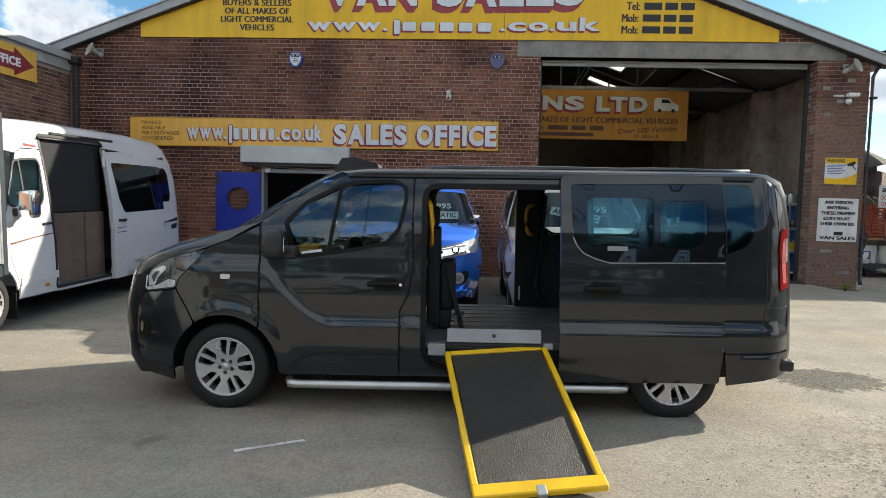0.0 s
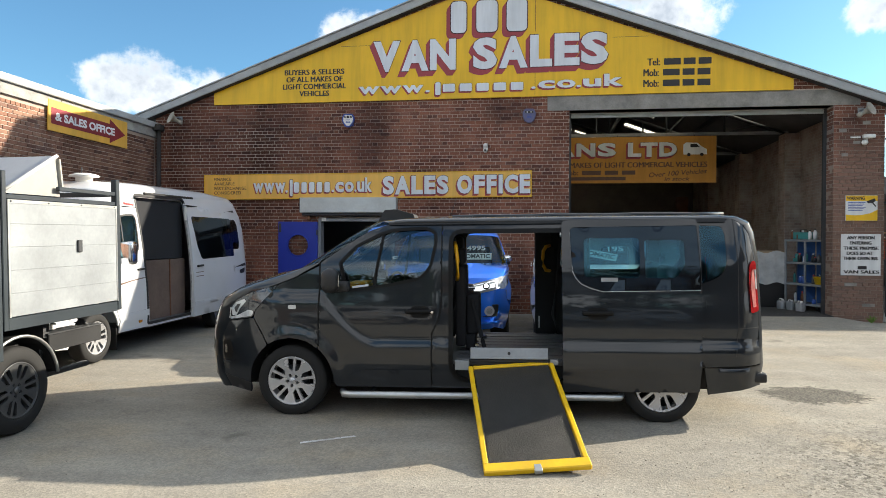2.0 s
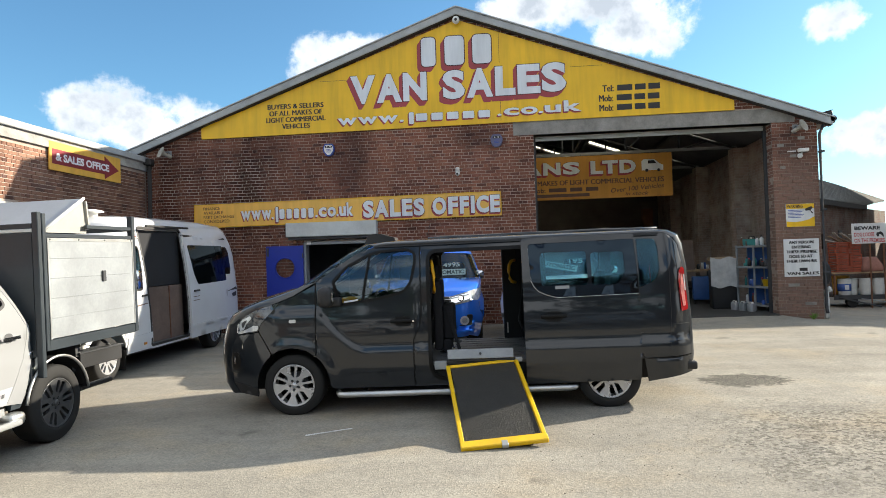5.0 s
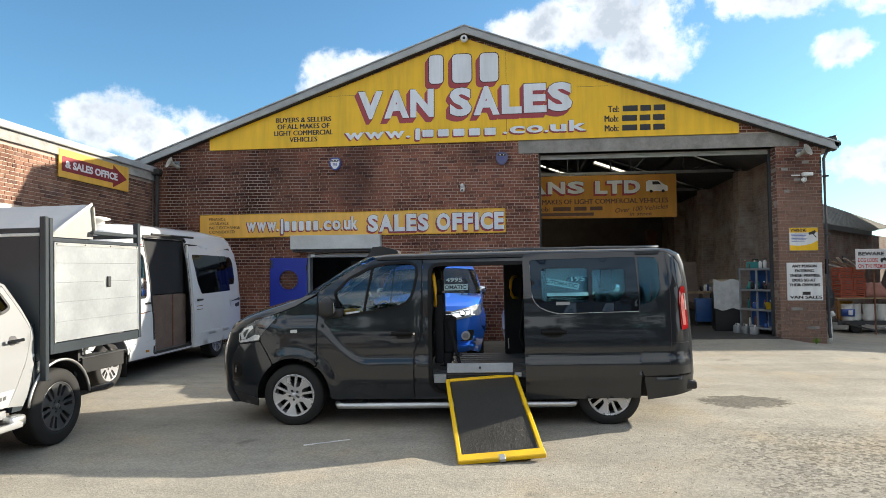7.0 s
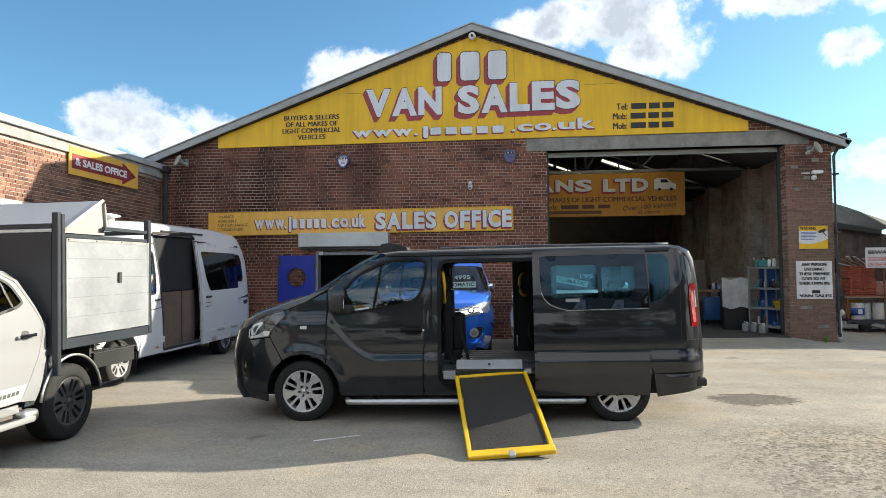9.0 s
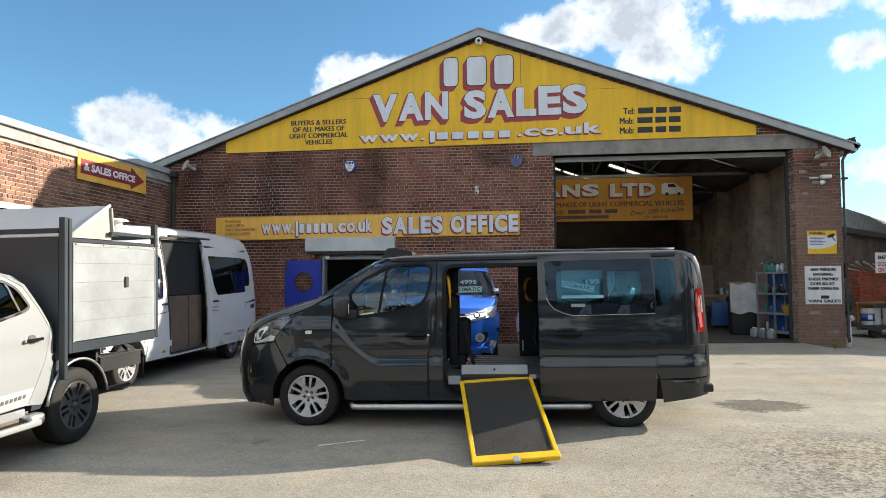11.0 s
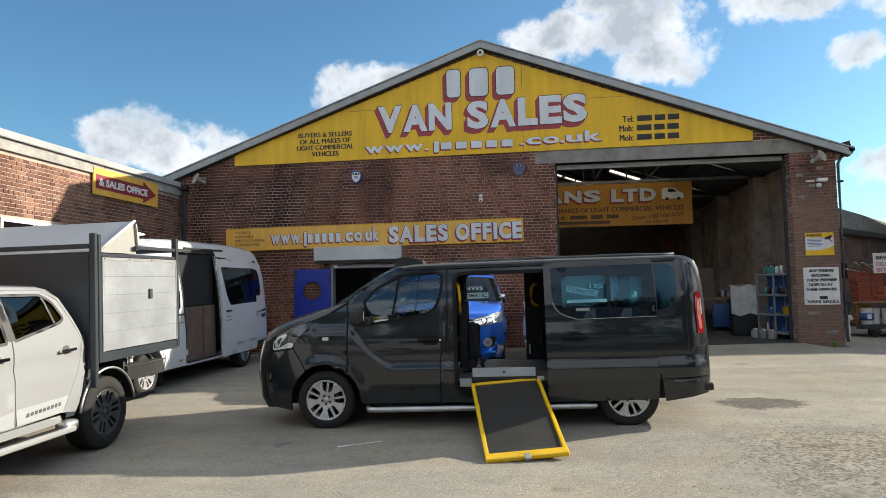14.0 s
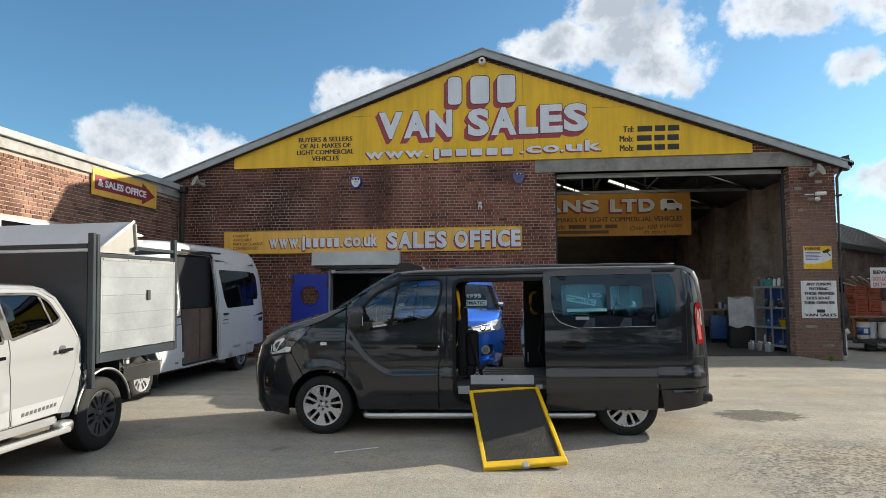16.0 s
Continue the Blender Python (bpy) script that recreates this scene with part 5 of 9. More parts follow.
def make_black_van():
    W = 1.956
    v = thing("black_van", "glossy black passenger van with its sliding side doors open", "van", stand(-1.335, -8.41, 1.6))

    def crease(x):
        if x < 0.30:
            return 1.16
        if x < 0.87:
            k = (x - 0.30) / 0.57
            return 1.16 - 0.45 * math.sin(k * math.pi / 2)
        return 0.715

    def f(x, z):
        y = 0.0
        if z > 0.72:
            y += 0.19 * ((z - 0.72) / 1.15) ** 2.2
        if z < 0.50:
            y += 0.035 * ((0.50 - z) / 0.25) ** 1.5
        y += (0.022 + 0.012 * smooth(1.4, 1.5, x)) * smooth(-0.03, 0.025, z - crease(x)) * (1 - smooth(1.15, 1.5, z))
        y += 0.012 * smooth(-0.01, 0.02, 0.478 - z) * smooth(0.5, 0.7, x)
        if x < 0.05:
            y += 0.23 * ((0.05 - x) / 0.84) ** 2.6
        if x > 4.15:
            y += 0.13 * ((x - 4.15) / 0.25) ** 2
        d = math.hypot(x, z - 0.33)
        if d < 0.56:
            y -= 0.018 * (1 - smooth(0.44, 0.56, d))
        return y

    P = "black_paint"
    archf = arc(0, 0.325, 0.425, 178, 52, 12)
    wing = [(0.276, 1.45), (0.03, 1.335), (-0.13, 1.275), (-0.372, 1.014), (-0.387, 0.947), (-0.235, 0.70)] + [p for p in arc(0, 0.325, 0.425, 122, 52, 9)] + [(0.276, 0.68)]
    both("front_wing", grow(wing, -0.005), (), f, W, P, v, 0.04)
    bump = [(-0.684, 0.895), (-0.391, 0.940), (-0.242, 0.694)] + arc(0, 0.325, 0.425, 126, 190, 7) + [(-0.43, 0.21), (-0.675, 0.235), (-0.765, 0.355), (-0.788, 0.62), (-0.769, 0.765)]
    both("bumper_corner", bump, (), f, W, P, v)
    lamp = fillet([(-0.684, 0.905), (-0.656, 1.045), (-0.57, 1.115), (-0.421, 1.19), (-0.135, 1.265), (-0.375, 1.012), (-0.39, 0.952)], 0.03)
    both("headlamp", lamp, (), lambda x, z: f(x, z) - 0.006, W, "lamp_smoke", v, 0.05, 0.03, "dark smoked wraparound headlamp")
    both("indicator_lens", fillet([(-0.665, 0.918), (-0.40, 0.962), (-0.385, 1.012), (-0.45, 1.018), (-0.56, 0.965), (-0.66, 0.945)], 0.015), (), lambda x, z: f(x, z) - 0.0095, W, "lamp_clear", v, 0.04, 0.003, "bright lower lamp lens")
    both("lamp_reflector", fillet([(-0.648, 1.03), (-0.60, 1.085), (-0.49, 1.125), (-0.47, 1.10), (-0.545, 1.03), (-0.58, 0.965), (-0.64, 0.955)], 0.015), (), lambda x, z: f(x, z) - 0.0095, W, "lamp_clear", v, 0.04, 0.003)
    both("lamp_core", fillet([(-0.615, 1.03), (-0.575, 1.07), (-0.53, 1.08), (-0.565, 1.03), (-0.59, 0.98)], 0.015), (), lambda x, z: f(x, z) - 0.0125, W, "dark_steel", v, 0.04, 0.003)
    both("lamp_blade", fillet([(-0.665, 1.035), (-0.652, 1.03), (-0.668, 0.93), (-0.678, 0.93)], 0.004), (), lambda x, z: f(x, z) - 0.0125, W, "white_plastic", v, 0.04, 0.003)
    win = fillet([(0.485, 1.476), (0.643, 1.634), (0.879, 1.753), (1.009, 1.789), (1.321, 1.803), (1.405, 1.76), (1.412, 1.67), (1.362, 1.436), (1.271, 1.33), (1.01, 1.274), (0.799, 1.244), (0.56, 1.212)],
                 [0.02, 0.02, 0.02, 0.05, 0.05, 0.03, 0.06, 0.05, 0.06, 0.05, 0.03, 0.05])
    door = [(0.285, 1.482), (0.539, 1.655), (0.749, 1.785), (0.957, 1.857), (1.113, 1.872), (1.472, 1.872), (1.469, 1.123), (1.444, 0.938), (1.374, 0.804), (1.369, 0.285), (0.455, 0.285)] + arc(0, 0.325, 0.425, 0, 50, 8) + [(0.282, 0.69)]
    fd = both("front_door", grow(door, -0.006), [win], f, W, P, v, 0.035)
    both("window_seal", grow(win, 0.018), [grow(win, -0.012)], lambda x, z: f(x, z) - 0.004, W, "pitch", v, 0.06, 0.012)
    both("door_glass", win, (), lambda x, z: f(x, z) + 0.012, W, "glass_door", v, 0.1, 0.0, "clear side window")
    both("window_pillar", [(0.80, 1.25), (0.83, 1.255), (0.915, 1.755), (0.888, 1.752)], (), lambda x, z: f(x, z) + 0.002, W, "pitch", v, 0.1, 0.01)
    both("tax_label", [(0.60, 1.232), (0.76, 1.252), (0.765, 1.272), (0.605, 1.252)], (), lambda x, z: f(x, z) + 0.009, W, "sign_white", v, 0.1, 0.002, far=False)
    # door skin trim line and door crease
    both("sill_trim", fillet([(0.475, 0.288), (1.366, 0.288), (1.366, 0.462), (0.72, 0.455), (0.56, 0.40)], 0.03), (), lambda x, z: f(x, z) - 0.012, W, P, v, 0.08, 0.008)
    # body side behind the front door
    open_h = fillet([(1.567, 0.37), (2.74, 0.37), (2.74, 1.765), (1.567, 1.765)], [0.16, 0.05, 0.06, 0.10])
    bwin = fillet([(2.86, 1.27), (3.72, 1.27), (3.72, 1.79), (2.86, 1.79)], 0.08)
    qwin = fillet([(3.86, 1.81), (4.061, 1.80), (4.085, 1.725), (4.088, 1.44), (4.028, 1.338), (3.86, 1.27)], [0.02, 0.05, 0.05, 0.08, 0.06, 0.02])
    archr = arc(3.498, 0.325, 0.43, 180, 24, 16)
    side = [(1.478, 1.872), (1.475, 1.123), (1.450, 0.938), (1.380, 0.804), (1.375, 0.285), (3.068, 0.285)] + archr + [(3.90, 0.52), (4.393, 0.535), (4.395, 0.856), (4.352, 1.498), (4.315, 1.728), (4.265, 1.805), (4.17, 1.865), (4.05, 1.875)]
    both("body_side", grow(side, -0.003), [open_h, bwin, qwin], f, W, P, v, 0.04, 0.05, far=False)
    open_f = fillet([(1.567, 0.37), (2.60, 0.37), (2.60, 1.765), (1.567, 1.765)], [0.16, 0.05, 0.06, 0.10])
    bwin_f = fillet([(2.655, 1.30), (3.72, 1.27), (3.72, 1.79), (2.655, 1.79)], 0.05)
    part("body_side", mirror_y(skin(grow(side, -0.003), [open_f, bwin_f, qwin], f, 0.05, 0.05), W), P, v)
    both("quarter_glass", grow(qwin, -0.003), (), lambda x, z: f(x, z) + 0.004, W, "glass_tint", v, 0.1, 0.0, "dark tinted quarter window")
    both("side_glass", bwin, (), lambda x, z: f(x, z) + 0.02, W, "glass_clear", v, 0.1, 0.0, "fixed side window", far=False)
    both("door_seal", grow(open_h, 0.03), [grow(open_h, -0.012)], lambda x, z: f(x, z) - 0.006, W, "pitch", v, 0.08, 0.03, far=False)
    part("door_seal", mirror_y(skin(grow(open_f, 0.02), [grow(open_f, -0.012)], lambda x, z: f(x, z) - 0.006, 0.08, 0.03), W), "pitch", v)
    rb = [(3.872, 0.515), (4.393, 0.525), (4.40, 0.36), (4.38, 0.335), (3.912, 0.262)] + []
    both("rear_bumper_corner", rb, (), lambda x, z: f(x, z) - 0.005, W, P, v)
    part("bumper_step", box(4.33, 4.455, 0.10, W - 0.10, 0.36, 0.45, 0.02, 2), "black_plastic", v)
    tail = fillet([(4.292, 1.44), (4.327, 1.485), (4.362, 1.47), (4.392, 1.018), (4.302, 1.002), (4.284, 1.323)], 0.02)
    both("tail_lamp", tail, (), lambda x, z: f(x, z) - 0.014, W, "lamp_red", v, 0.05, 0.03, "tall red tail lamp")
    both("tail_lamp_lens", fillet([(4.312, 1.38), (4.332, 1.41), (4.352, 1.25), (4.362, 1.06), (4.325, 1.055), (4.305, 1.25)], 0.008), (), lambda x, z: f(x, z) - 0.0165, W, "lamp_pink", v, 0.05, 0.003)
    both("reversing_lens", fillet([(4.345, 1.40), (4.362, 1.40), (4.374, 1.22), (4.358, 1.22)], 0.006), (), lambda x, z: f(x, z) - 0.0165, W, "lamp_clear", v, 0.05, 0.003)
    both("panel_gap", [(4.165, 1.86), (4.171, 1.86), (4.19, 1.4), (4.185, 0.9), (4.15, 0.62), (4.144, 0.62), (4.179, 0.9), (4.184, 1.4)], (), lambda x, z: f(x, z) - 0.0015, W, "black_plastic", v, 0.05, 0.002)
    both("panel_gap", [(4.185, 0.872), (4.395, 0.872), (4.395, 0.866), (4.185, 0.866)], (), lambda x, z: f(x, z) - 0.0015, W, "black_plastic", v, 0.05, 0.002)
    for line in ([(1.4705, 1.87), (1.4705, 1.123), (1.446, 0.938), (1.376, 0.804), (1.371, 0.288)], [(0.281, 1.47), (0.279, 0.70)]):
        both("panel_gap", [(x + 0.006, z) for x, z in line] + [(x - 0.006, z) for x, z in reversed(line)], (), lambda x, z: f(x, z) - 0.0015, W, "pitch", v, 0.05, 0.002)
    # sliding doors, run back along the body
    sdo = fillet([(2.60, 0.285), (3.815, 0.30), (3.838, 0.783), (3.842, 1.25), (3.826, 1.868), (2.60, 1.868)], [0.03, 0.02, 0, 0, 0.03, 0.05])
    sw = fillet([(2.671, 1.80), (3.82, 1.81), (3.835, 1.226), (2.965, 1.212), (2.763, 1.29), (2.689, 1.409)], [0.05, 0.01, 0.01, 0.05, 0.06, 0.05])
    g = lambda x, z: f(min(x, 3.9), z) - 0.085
    both("sliding_door", sdo, [sw], g, W, P, v, 0.035, 0.05)
    panes = [fillet([(2.80, 1.34), (3.30, 1.33), (3.30, 1.70), (2.80, 1.70)], 0.04), fillet([(3.345, 1.33), (3.62, 1.33), (3.70, 1.45), (3.70, 1.68), (3.345, 1.68)], 0.04)]
    both("window_border", grow(sw, -0.003), panes, lambda x, z: g(x, z) + 0.004, W, "frit", v, 0.08, 0.004, far=False)
    wide = fillet([(2.70, 1.38), (2.80, 1.31), (3.62, 1.31), (3.72, 1.45), (3.72, 1.77), (2.70, 1.77)], 0.04)
    part("window_border", mirror_y(skin(grow(sw, -0.003), [wide], lambda x, z: g(x, z) + 0.004, 0.08, 0.004), W), "frit", v)
    part("sliding_door_glass", mirror_y(skin(grow(wide, 0.01), (), lambda x, z: g(x, z) + 0.012, 0.1, 0.0), W), "glass_clear", v)
    for pn in panes:
        both("sliding_door_glass", grow(pn, 0.01), (), lambda x, z: g(x, z) + 0.012, W, "glass_tint", v, 0.1, 0.0, "tinted sliding-door window", far=False)
    both("window_label", [(2.95, 1.30), (3.10, 1.30), (3.10, 1.335), (2.95, 1.335)], (), lambda x, z: g(x, z) + 0.001, W, "alu_board", v, 0.1, 0.001, far=False)
    # pale steel line stands in for the highlight on the painted window lip
    part("window_trim", tube([(2.690, g(2.69, 1.40) - 0.002, 1.40), (2.72, g(2.72, 1.33) - 0.002, 1.335), (2.77, g(2.77, 1.28) - 0.002, 1.278), (2.86, g(2.86, 1.235) - 0.002, 1.237), (2.97, g(2.97, 1.2) - 0.002, 1.207), (3.83, g(3.83, 1.2) - 0.002, 1.220)], 0.0035, 6), "steel", v, "bright line for the glint on the window's lower lip")
    both("door_rail", [(2.6, 0.772), (3.88, 0.785), (3.88, 0.795), (2.6, 0.782)], (), lambda x, z: f(x, z) - 0.004, W, "black_plastic", v, 0.1, 0.006)
    for hx, gy in ((1.265, f), (2.917, g)):
        hz = 1.012
        both("handle_recess", fillet([(hx - 0.095, hz - 0.06), (hx + 0.095, hz - 0.06), (hx + 0.095, hz + 0.05), (hx - 0.095, hz + 0.05)], 0.05), (), lambda x, z: gy(x, z) - 0.002, W, "pitch", v, 0.05, 0.004)
        y0 = gy(hx, hz)
        part("door_handle", box(hx - 0.14, hx + 0.14, y0 - 0.05, y0 - 0.015, hz - 0.02, hz + 0.022, 0.014, 2), "pitch", v, "black pull handle")
    part("key_barrel", rod((1.385, f(1.385, 1.01) - 0.05, 1.012), (1.385, f(1.385, 1.01) - 0.03, 1.012), 0.012, 10), "chrome", v)
    both("side_repeater", fillet([(-0.02, 1.035), (0.055, 1.035), (0.055, 1.072), (-0.02, 1.072)], 0.012), (), lambda x, z: f(x, z) - 0.008, W, "white_plastic", v, 0.05, 0.01)
    # mirrors
    for far in (False, True):
        mb = box(0.35, 0.52, -0.20, -0.02, 1.20, 1.435, 0.078, 5)
        mg = box(0.5205, 0.526, -0.155, -0.065, 1.265, 1.37, 0.0)
        arm = box(0.40, 0.58, -0.03, 0.10, 1.20, 1.30, 0.02, 2)
        for bm, nm, mt in ((mb, "wing_mirror", "black_plastic"), (mg, "mirror_glass", "chrome"), (arm, "mirror_arm", "black_plastic")):
            part(nm, mirror_y(bm, W) if far else bm, mt, v)
    # roof, windscreen, bonnet, front and rear
    roof = [(0.957, f(0.957, 1.857), 1.857, 0.80, 1.905), (1.113, f(1.1, 1.872), 1.872, 1.05, 1.922), (1.472, f(1.4, 1.872), 1.872, 1.45, 1.930), (2.8, f(2.8, 1.872), 1.872, 2.8, 1.934),
            (4.05, f(4.0, 1.875), 1.875, 4.12, 1.925), (4.17, f(4.17, 1.865), 1.865, 4.28, 1.908), (4.265, f(4.26, 1.805), 1.805, 4.40, 1.86)]
    part("roof", cover(roof, W), P, v)
    for k in range(5):
        part("roof_rib", tube([(1.55 + 0.26 * i, 0.40 + 0.26 * k, 1.921 + 0.004 * math.sin(1.9 * i + k) - 0.006 * (abs(i - 5) / 5) ** 2) for i in range(11)], 0.022, 10), P, v)
    both("roof_gutter", [(1.0, 1.858), (4.12, 1.862), (4.12, 1.874), (1.0, 1.872)], (), lambda x, z: f(min(x, 4), z) - 0.012, W, "black_plastic", v, 0.2, 0.01)
    scr = [(0.285, f(0.285, 1.47), 1.478, -0.05, 1.40), (0.539, f(0.54, 1.655), 1.655, 0.28, 1.60), (0.749, f(0.75, 1.785), 1.785, 0.53, 1.76), (0.957, f(0.957, 1.857), 1.857, 0.80, 1.905)]
    part("windscreen", cover(scr, W), "glass_screen", v, "raked clear windscreen")
    bon = [(-0.656, f(-0.656, 1.045), 1.045, -0.93, 1.02), (-0.57, f(-0.57, 1.115), 1.118, -0.86, 1.13), (-0.421, f(-0.421, 1.19), 1.193, -0.70, 1.22), (-0.26, f(-0.26, 1.23), 1.236, -0.52, 1.295), (-0.13, f(-0.13, 1.275), 1.278, -0.38, 1.335), (0.03, f(0.03, 1.335), 1.338, -0.22, 1.38), (0.285, f(0.285, 1.47), 1.478, -0.05, 1.40)]
    part("bonnet", cover(bon, W), P, v)
    fas = [(-0.675, f(-0.675, 0.235), 0.235, -0.90, 0.22), (-0.765, f(-0.765, 0.36), 0.36, -0.98, 0.34), (-0.788, f(-0.788, 0.62), 0.62, -1.01, 0.60), (-0.769, f(-0.769, 0.765), 0.765, -1.0, 0.80), (-0.684, f(-0.684, 0.9), 0.895, -0.97, 0.93), (-0.656, f(-0.656, 1.045), 1.045, -0.93, 1.02)]
    part("front_bumper", cover(fas, W), P, v)
    part("grille", box(-1.02, -0.97, 0.55, W - 0.55, 0.72, 0.88, 0.02, 2), "black_plastic", v)
    rear = [(4.265, f(4.26, 1.805), 1.805, 4.40, 1.86), (4.315, f(4.315, 1.728), 1.728, 4.44, 1.75), (4.352, f(4.352, 1.498), 1.498, 4.46, 1.5), (4.395, f(4.395, 0.856), 0.856, 4.49, 0.86), (4.393, f(4.393, 0.535), 0.535, 4.49, 0.53), (4.38, f(4.38, 0.335), 0.335, 4.46, 0.33)]
    part("tailgate", cover(rear, W), P, v)
    both("fog_lamp_pod", fillet([(-0.772, 0.52), (-0.66, 0.52), (-0.635, 0.62), (-0.67, 0.71), (-0.768, 0.70)], 0.03), (), lambda x, z: f(x, z) - 0.005, W, "pitch", v, 0.04, 0.01, "black fog lamp recess")
    both("fog_lamp", fillet([(-0.745, 0.575), (-0.715, 0.575), (-0.71, 0.655), (-0.74, 0.66)], 0.012), (), lambda x, z: f(x, z) - 0.011, W, "lamp_smoke", v, 0.04, 0.004)
    both("bumper_lip", fillet([(-0.785, 0.475), (-0.64, 0.485), (-0.60, 0.52), (-0.64, 0.505), (-0.785, 0.50)], 0.004), (), lambda x, z: f(x, z) - 0.012, W, P, v, 0.05, 0.014)
    both("bumper_skirt", [(-0.765, 0.36), (-0.675, 0.236), (-0.435, 0.212), (-0.424, 0.30), (-0.60, 0.335)], (), lambda x, z: f(x, z) - 0.004, W, "black_plastic", v, 0.05, 0.008)
    # rear corner: panel gap, sensor plug, bumper edge
    both("panel_gap", [(4.262, 1.80), (4.268, 1.80), (4.282, 1.45), (4.276, 1.45)], (), lambda x, z: f(x, z) - 0.0015, W, "pitch", v, 0.05, 0.002)
    both("fuel_flap", fillet([(3.90, 1.02), (4.06, 1.02), (4.06, 1.12), (3.90, 1.12)], 0.02), (), lambda x, z: f(x, z) - 0.003, W, P, v, 0.05, 0.004)
    both("bumper_edge", [(3.90, 0.512), (4.39, 0.523), (4.39, 0.531), (3.90, 0.520)], (), lambda x, z: f(x, z) - 0.0095, W, "pitch", v, 0.05, 0.003)
    # side bars
    for y in (-0.02, W + 0.02):
        ym = 0.06 if y < 1 else W - 0.06
        tb = tube([(0.50, ym, 0.235), (0.53, y, 0.225), (0.60, y, 0.222), (3.05, y, 0.232), (3.11, y, 0.235), (3.14, ym, 0.24)], 0.033, 10)
        part("side_bar", tb, "steel", v, "polished metal side bar")
        for bx in (0.8, 1.8, 2.8):
            part("side_bar_bracket", box(bx - 0.02, bx + 0.02, min(y, ym), max(y, ym) + 0.1, 0.23, 0.26), "black_plastic", v)
    # wheels, arches, underbody
    for x in (0.0, 3.498):
        wheel(v, x, 0.025, 0.332, 0.345, 0.238, 0.225, "alloy", 5)
        wheel(v, x, W - 0.025, 0.332, 0.345, 0.238, 0.225, "alloy", 5, far=True)
    for x in (0.0, 3.498):
        for far in (False, True):
            lin = bmesh.new()
            for p, q in zip(arc(x, 0.325, 0.445, 185, 20, 14), arc(x, 0.325, 0.445, 185, 20, 14)[1:]):
                lin.faces.new([lin.verts.new((p[0], yy, p[1])) if i < 2 else lin.verts.new((q[0], yy, q[1])) for i, yy in enumerate((0.06, 0.42, 0.42, 0.06))])
            part("wheel_arch_liner", mirror_y(lin, W) if far else lin, "interior", v)
    part("underbody", box(-0.60, 4.25, 0.36, W - 0.36, 0.24, 0.50), "interior", v)
    part("underbody", box(0.50, 3.02, 0.07, W - 0.07, 0.30, 0.50), "interior", v)
    # inside
    part("load_floor", box(1.45, 4.25, 0.06, W - 0.06, 0.505, 0.545, 0.004), "van_floor", v, "ribbed grey load floor")
    for k in range(9):
        part("floor_rib", box(1.6, 4.2, 0.15 + 0.2 * k, 0.165 + 0.2 * k, 0.5455, 0.551), "van_floor", v)
    part("headlining", cover([(0.95, 0.16, 1.84, 0.95, 1.90), (4.1, 0.16, 1.84, 4.1, 1.92)], W), "interior", v)
    part("dashboard", box(0.28, 0.72, 0.14, W - 0.14, 0.86, 1.20, 0.06, 2), "interior", v)
    sw_ = xform(lathe([(0.165, -0.014), (0.185, 0.0), (0.165, 0.014), (0.15, 0.0), (0.165, -0.014)], 24), Matrix.Translation((0.80, 1.42, 1.14)) @ Matrix.Rotation(radians(65), 4, "Z"))
    part("steering_wheel", sw_, "black_plastic", v)
    for y in (0.42, 1.42):
        part("front_seat", join(box(0.95, 1.40, y - 0.24, y + 0.24, 0.72, 0.90, 0.05, 2), xform(box(-0.07, 0.07, y - 0.24, y + 0.24, 0.0, 0.66, 0.05, 2), Matrix.Translation((1.40, 0, 0.86)) @ Matrix.Rotation(radians(12), 4, "Y")),
                                xform(box(-0.05, 0.05, y - 0.13, y + 0.13, 0.0, 0.20, 0.04, 2), Matrix.Translation((1.53, 0, 1.52)))), "seat_cloth", v)
    # folded seat by the near door, with yellow grab handles
    part("folded_seat", join(box(1.56, 1.665, 0.52, 0.98, 0.60, 1.42, 0.025, 2), box(1.67, 1.80, 0.56, 0.96, 0.72, 1.13, 0.03, 2), box(1.66, 1.76, 0.56, 0.96, 0.56, 0.72, 0.02, 2), box(1.575, 1.655, 0.60, 0.90, 1.43, 1.60, 0.03, 2), xform(box(-0.02, 0.02, 0.53, 0.55, -0.3, 0.3, 0.005), Matrix.Translation((1.80, 0, 0.80)) @ Matrix.Rotation(radians(-14), 4, "Y"))), "seat_cloth", v, "folded black cloth seat")
    for lx, lz in ((1.80, 0.68), (1.86, 0.70), (1.78, 0.62)):
        part("seat_latch", rod((lx, 0.54, lz), (lx, 0.49, lz), 0.02, 10), "chrome", v)
    part("grab_handle", tube([(1.60, 0.28, 1.30), (1.61, 0.20, 1.34), (1.615, 0.18, 1.48), (1.60, 0.20, 1.62), (1.58, 0.28, 1.66)], 0.02, 8), "yellow_grip", v, "yellow grab handle")
    part("grab_handle", tube([(2.58, 1.80, 1.30), (2.53, 1.74, 1.31), (2.50, 1.70, 1.36), (2.49, 1.69, 1.45), (2.50, 1.70, 1.54), (2.53, 1.74, 1.59), (2.58, 1.80, 1.60)], 0.02, 8), "yellow_grip", v, "yellow grab handle")
    part("trim_panel", box(2.74, 3.9, W - 0.16, W - 0.12, 0.55, 1.26, 0.02), "interior", v)
    part("trim_panel", box(2.74, 3.9, 0.12, 0.16, 0.55, 1.26, 0.02), "interior", v)
    part("door_pillar_trim", box(2.40, 2.645, W - 0.15, W - 0.09, 0.54, 1.80, 0.02, 2), "interior", v)
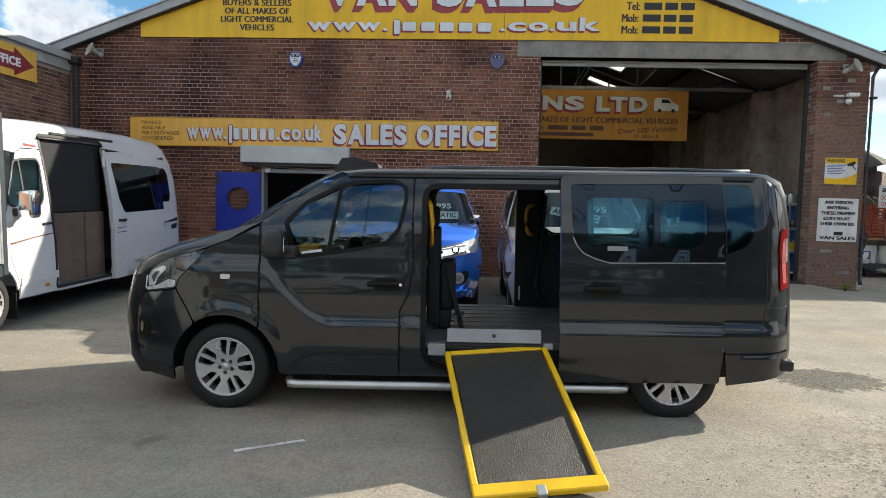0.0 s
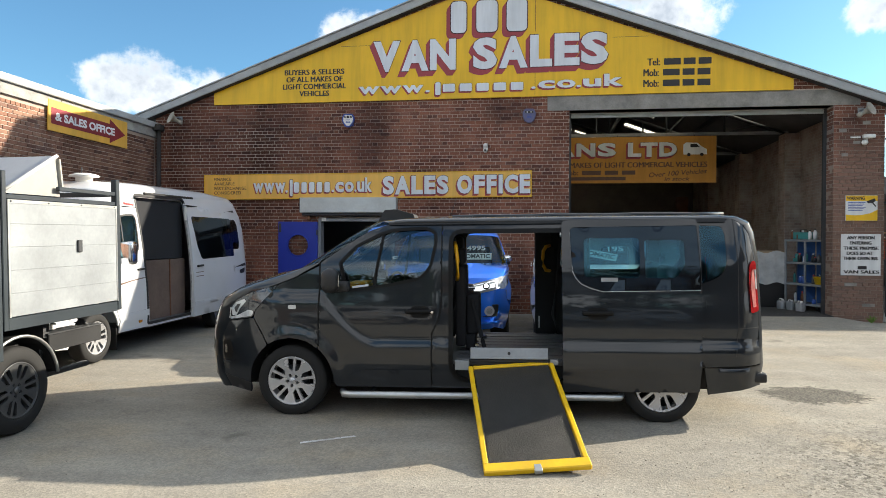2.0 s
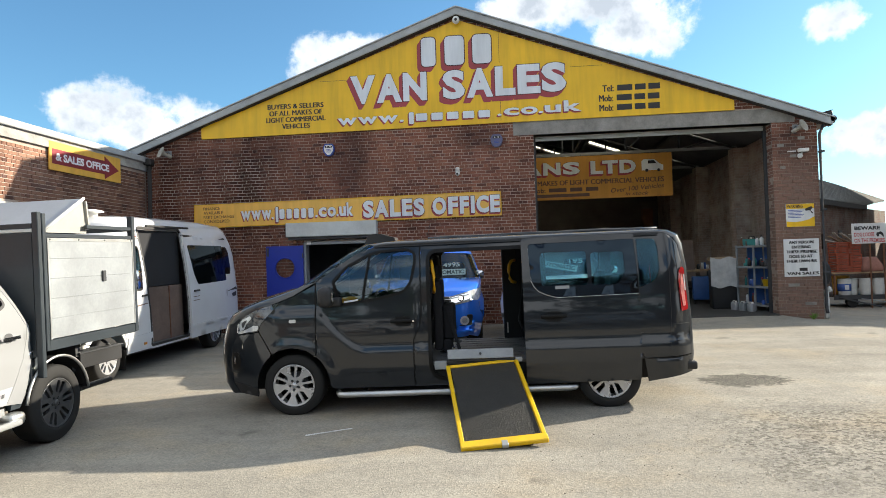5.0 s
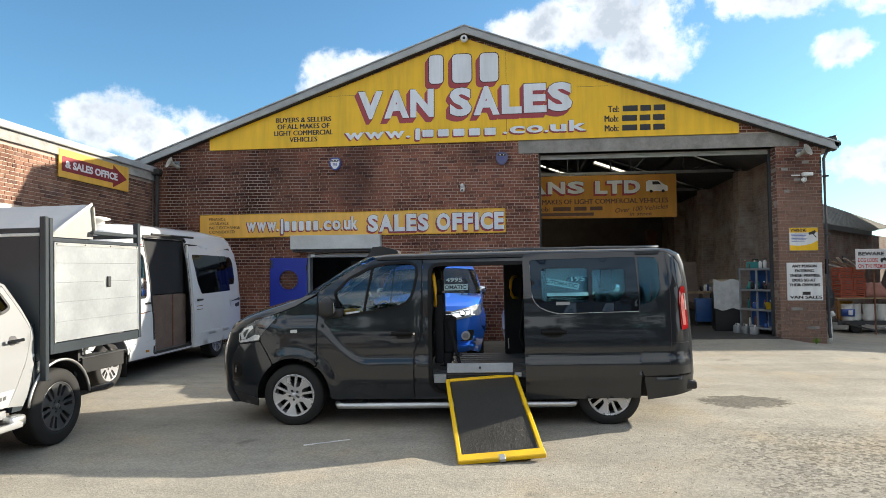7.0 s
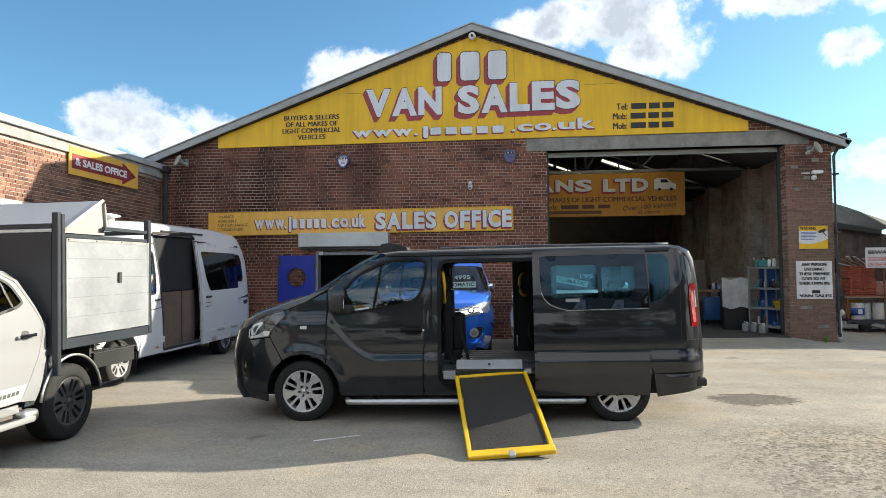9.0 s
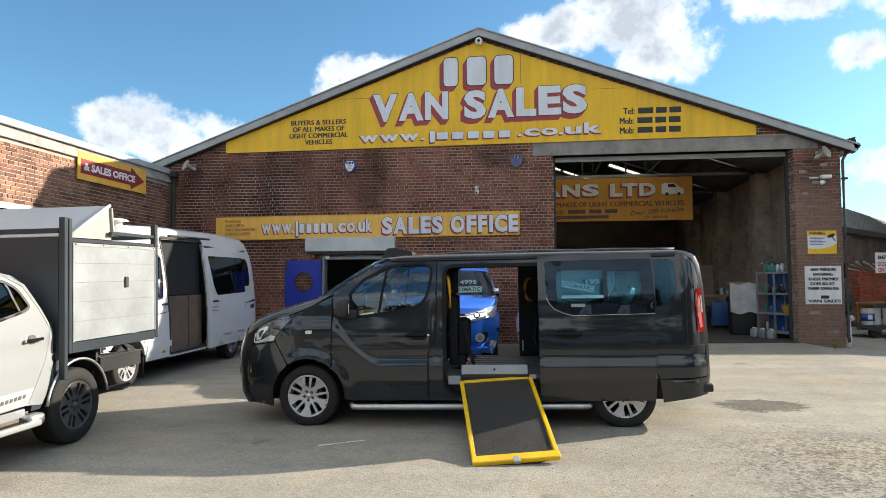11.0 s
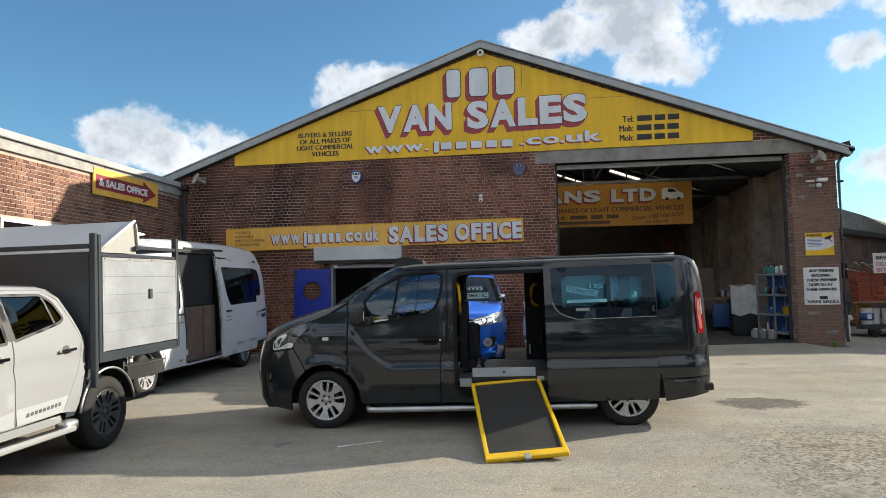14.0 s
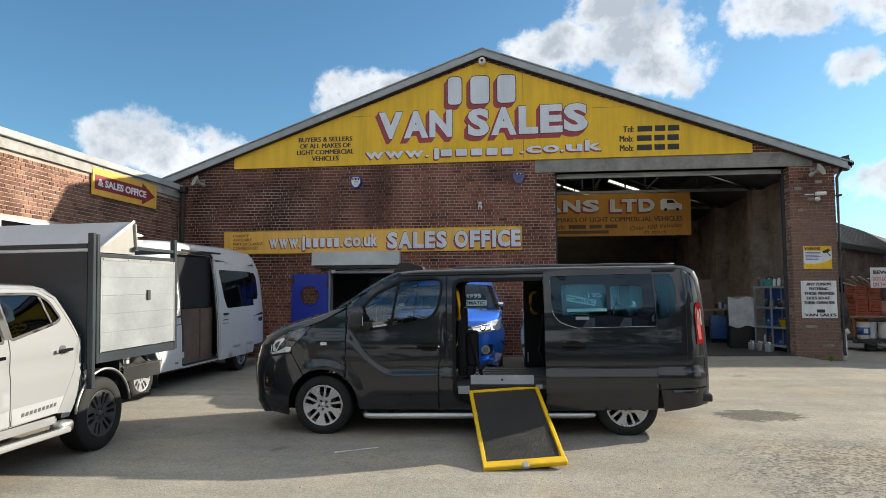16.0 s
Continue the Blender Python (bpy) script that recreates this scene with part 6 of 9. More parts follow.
    part("door_lower_trim", box(2.647, 2.78, W - 0.15, W - 0.09, 0.54, 1.30, 0.02, 2), "interior", v)
    part("trim_panel", box(1.40, 1.55, W - 0.16, W - 0.06, 0.5, 1.85, 0.02), "interior", v)
    part("seat_belt", tube([(2.70, 1.76, 1.70), (2.66, 1.74, 1.2), (2.60, 1.70, 0.8), (2.68, 1.72, 0.56)], 0.015, 6), "black_plastic", v)
    part("buckle", box(2.44, 2.456, 1.78, 1.80, 0.62, 0.76), "white_plastic", v)
    # rear seats inside, seen as dark shapes through the glass
    for y in (0.55, 1.40):
        part("rear_seat", join(box(3.15, 3.6, y - 0.22, y + 0.22, 0.75, 0.92, 0.05, 2), box(3.6, 3.74, y - 0.22, y + 0.22, 0.8, 1.42, 0.05, 2)), "seat_cloth", v)
    # roof pod and aerial
    pod = skin(fillet([(0.76, 1.88), (0.83, 2.0), (0.94, 2.008), (1.13, 1.955), (1.15, 1.90)], 0.015), (), lambda x, z: 0.55, 0.1, 0.28)
    part("roof_pod", pod, "black_plastic", v)
    part("aerial", rod((1.48, 0.98, 1.95), (1.53, 0.98, 2.12), 0.003, 5), "black_plastic", v)
    # fold-out ramp
    part("ramp_flap", xform(box(-0.36, 0.36, -0.012, 0.006, 0.0, 0.105, 0.003), Matrix.Translation((2.107, -0.03, 0.578)) @ Matrix.Rotation(radians(-14), 4, "X")), "alu_board", v, "brushed aluminium bridge plate")
    part("flap_screw", rod((2.107, -0.048, 0.635), (2.107, -0.036, 0.635), 0.014, 10), "dark_steel", v)
    part("ramp_hinge", box(1.735, 2.48, -0.036, 0.02, 0.547, 0.575, 0.006), "black_plastic", v)
    part("sill_plate", box(1.60, 1.735, -0.03, 0.03, 0.47, 0.56, 0.004), "alu_board", v)
    part("sill_plate", box(2.485, 2.56, -0.03, 0.03, 0.53, 0.575, 0.004), "alu_board", v)
    top, foot = Vector((2.12, -0.045, 0.525)), Vector((2.325, -1.385, 0.03))
    ey = (foot - top).normalized()
    ex = Vector((1, 0.0, 0)) - ey * ey.x
    ex.normalize()
    m = Matrix((ex, ey, ex.cross(ey))).transposed().to_4x4()
    m.translation = top
    L, hw = (foot - top).length, 0.372
    sgn = 1 if m.col[2][2] > 0 else -1
    ramp = part("ramp", box(-hw + 0.03, hw - 0.03, 0.03, L - 0.06, -0.006, 0.006), "grit_mat", v, "folding wheelchair ramp with black grit surface and yellow edges")
    ramp.matrix_basis = m
    for s in (-1, 1):
        part("ramp_edge", box(s * hw - 0.02, s * hw + 0.02, 0.0, L - 0.077, -0.02, 0.03 * 1, 0.006), "yellow_paint", ramp)
    part("ramp_edge", box(-hw + 0.0225, hw - 0.0225, 0.0, 0.045, -0.02, 0.014, 0.005), "yellow_paint", ramp)
    toe = box(-hw - 0.022, hw + 0.022, L - 0.075, L + 0.025, -0.03, 0.016, 0.008)
    part("ramp_toe", toe, "yellow_paint", ramp)
    for k in range(3):
        part("toe_groove", box(-hw, hw, L - 0.065 + 0.025 * k, L - 0.059 + 0.025 * k, sgn * 0.016 - 0.002, sgn * 0.016 + 0.002), "sign_gold", ramp)
    part("ramp_catch", box(-0.03, 0.03, L - 0.03, L + 0.045, sgn * 0.012 - 0.02, sgn * 0.012 + 0.02, 0.006), "steel", ramp)
    part("maker_plate", box(-hw - 0.0235, -hw - 0.0225, 0.62, 0.80, -0.012, 0.022), "ink_black", ramp)
    return v



van = make_black_van()
cloth = thing("yellow_cloth", "folded yellow cloth lying on the black dashboard", "cloth", van.matrix_world @ pose(0.56, 0.62, 1.201))
part("cloth_fold", join(box(-0.12, 0.10, -0.16, 0.16, 0.0, 0.03, 0.012, 2), box(-0.10, 0.09, -0.12, 0.15, 0.031, 0.06, 0.012, 2)), "yellow_grip", cloth)


# ---- tall white van with its side door open ----
def make_white_van():
    W = 1.99
    v = thing("white_van", "tall white panel van with its side sliding door open", "van", stand(-4.98, -6.12, 90))

    def f(x, z):
        y = 0.0
        if z > 1.15:
            y += 0.15 * ((z - 1.15) / 1.25) ** 1.6
        if z < 0.55:
            y += 0.03 * ((0.55 - z) / 0.25) ** 1.5
        y += 0.014 * smooth(-0.03, 0.03, z - 1.06 - 0.03 * x)
        if x < 0.1:
            y += 0.34 * ((0.1 - x) / 1.05) ** 2.2
        if x > 4.75:
            y += 0.10 * ((x - 4.75) / 0.25) ** 2
        return y

    P = "white_paint"
    HX = 0.02
    wing = [(0.36, 1.42), (-0.35, 1.28), (-0.75, 1.02), (-0.70, 0.80), (-0.40, 0.62)] + arc(HX, 0.36, 0.46, 145, 12, 12) + [(0.50, 0.50), (0.36, 0.85)]
    both("front_wing", wing, (), f, W, P, v)
    both("front_bumper_corner", [(-0.70, 0.79), (-0.41, 0.62)] + arc(HX, 0.36, 0.46, 148, 188, 5) + [(-0.45, 0.26), (-0.85, 0.30), (-0.93, 0.55), (-0.85, 0.76)], (), f, W, P, v)
    both("headlamp", fillet([(-0.74, 1.03), (-0.36, 1.26), (-0.42, 0.98), (-0.70, 0.82)], 0.04), (), lambda x, z: f(x, z) - 0.008, W, "lamp_clear", v, 0.08, 0.03)
    dwin = fillet([(0.60, 2.04), (0.80, 2.07), (1.02, 2.08), (1.075, 2.03), (1.06, 1.58), (1.0, 1.495), (0.80, 1.44), (0.40, 1.50), (0.42, 1.62)], 0.05)
    door = [(0.362, 1.43), (0.66, 2.14), (0.80, 2.20), (1.16, 2.20), (1.24, 0.9), (1.275, 0.34), (0.515, 0.34), (0.51, 0.51), (0.367, 0.86)]
    both("cab_door", grow(door, -0.004), [dwin], f, W, P, v)
    both("cab_door_glass", dwin, (), lambda x, z: f(x, z) + 0.012, W, "glass_tint", v, 0.12, 0.0, "dark cab window")
    both("cab_window_seal", grow(dwin, 0.015), [grow(dwin, -0.012)], lambda x, z: f(x, z) - 0.003, W, "black_plastic", v, 0.08, 0.01)
    both("cab_window_post", [(0.68, 1.47), (0.71, 1.465), (0.71, 2.05), (0.68, 2.045)], (), lambda x, z: f(x, z) - 0.001, W, "black_plastic", v, 0.1, 0.01)
    both("door_handle", fillet([(0.98, 1.23), (1.16, 1.235), (1.16, 1.265), (0.98, 1.26)], 0.012), (), lambda x, z: f(x, z) - 0.03, W, "black_plastic", v, 0.06, 0.03)
    both("stripe", [(0.37, 1.02), (0.80, 1.075), (1.23, 1.112), (1.23, 1.124), (0.80, 1.092), (0.37, 1.045)], (), lambda x, z: f(x, z) - 0.004, W, "ink_brown", v, 0.1, 0.002, far=False)
    op = fillet([(1.235, 0.39), (2.62, 0.39), (2.62, 2.395), (1.15, 2.395)], [0.04, 0.04, 0.10, 0.06])
    rwin = fillet([(3.96, 1.49), (4.53, 1.49), (4.57, 1.60), (4.57, 1.96), (4.50, 2.06), (3.96, 2.07)], [0.01, 0.05, 0.05, 0.05, 0.05, 0.01])
    archr = arc(3.665 + HX, 0.36, 0.46, 176, 14, 14)
    side = [(0.66, 2.15), (0.80, 2.21), (1.165, 2.21), (1.245, 0.9), (1.28, 0.33), (3.22, 0.33)] + archr + [(4.16, 0.47), (5.04, 0.52), (5.05, 0.66), (4.99, 1.32), (4.75, 2.14), (4.56, 2.38), (4.35, 2.44), (0.95, 2.44), (0.74, 2.36)]
    near = part("body_side", skin(side, [op, rwin], f, 0.1, 0.05), P, v)
    part("body_side", mirror_y(skin(side, [rwin], f, 0.12, 0.05), W), P, v)
    both("rear_side_glass", grow(rwin, 0.01), (), lambda x, z: f(x, z) - 0.004, W, "glass_dark", v, 0.15, 0.0, "dark tinted rear window")
    part("open_door_seal", skin(grow(op, 0.025), [grow(op, -0.015)], lambda x, z: f(x, z) - 0.005, 0.1, 0.03), "black_plastic", v)
    g = lambda x, z: f(x, z) - 0.075
    sd = fillet([(2.52, 0.33), (4.10, 0.34), (4.15, 0.65), (4.13, 2.15), (2.52, 2.33)], [0.03, 0.03, 0.02, 0.05, 0.06])
    sww = fillet([(2.64, 2.09), (4.118, 2.075), (4.132, 1.362), (2.86, 1.342), (2.74, 1.55)], [0.05, 0.008, 0.008, 0.05, 0.05])
    sdoor = part("sliding_door", skin(sd, [sww], g, 0.1, 0.05), P, v)
    part("sliding_door_glass", skin(grow(sww, 0.01), (), lambda x, z: g(x, z) - 0.003, 0.15, 0.0), "glass_dark", v, "dark tinted door window")
    part("sliding_door_handle", skin(fillet([(2.66, 1.20), (2.86, 1.205), (2.86, 1.24), (2.66, 1.235)], 0.012), (), lambda x, z: g(x, z) - 0.03, 0.08, 0.03), "black_plastic", v)
    for z0 in (1.03, 1.10):
        part("door_stripe", skin([(2.60, z0), (2.86, z0 + 0.005), (2.86, z0 + 0.017), (2.60, z0 + 0.012)], (), lambda x, z: g(x, z) - 0.003, 0.1, 0.002), "ink_brown", v)
    part("rub_strip", skin([(2.53, 0.52), (4.13, 0.535), (4.13, 0.60), (2.53, 0.585)], (), lambda x, z: g(x, z) - 0.012, 0.15, 0.012), P, v)
    part("rub_strip", skin([(0.52, 0.50), (1.24, 0.52), (1.24, 0.62), (0.52, 0.60)], (), lambda x, z: f(x, z) - 0.012, 0.15, 0.012), P, v)
    for poly in ([(4.18, 1.10), (4.75, 1.19), (4.80, 1.13), (4.45, 1.12)], [(4.50, 1.05), (4.74, 1.09), (4.72, 0.99), (4.55, 0.98)], [(4.03, 2.20), (4.50, 2.27), (4.54, 2.22), (4.25, 2.23)], [(2.45, 2.25), (2.93, 2.275), (2.93, 2.285), (2.45, 2.30)]):
        part("graphic", skin(poly, (), lambda x, z: f(x, z) - (0.004 if poly[0][0] > 4 else 0.08), 0.1, 0.002), "ink_black", v)
    part("graphic", skin([(0.84, 2.235), (1.09, 2.225), (1.09, 2.25), (0.84, 2.27)], (), lambda x, z: f(x, z) - 0.004, 0.1, 0.002), "ink_bright", v)
    part("side_marker", skin([(0.98, 0.43), (1.06, 0.43), (1.06, 0.47), (0.98, 0.47)], (), lambda x, z: f(x, z) - 0.01, 0.1, 0.01), "lamp_amber", v)
    # mirrors
    for far in (False, True):
        bm = box(0.40, 0.58, -0.27, -0.05, 1.34, 1.68, 0.05, 3)
        arm = box(0.45, 0.62, -0.10, 0.10, 1.36, 1.46, 0.02)
        part("wing_mirror", mirror_y(bm, W) if far else bm, "chrome", v, "chrome door mirror")
        part("mirror_arm", mirror_y(arm, W) if far else arm, "black_plastic", v)
    roof = [(0.74, f(0.74, 2.36), 2.36, 0.55, 2.48), (0.95, f(0.95, 2.44), 2.44, 0.85, 2.60), (1.6, f(1.6, 2.44), 2.44, 1.6, 2.64), (3.6, f(3.6, 2.44), 2.44, 3.6, 2.64), (4.35, f(4.35, 2.44), 2.44, 4.5, 2.58), (4.56, f(4.56, 2.38), 2.38, 4.72, 2.45),
            (4.75, f(4.75, 2.14), 2.14, 4.86, 2.15), (4.99, f(4.99, 1.32), 1.32, 5.06, 1.32), (5.05, f(5.05, 0.66), 0.66, 5.14, 0.66), (5.04, f(5.04, 0.52), 0.42, 5.14, 0.42)]
    part("roof", cover(roof, W), P, v)
    scr = [(0.36, f(0.36, 1.42), 1.42, -0.18, 1.34), (0.66, f(0.66, 2.14), 2.14, 0.30, 2.2)]
    part("windscreen", cover(scr, W), "glass_screen", v, "large raked windscreen")
    part("cab_brow", cover([(0.66, f(0.66, 2.14), 2.14, 0.30, 2.2), (0.74, f(0.74, 2.36), 2.36, 0.55, 2.48)], W), P, v)
    part("bonnet", cover([(-0.75, f(-0.75, 1.02), 1.02, -1.0, 1.0), (-0.35, f(-0.35, 1.28), 1.28, -0.6, 1.28), (0.36, f(0.36, 1.42), 1.42, -0.18, 1.34)], W), P, v)
    part("front_bumper", cover([(-0.85, f(-0.85, 0.3), 0.30, -1.02, 0.28), (-0.93, f(-0.93, 0.55), 0.55, -1.1, 0.55), (-0.85, f(-0.85, 0.76), 0.76, -1.06, 0.78), (-0.75, f(-0.75, 1.02), 1.02, -1.0, 1.0)], W), P, v)
    part("grille", box(-1.07, -1.02, 0.55, W - 0.55, 0.66, 0.92, 0.02, 2), "black_plastic", v)
    for x in (HX, 3.665 + HX):
        wheel(v, x, 0.03, 0.345, 0.345, 0.23, 0.225, "alloy", 5)
        wheel(v, x, W - 0.03, 0.345, 0.345, 0.23, 0.225, "alloy", 5, far=True)
    part("underbody", box(-0.7, 4.9, 0.32, W - 0.32, 0.25, 0.42), "interior", v)
    part("mud_flap", box(0.47, 0.485, 0.04, 0.25, 0.10, 0.42), "rubber", v)
    part("load_floor", box(1.1, 4.9, 0.06, W - 0.06, 0.36, 0.40), "van_floor", v)
    part("partition_board", box(1.30, 2.61, 0.15, 0.18, 0.402, 1.36, 0.004), "ply", v, "brown plywood board across the lower half of the opening")
    part("partition_frame", box(2.10, 2.125, 0.135, 0.149, 0.402, 1.36, 0.003), "rust", v)
    part("partition_curtain", box(1.20, 2.61, 0.19, 0.21, 1.37, 2.34, 0.006), "seat_cloth", v, "dark grey curtain above the board")
    part("lining_board", box(1.1, 4.7, W - 0.20, W - 0.17, 0.40, 1.30), "ply", v, "brown plywood lining board")
    part("lining_board", box(1.1, 4.7, W - 0.26, W - 0.24, 1.31, 2.30), "van_lining", v)
    part("bulkhead", box(1.05, 1.10, 0.15, W - 0.15, 0.40, 2.35), "van_lining", v)
    part("rear_lining", box(4.55, 4.6, 0.15, W - 0.15, 0.40, 2.35), "van_lining", v)
    part("headlining", box(1.1, 4.55, 0.18, W - 0.18, 2.36, 2.40), "van_lining", v)
    part("grab_rail", box(2.46, 2.50, 0.03, 0.07, 2.02, 2.28, 0.01), "white_plastic", v)
    part("door_track", box(1.18, 2.65, -0.01, 0.03, 2.40, 2.435, 0.006), "black_plastic", v)
    part("roof_vent", xform(lathe([(0.001, 0.07), (0.10, 0.065), (0.20, 0.04), (0.22, 0.015), (0.12, 0.0), (0.12, -0.09)], 24, "Z"), Matrix.Translation((0.95, 0.85, 2.66))), "white_plastic", v)
    part("aerial", rod((0.9, 0.85, 2.72), (0.9, 0.85, 2.82), 0.008, 6), "grey_plastic", v)
    return v


make_white_van()


# ---- double-cab pick-ups ----
def make_pickup(name, label, m, P, rim, bed, text, spokes=6, wb=3.03, tilt=0):
    """A four-door pick-up: x from the front hub backwards, the near flank at y = 0. bed: tub, canopy or none."""
    W = 1.82
    v = thing(name, label, "pickup truck", m)
    SZ = 0.44

    def f(x, z):
        y = 0.0
        if z > 1.10:
            y += 0.19 * ((z - 1.10) / 0.72) ** 1.35
        if z < 0.62:
            y += 0.035 * ((0.62 - z) / 0.2) ** 1.5
        y += 0.016 * smooth(-0.05, 0.02, z - 0.98) * (1 - smooth(1.05, 1.15, z))
        if x < 0.0:
            y += 0.24 * ((-x) / 0.85) ** 2.8
        for cx in (0.0, wb):
            d = math.hypot(x - cx, z - 0.40)
            if d < 0.62:
                y -= 0.035 * (1 - smooth(0.47, 0.62, d))
        return y

    af = arc(0, 0.40, 0.455, 150, 14, 14)
    both("front_wing", [(0.47, 1.14), (0.30, 1.19), (-0.30, 1.12), (-0.62, 1.03), (-0.48, 0.72)] + af[1:] + [(0.47, 0.55)], (), f, W, P, v)
    both("bumper_corner", [(-0.62, 1.02), (-0.482, 0.71)] + arc(0, 0.40, 0.455, 152, 190, 5) + [(-0.50, 0.30), (-0.76, 0.36), (-0.84, 0.60), (-0.80, 0.86)], (), f, W, P, v)
    wf_ = fillet([(0.80, 1.24), (1.09, 1.60), (1.30, 1.69), (1.70, 1.70), (1.76, 1.27)], [0.03, 0.05, 0.06, 0.02, 0.02])
    wr = fillet([(1.86, 1.285), (1.80, 1.70), (2.30, 1.695), (2.44, 1.62), (2.54, 1.45), (2.47, 1.41)], [0.02, 0.02, 0.05, 0.06, 0.03, 0.05])
    both("front_door", grow([(0.48, 1.14), (0.62, 1.22), (1.03, 1.63), (1.28, 1.745), (1.755, 1.755), (1.82, 1.27), (1.82, 0.50), (0.60, 0.48), (0.48, 0.56)], -0.004), [wf_], f, W, P, v)
    both("rear_door", grow([(1.825, 1.27), (1.76, 1.755), (2.32, 1.745), (2.52, 1.64), (2.66, 1.40), (2.75, 1.22), (2.71, 1.0), (2.57, 0.74), (2.44, 0.52), (1.825, 0.50)], -0.004), [wr], f, W, P, v)
    for wp in (wf_, wr):
        both("door_glass", wp, (), lambda x, z: f(x, z) + 0.012, W, "glass_dark", v, 0.12, 0.0, "dark tinted side window")
        both("window_seal", grow(wp, 0.016), [grow(wp, -0.01)], lambda x, z: f(x, z) - 0.003, W, "black_plastic", v, 0.08, 0.01)
    both("door_pillar", [(1.775, 1.29), (1.842, 1.29), (1.785, 1.715), (1.712, 1.715)], (), lambda x, z: f(x, z) - 0.004, W, "black_plastic", v, 0.08, 0.01)
    both("window_post", [(2.40, 1.41), (2.425, 1.415), (2.335, 1.69), (2.305, 1.69)], (), lambda x, z: f(x, z) + 0.004, W, "black_plastic", v, 0.08, 0.01)
    both("cab_rear", [(2.325, 1.745), (2.525, 1.645), (2.665, 1.405), (2.755, 1.22), (2.715, 1.0), (2.575, 0.74), (2.445, 0.52), (2.62, 0.50), (2.78, 0.9), (2.78, 1.22), (2.69, 1.42), (2.56, 1.66), (2.40, 1.75)], (), lambda x, z: f(x, z) + 0.004, W, P, v)
    for hx in (1.62, 2.50):
        both("door_handle", fillet([(hx - 0.11, 1.115), (hx + 0.11, 1.12), (hx + 0.11, 1.15), (hx - 0.11, 1.145)], 0.012), (), lambda x, z: f(x, z) - 0.035, W, "chrome", v, 0.06, 0.02, "chrome door handle")
        both("handle_cup", fillet([(hx - 0.05, 1.09), (hx + 0.05, 1.09), (hx + 0.05, 1.18), (hx - 0.05, 1.18)], 0.04), (), lambda x, z: f(x, z) - 0.002, W, "grey_plastic", v, 0.06, 0.003)
    both("sill", [(0.50, 0.48), (2.42, 0.50), (2.45, 0.42), (0.50, 0.40)], (), f, W, P, v)
    both("headlamp", fillet([(-0.80, 0.90), (-0.58, 1.05), (-0.20, 1.10), (-0.32, 0.98), (-0.60, 0.88)], 0.03), (), lambda x, z: f(x, z) - 0.01, W, "lamp_clear", v, 0.05, 0.04, "bright clear headlamp")
    roof = [(1.03, f(1.03, 1.63), 1.63, 0.86, 1.70), (1.28, f(1.28, 1.745), 1.745, 1.20, 1.80), (1.755, f(1.755, 1.755), 1.755, 1.75, 1.825), (2.32, f(2.32, 1.745), 1.745, 2.36, 1.81), (2.42, f(2.42, 1.735), 1.735, 2.48, 1.77),
            (2.56, f(2.56, 1.66), 1.66, 2.60, 1.66), (2.78, f(2.78, 1.22), 1.22, 2.78, 1.22), (2.78, f(2.78, 0.9), 0.6, 2.78, 0.6)]
    part("roof", cover(roof, W), P, v)
    part("windscreen", cover([(0.48, f(0.48, 1.16), 1.165, 0.10, 1.19), (1.03, f(1.03, 1.63), 1.63, 0.86, 1.70)], W), "glass_screen", v, "raked windscreen of tinted glass")
    part("bonnet", cover([(-0.62, f(-0.62, 1.03), 1.035, -0.84, 1.05), (-0.30, f(-0.30, 1.12), 1.125, -0.45, 1.17), (0.30, f(0.30, 1.19), 1.19, 0.0, 1.22), (0.48, f(0.48, 1.16), 1.165, 0.10, 1.19)], W), P, v)
    part("front_bumper", cover([(-0.76, f(-0.76, 0.36), 0.36, -0.92, 0.34), (-0.84, f(-0.84, 0.6), 0.60, -0.98, 0.60), (-0.80, f(-0.80, 0.86), 0.86, -0.95, 0.88), (-0.62, f(-0.62, 1.03), 1.035, -0.84, 1.05)], W), P, v)
    part("grille", box(-1.0, -0.93, 0.50, W - 0.50, 0.68, 0.98, 0.02, 2), "black_plastic", v)
    for zz in (0.74, 0.83, 0.92):
        part("grille_bar", box(-1.015, -1.0, 0.48, W - 0.48, zz - 0.018, zz + 0.018, 0.006), "chrome", v)
    part("lower_grille", box(-0.985, -0.94, 0.42, W - 0.42, 0.40, 0.56, 0.02, 2), "black_plastic", v)
    part("number_plate", box(-1.0, -0.986, W / 2 - 0.26, W / 2 + 0.26, 0.54, 0.65), "sign_white", v)
    def nose(u):
        """x of the front face across the width."""
        e = f(-0.72, 0.9)
        k = min(1.0, abs(u - W / 2) / (W / 2 - e))
        return -0.74 - 0.21 * (1 - k ** 2.6) ** (1 / 2.6) + max(0.0, e - min(u, W - u)) * 1.6

    def front_piece(nm, poly, mt, out, lab=""):
        for far in (False, True):
            bm = skin(poly, (), lambda u, z: nose(u) - out, 0.05, 0.04)
            for vt in bm.verts:
                vt.co = Vector((vt.co.y, vt.co.x, vt.co.z))
            bmesh.ops.reverse_faces(bm, faces=bm.faces[:])
            part(nm, mirror_y(bm, W) if far else bm, mt, v, lab)

    front_piece("headlamp_front", fillet([(0.10, 1.07), (0.13, 0.90), (0.50, 0.83), (0.64, 0.87), (0.62, 0.95)], 0.02), "lamp_clear", 0.02, "bright clear headlamp")
    front_piece("lamp_housing", fillet([(0.21, 1.025), (0.21, 0.925), (0.50, 0.86), (0.60, 0.89), (0.585, 0.935)], 0.02), "bowl_glare" if P == "blue_paint" else "lamp_bowl", 0.023)
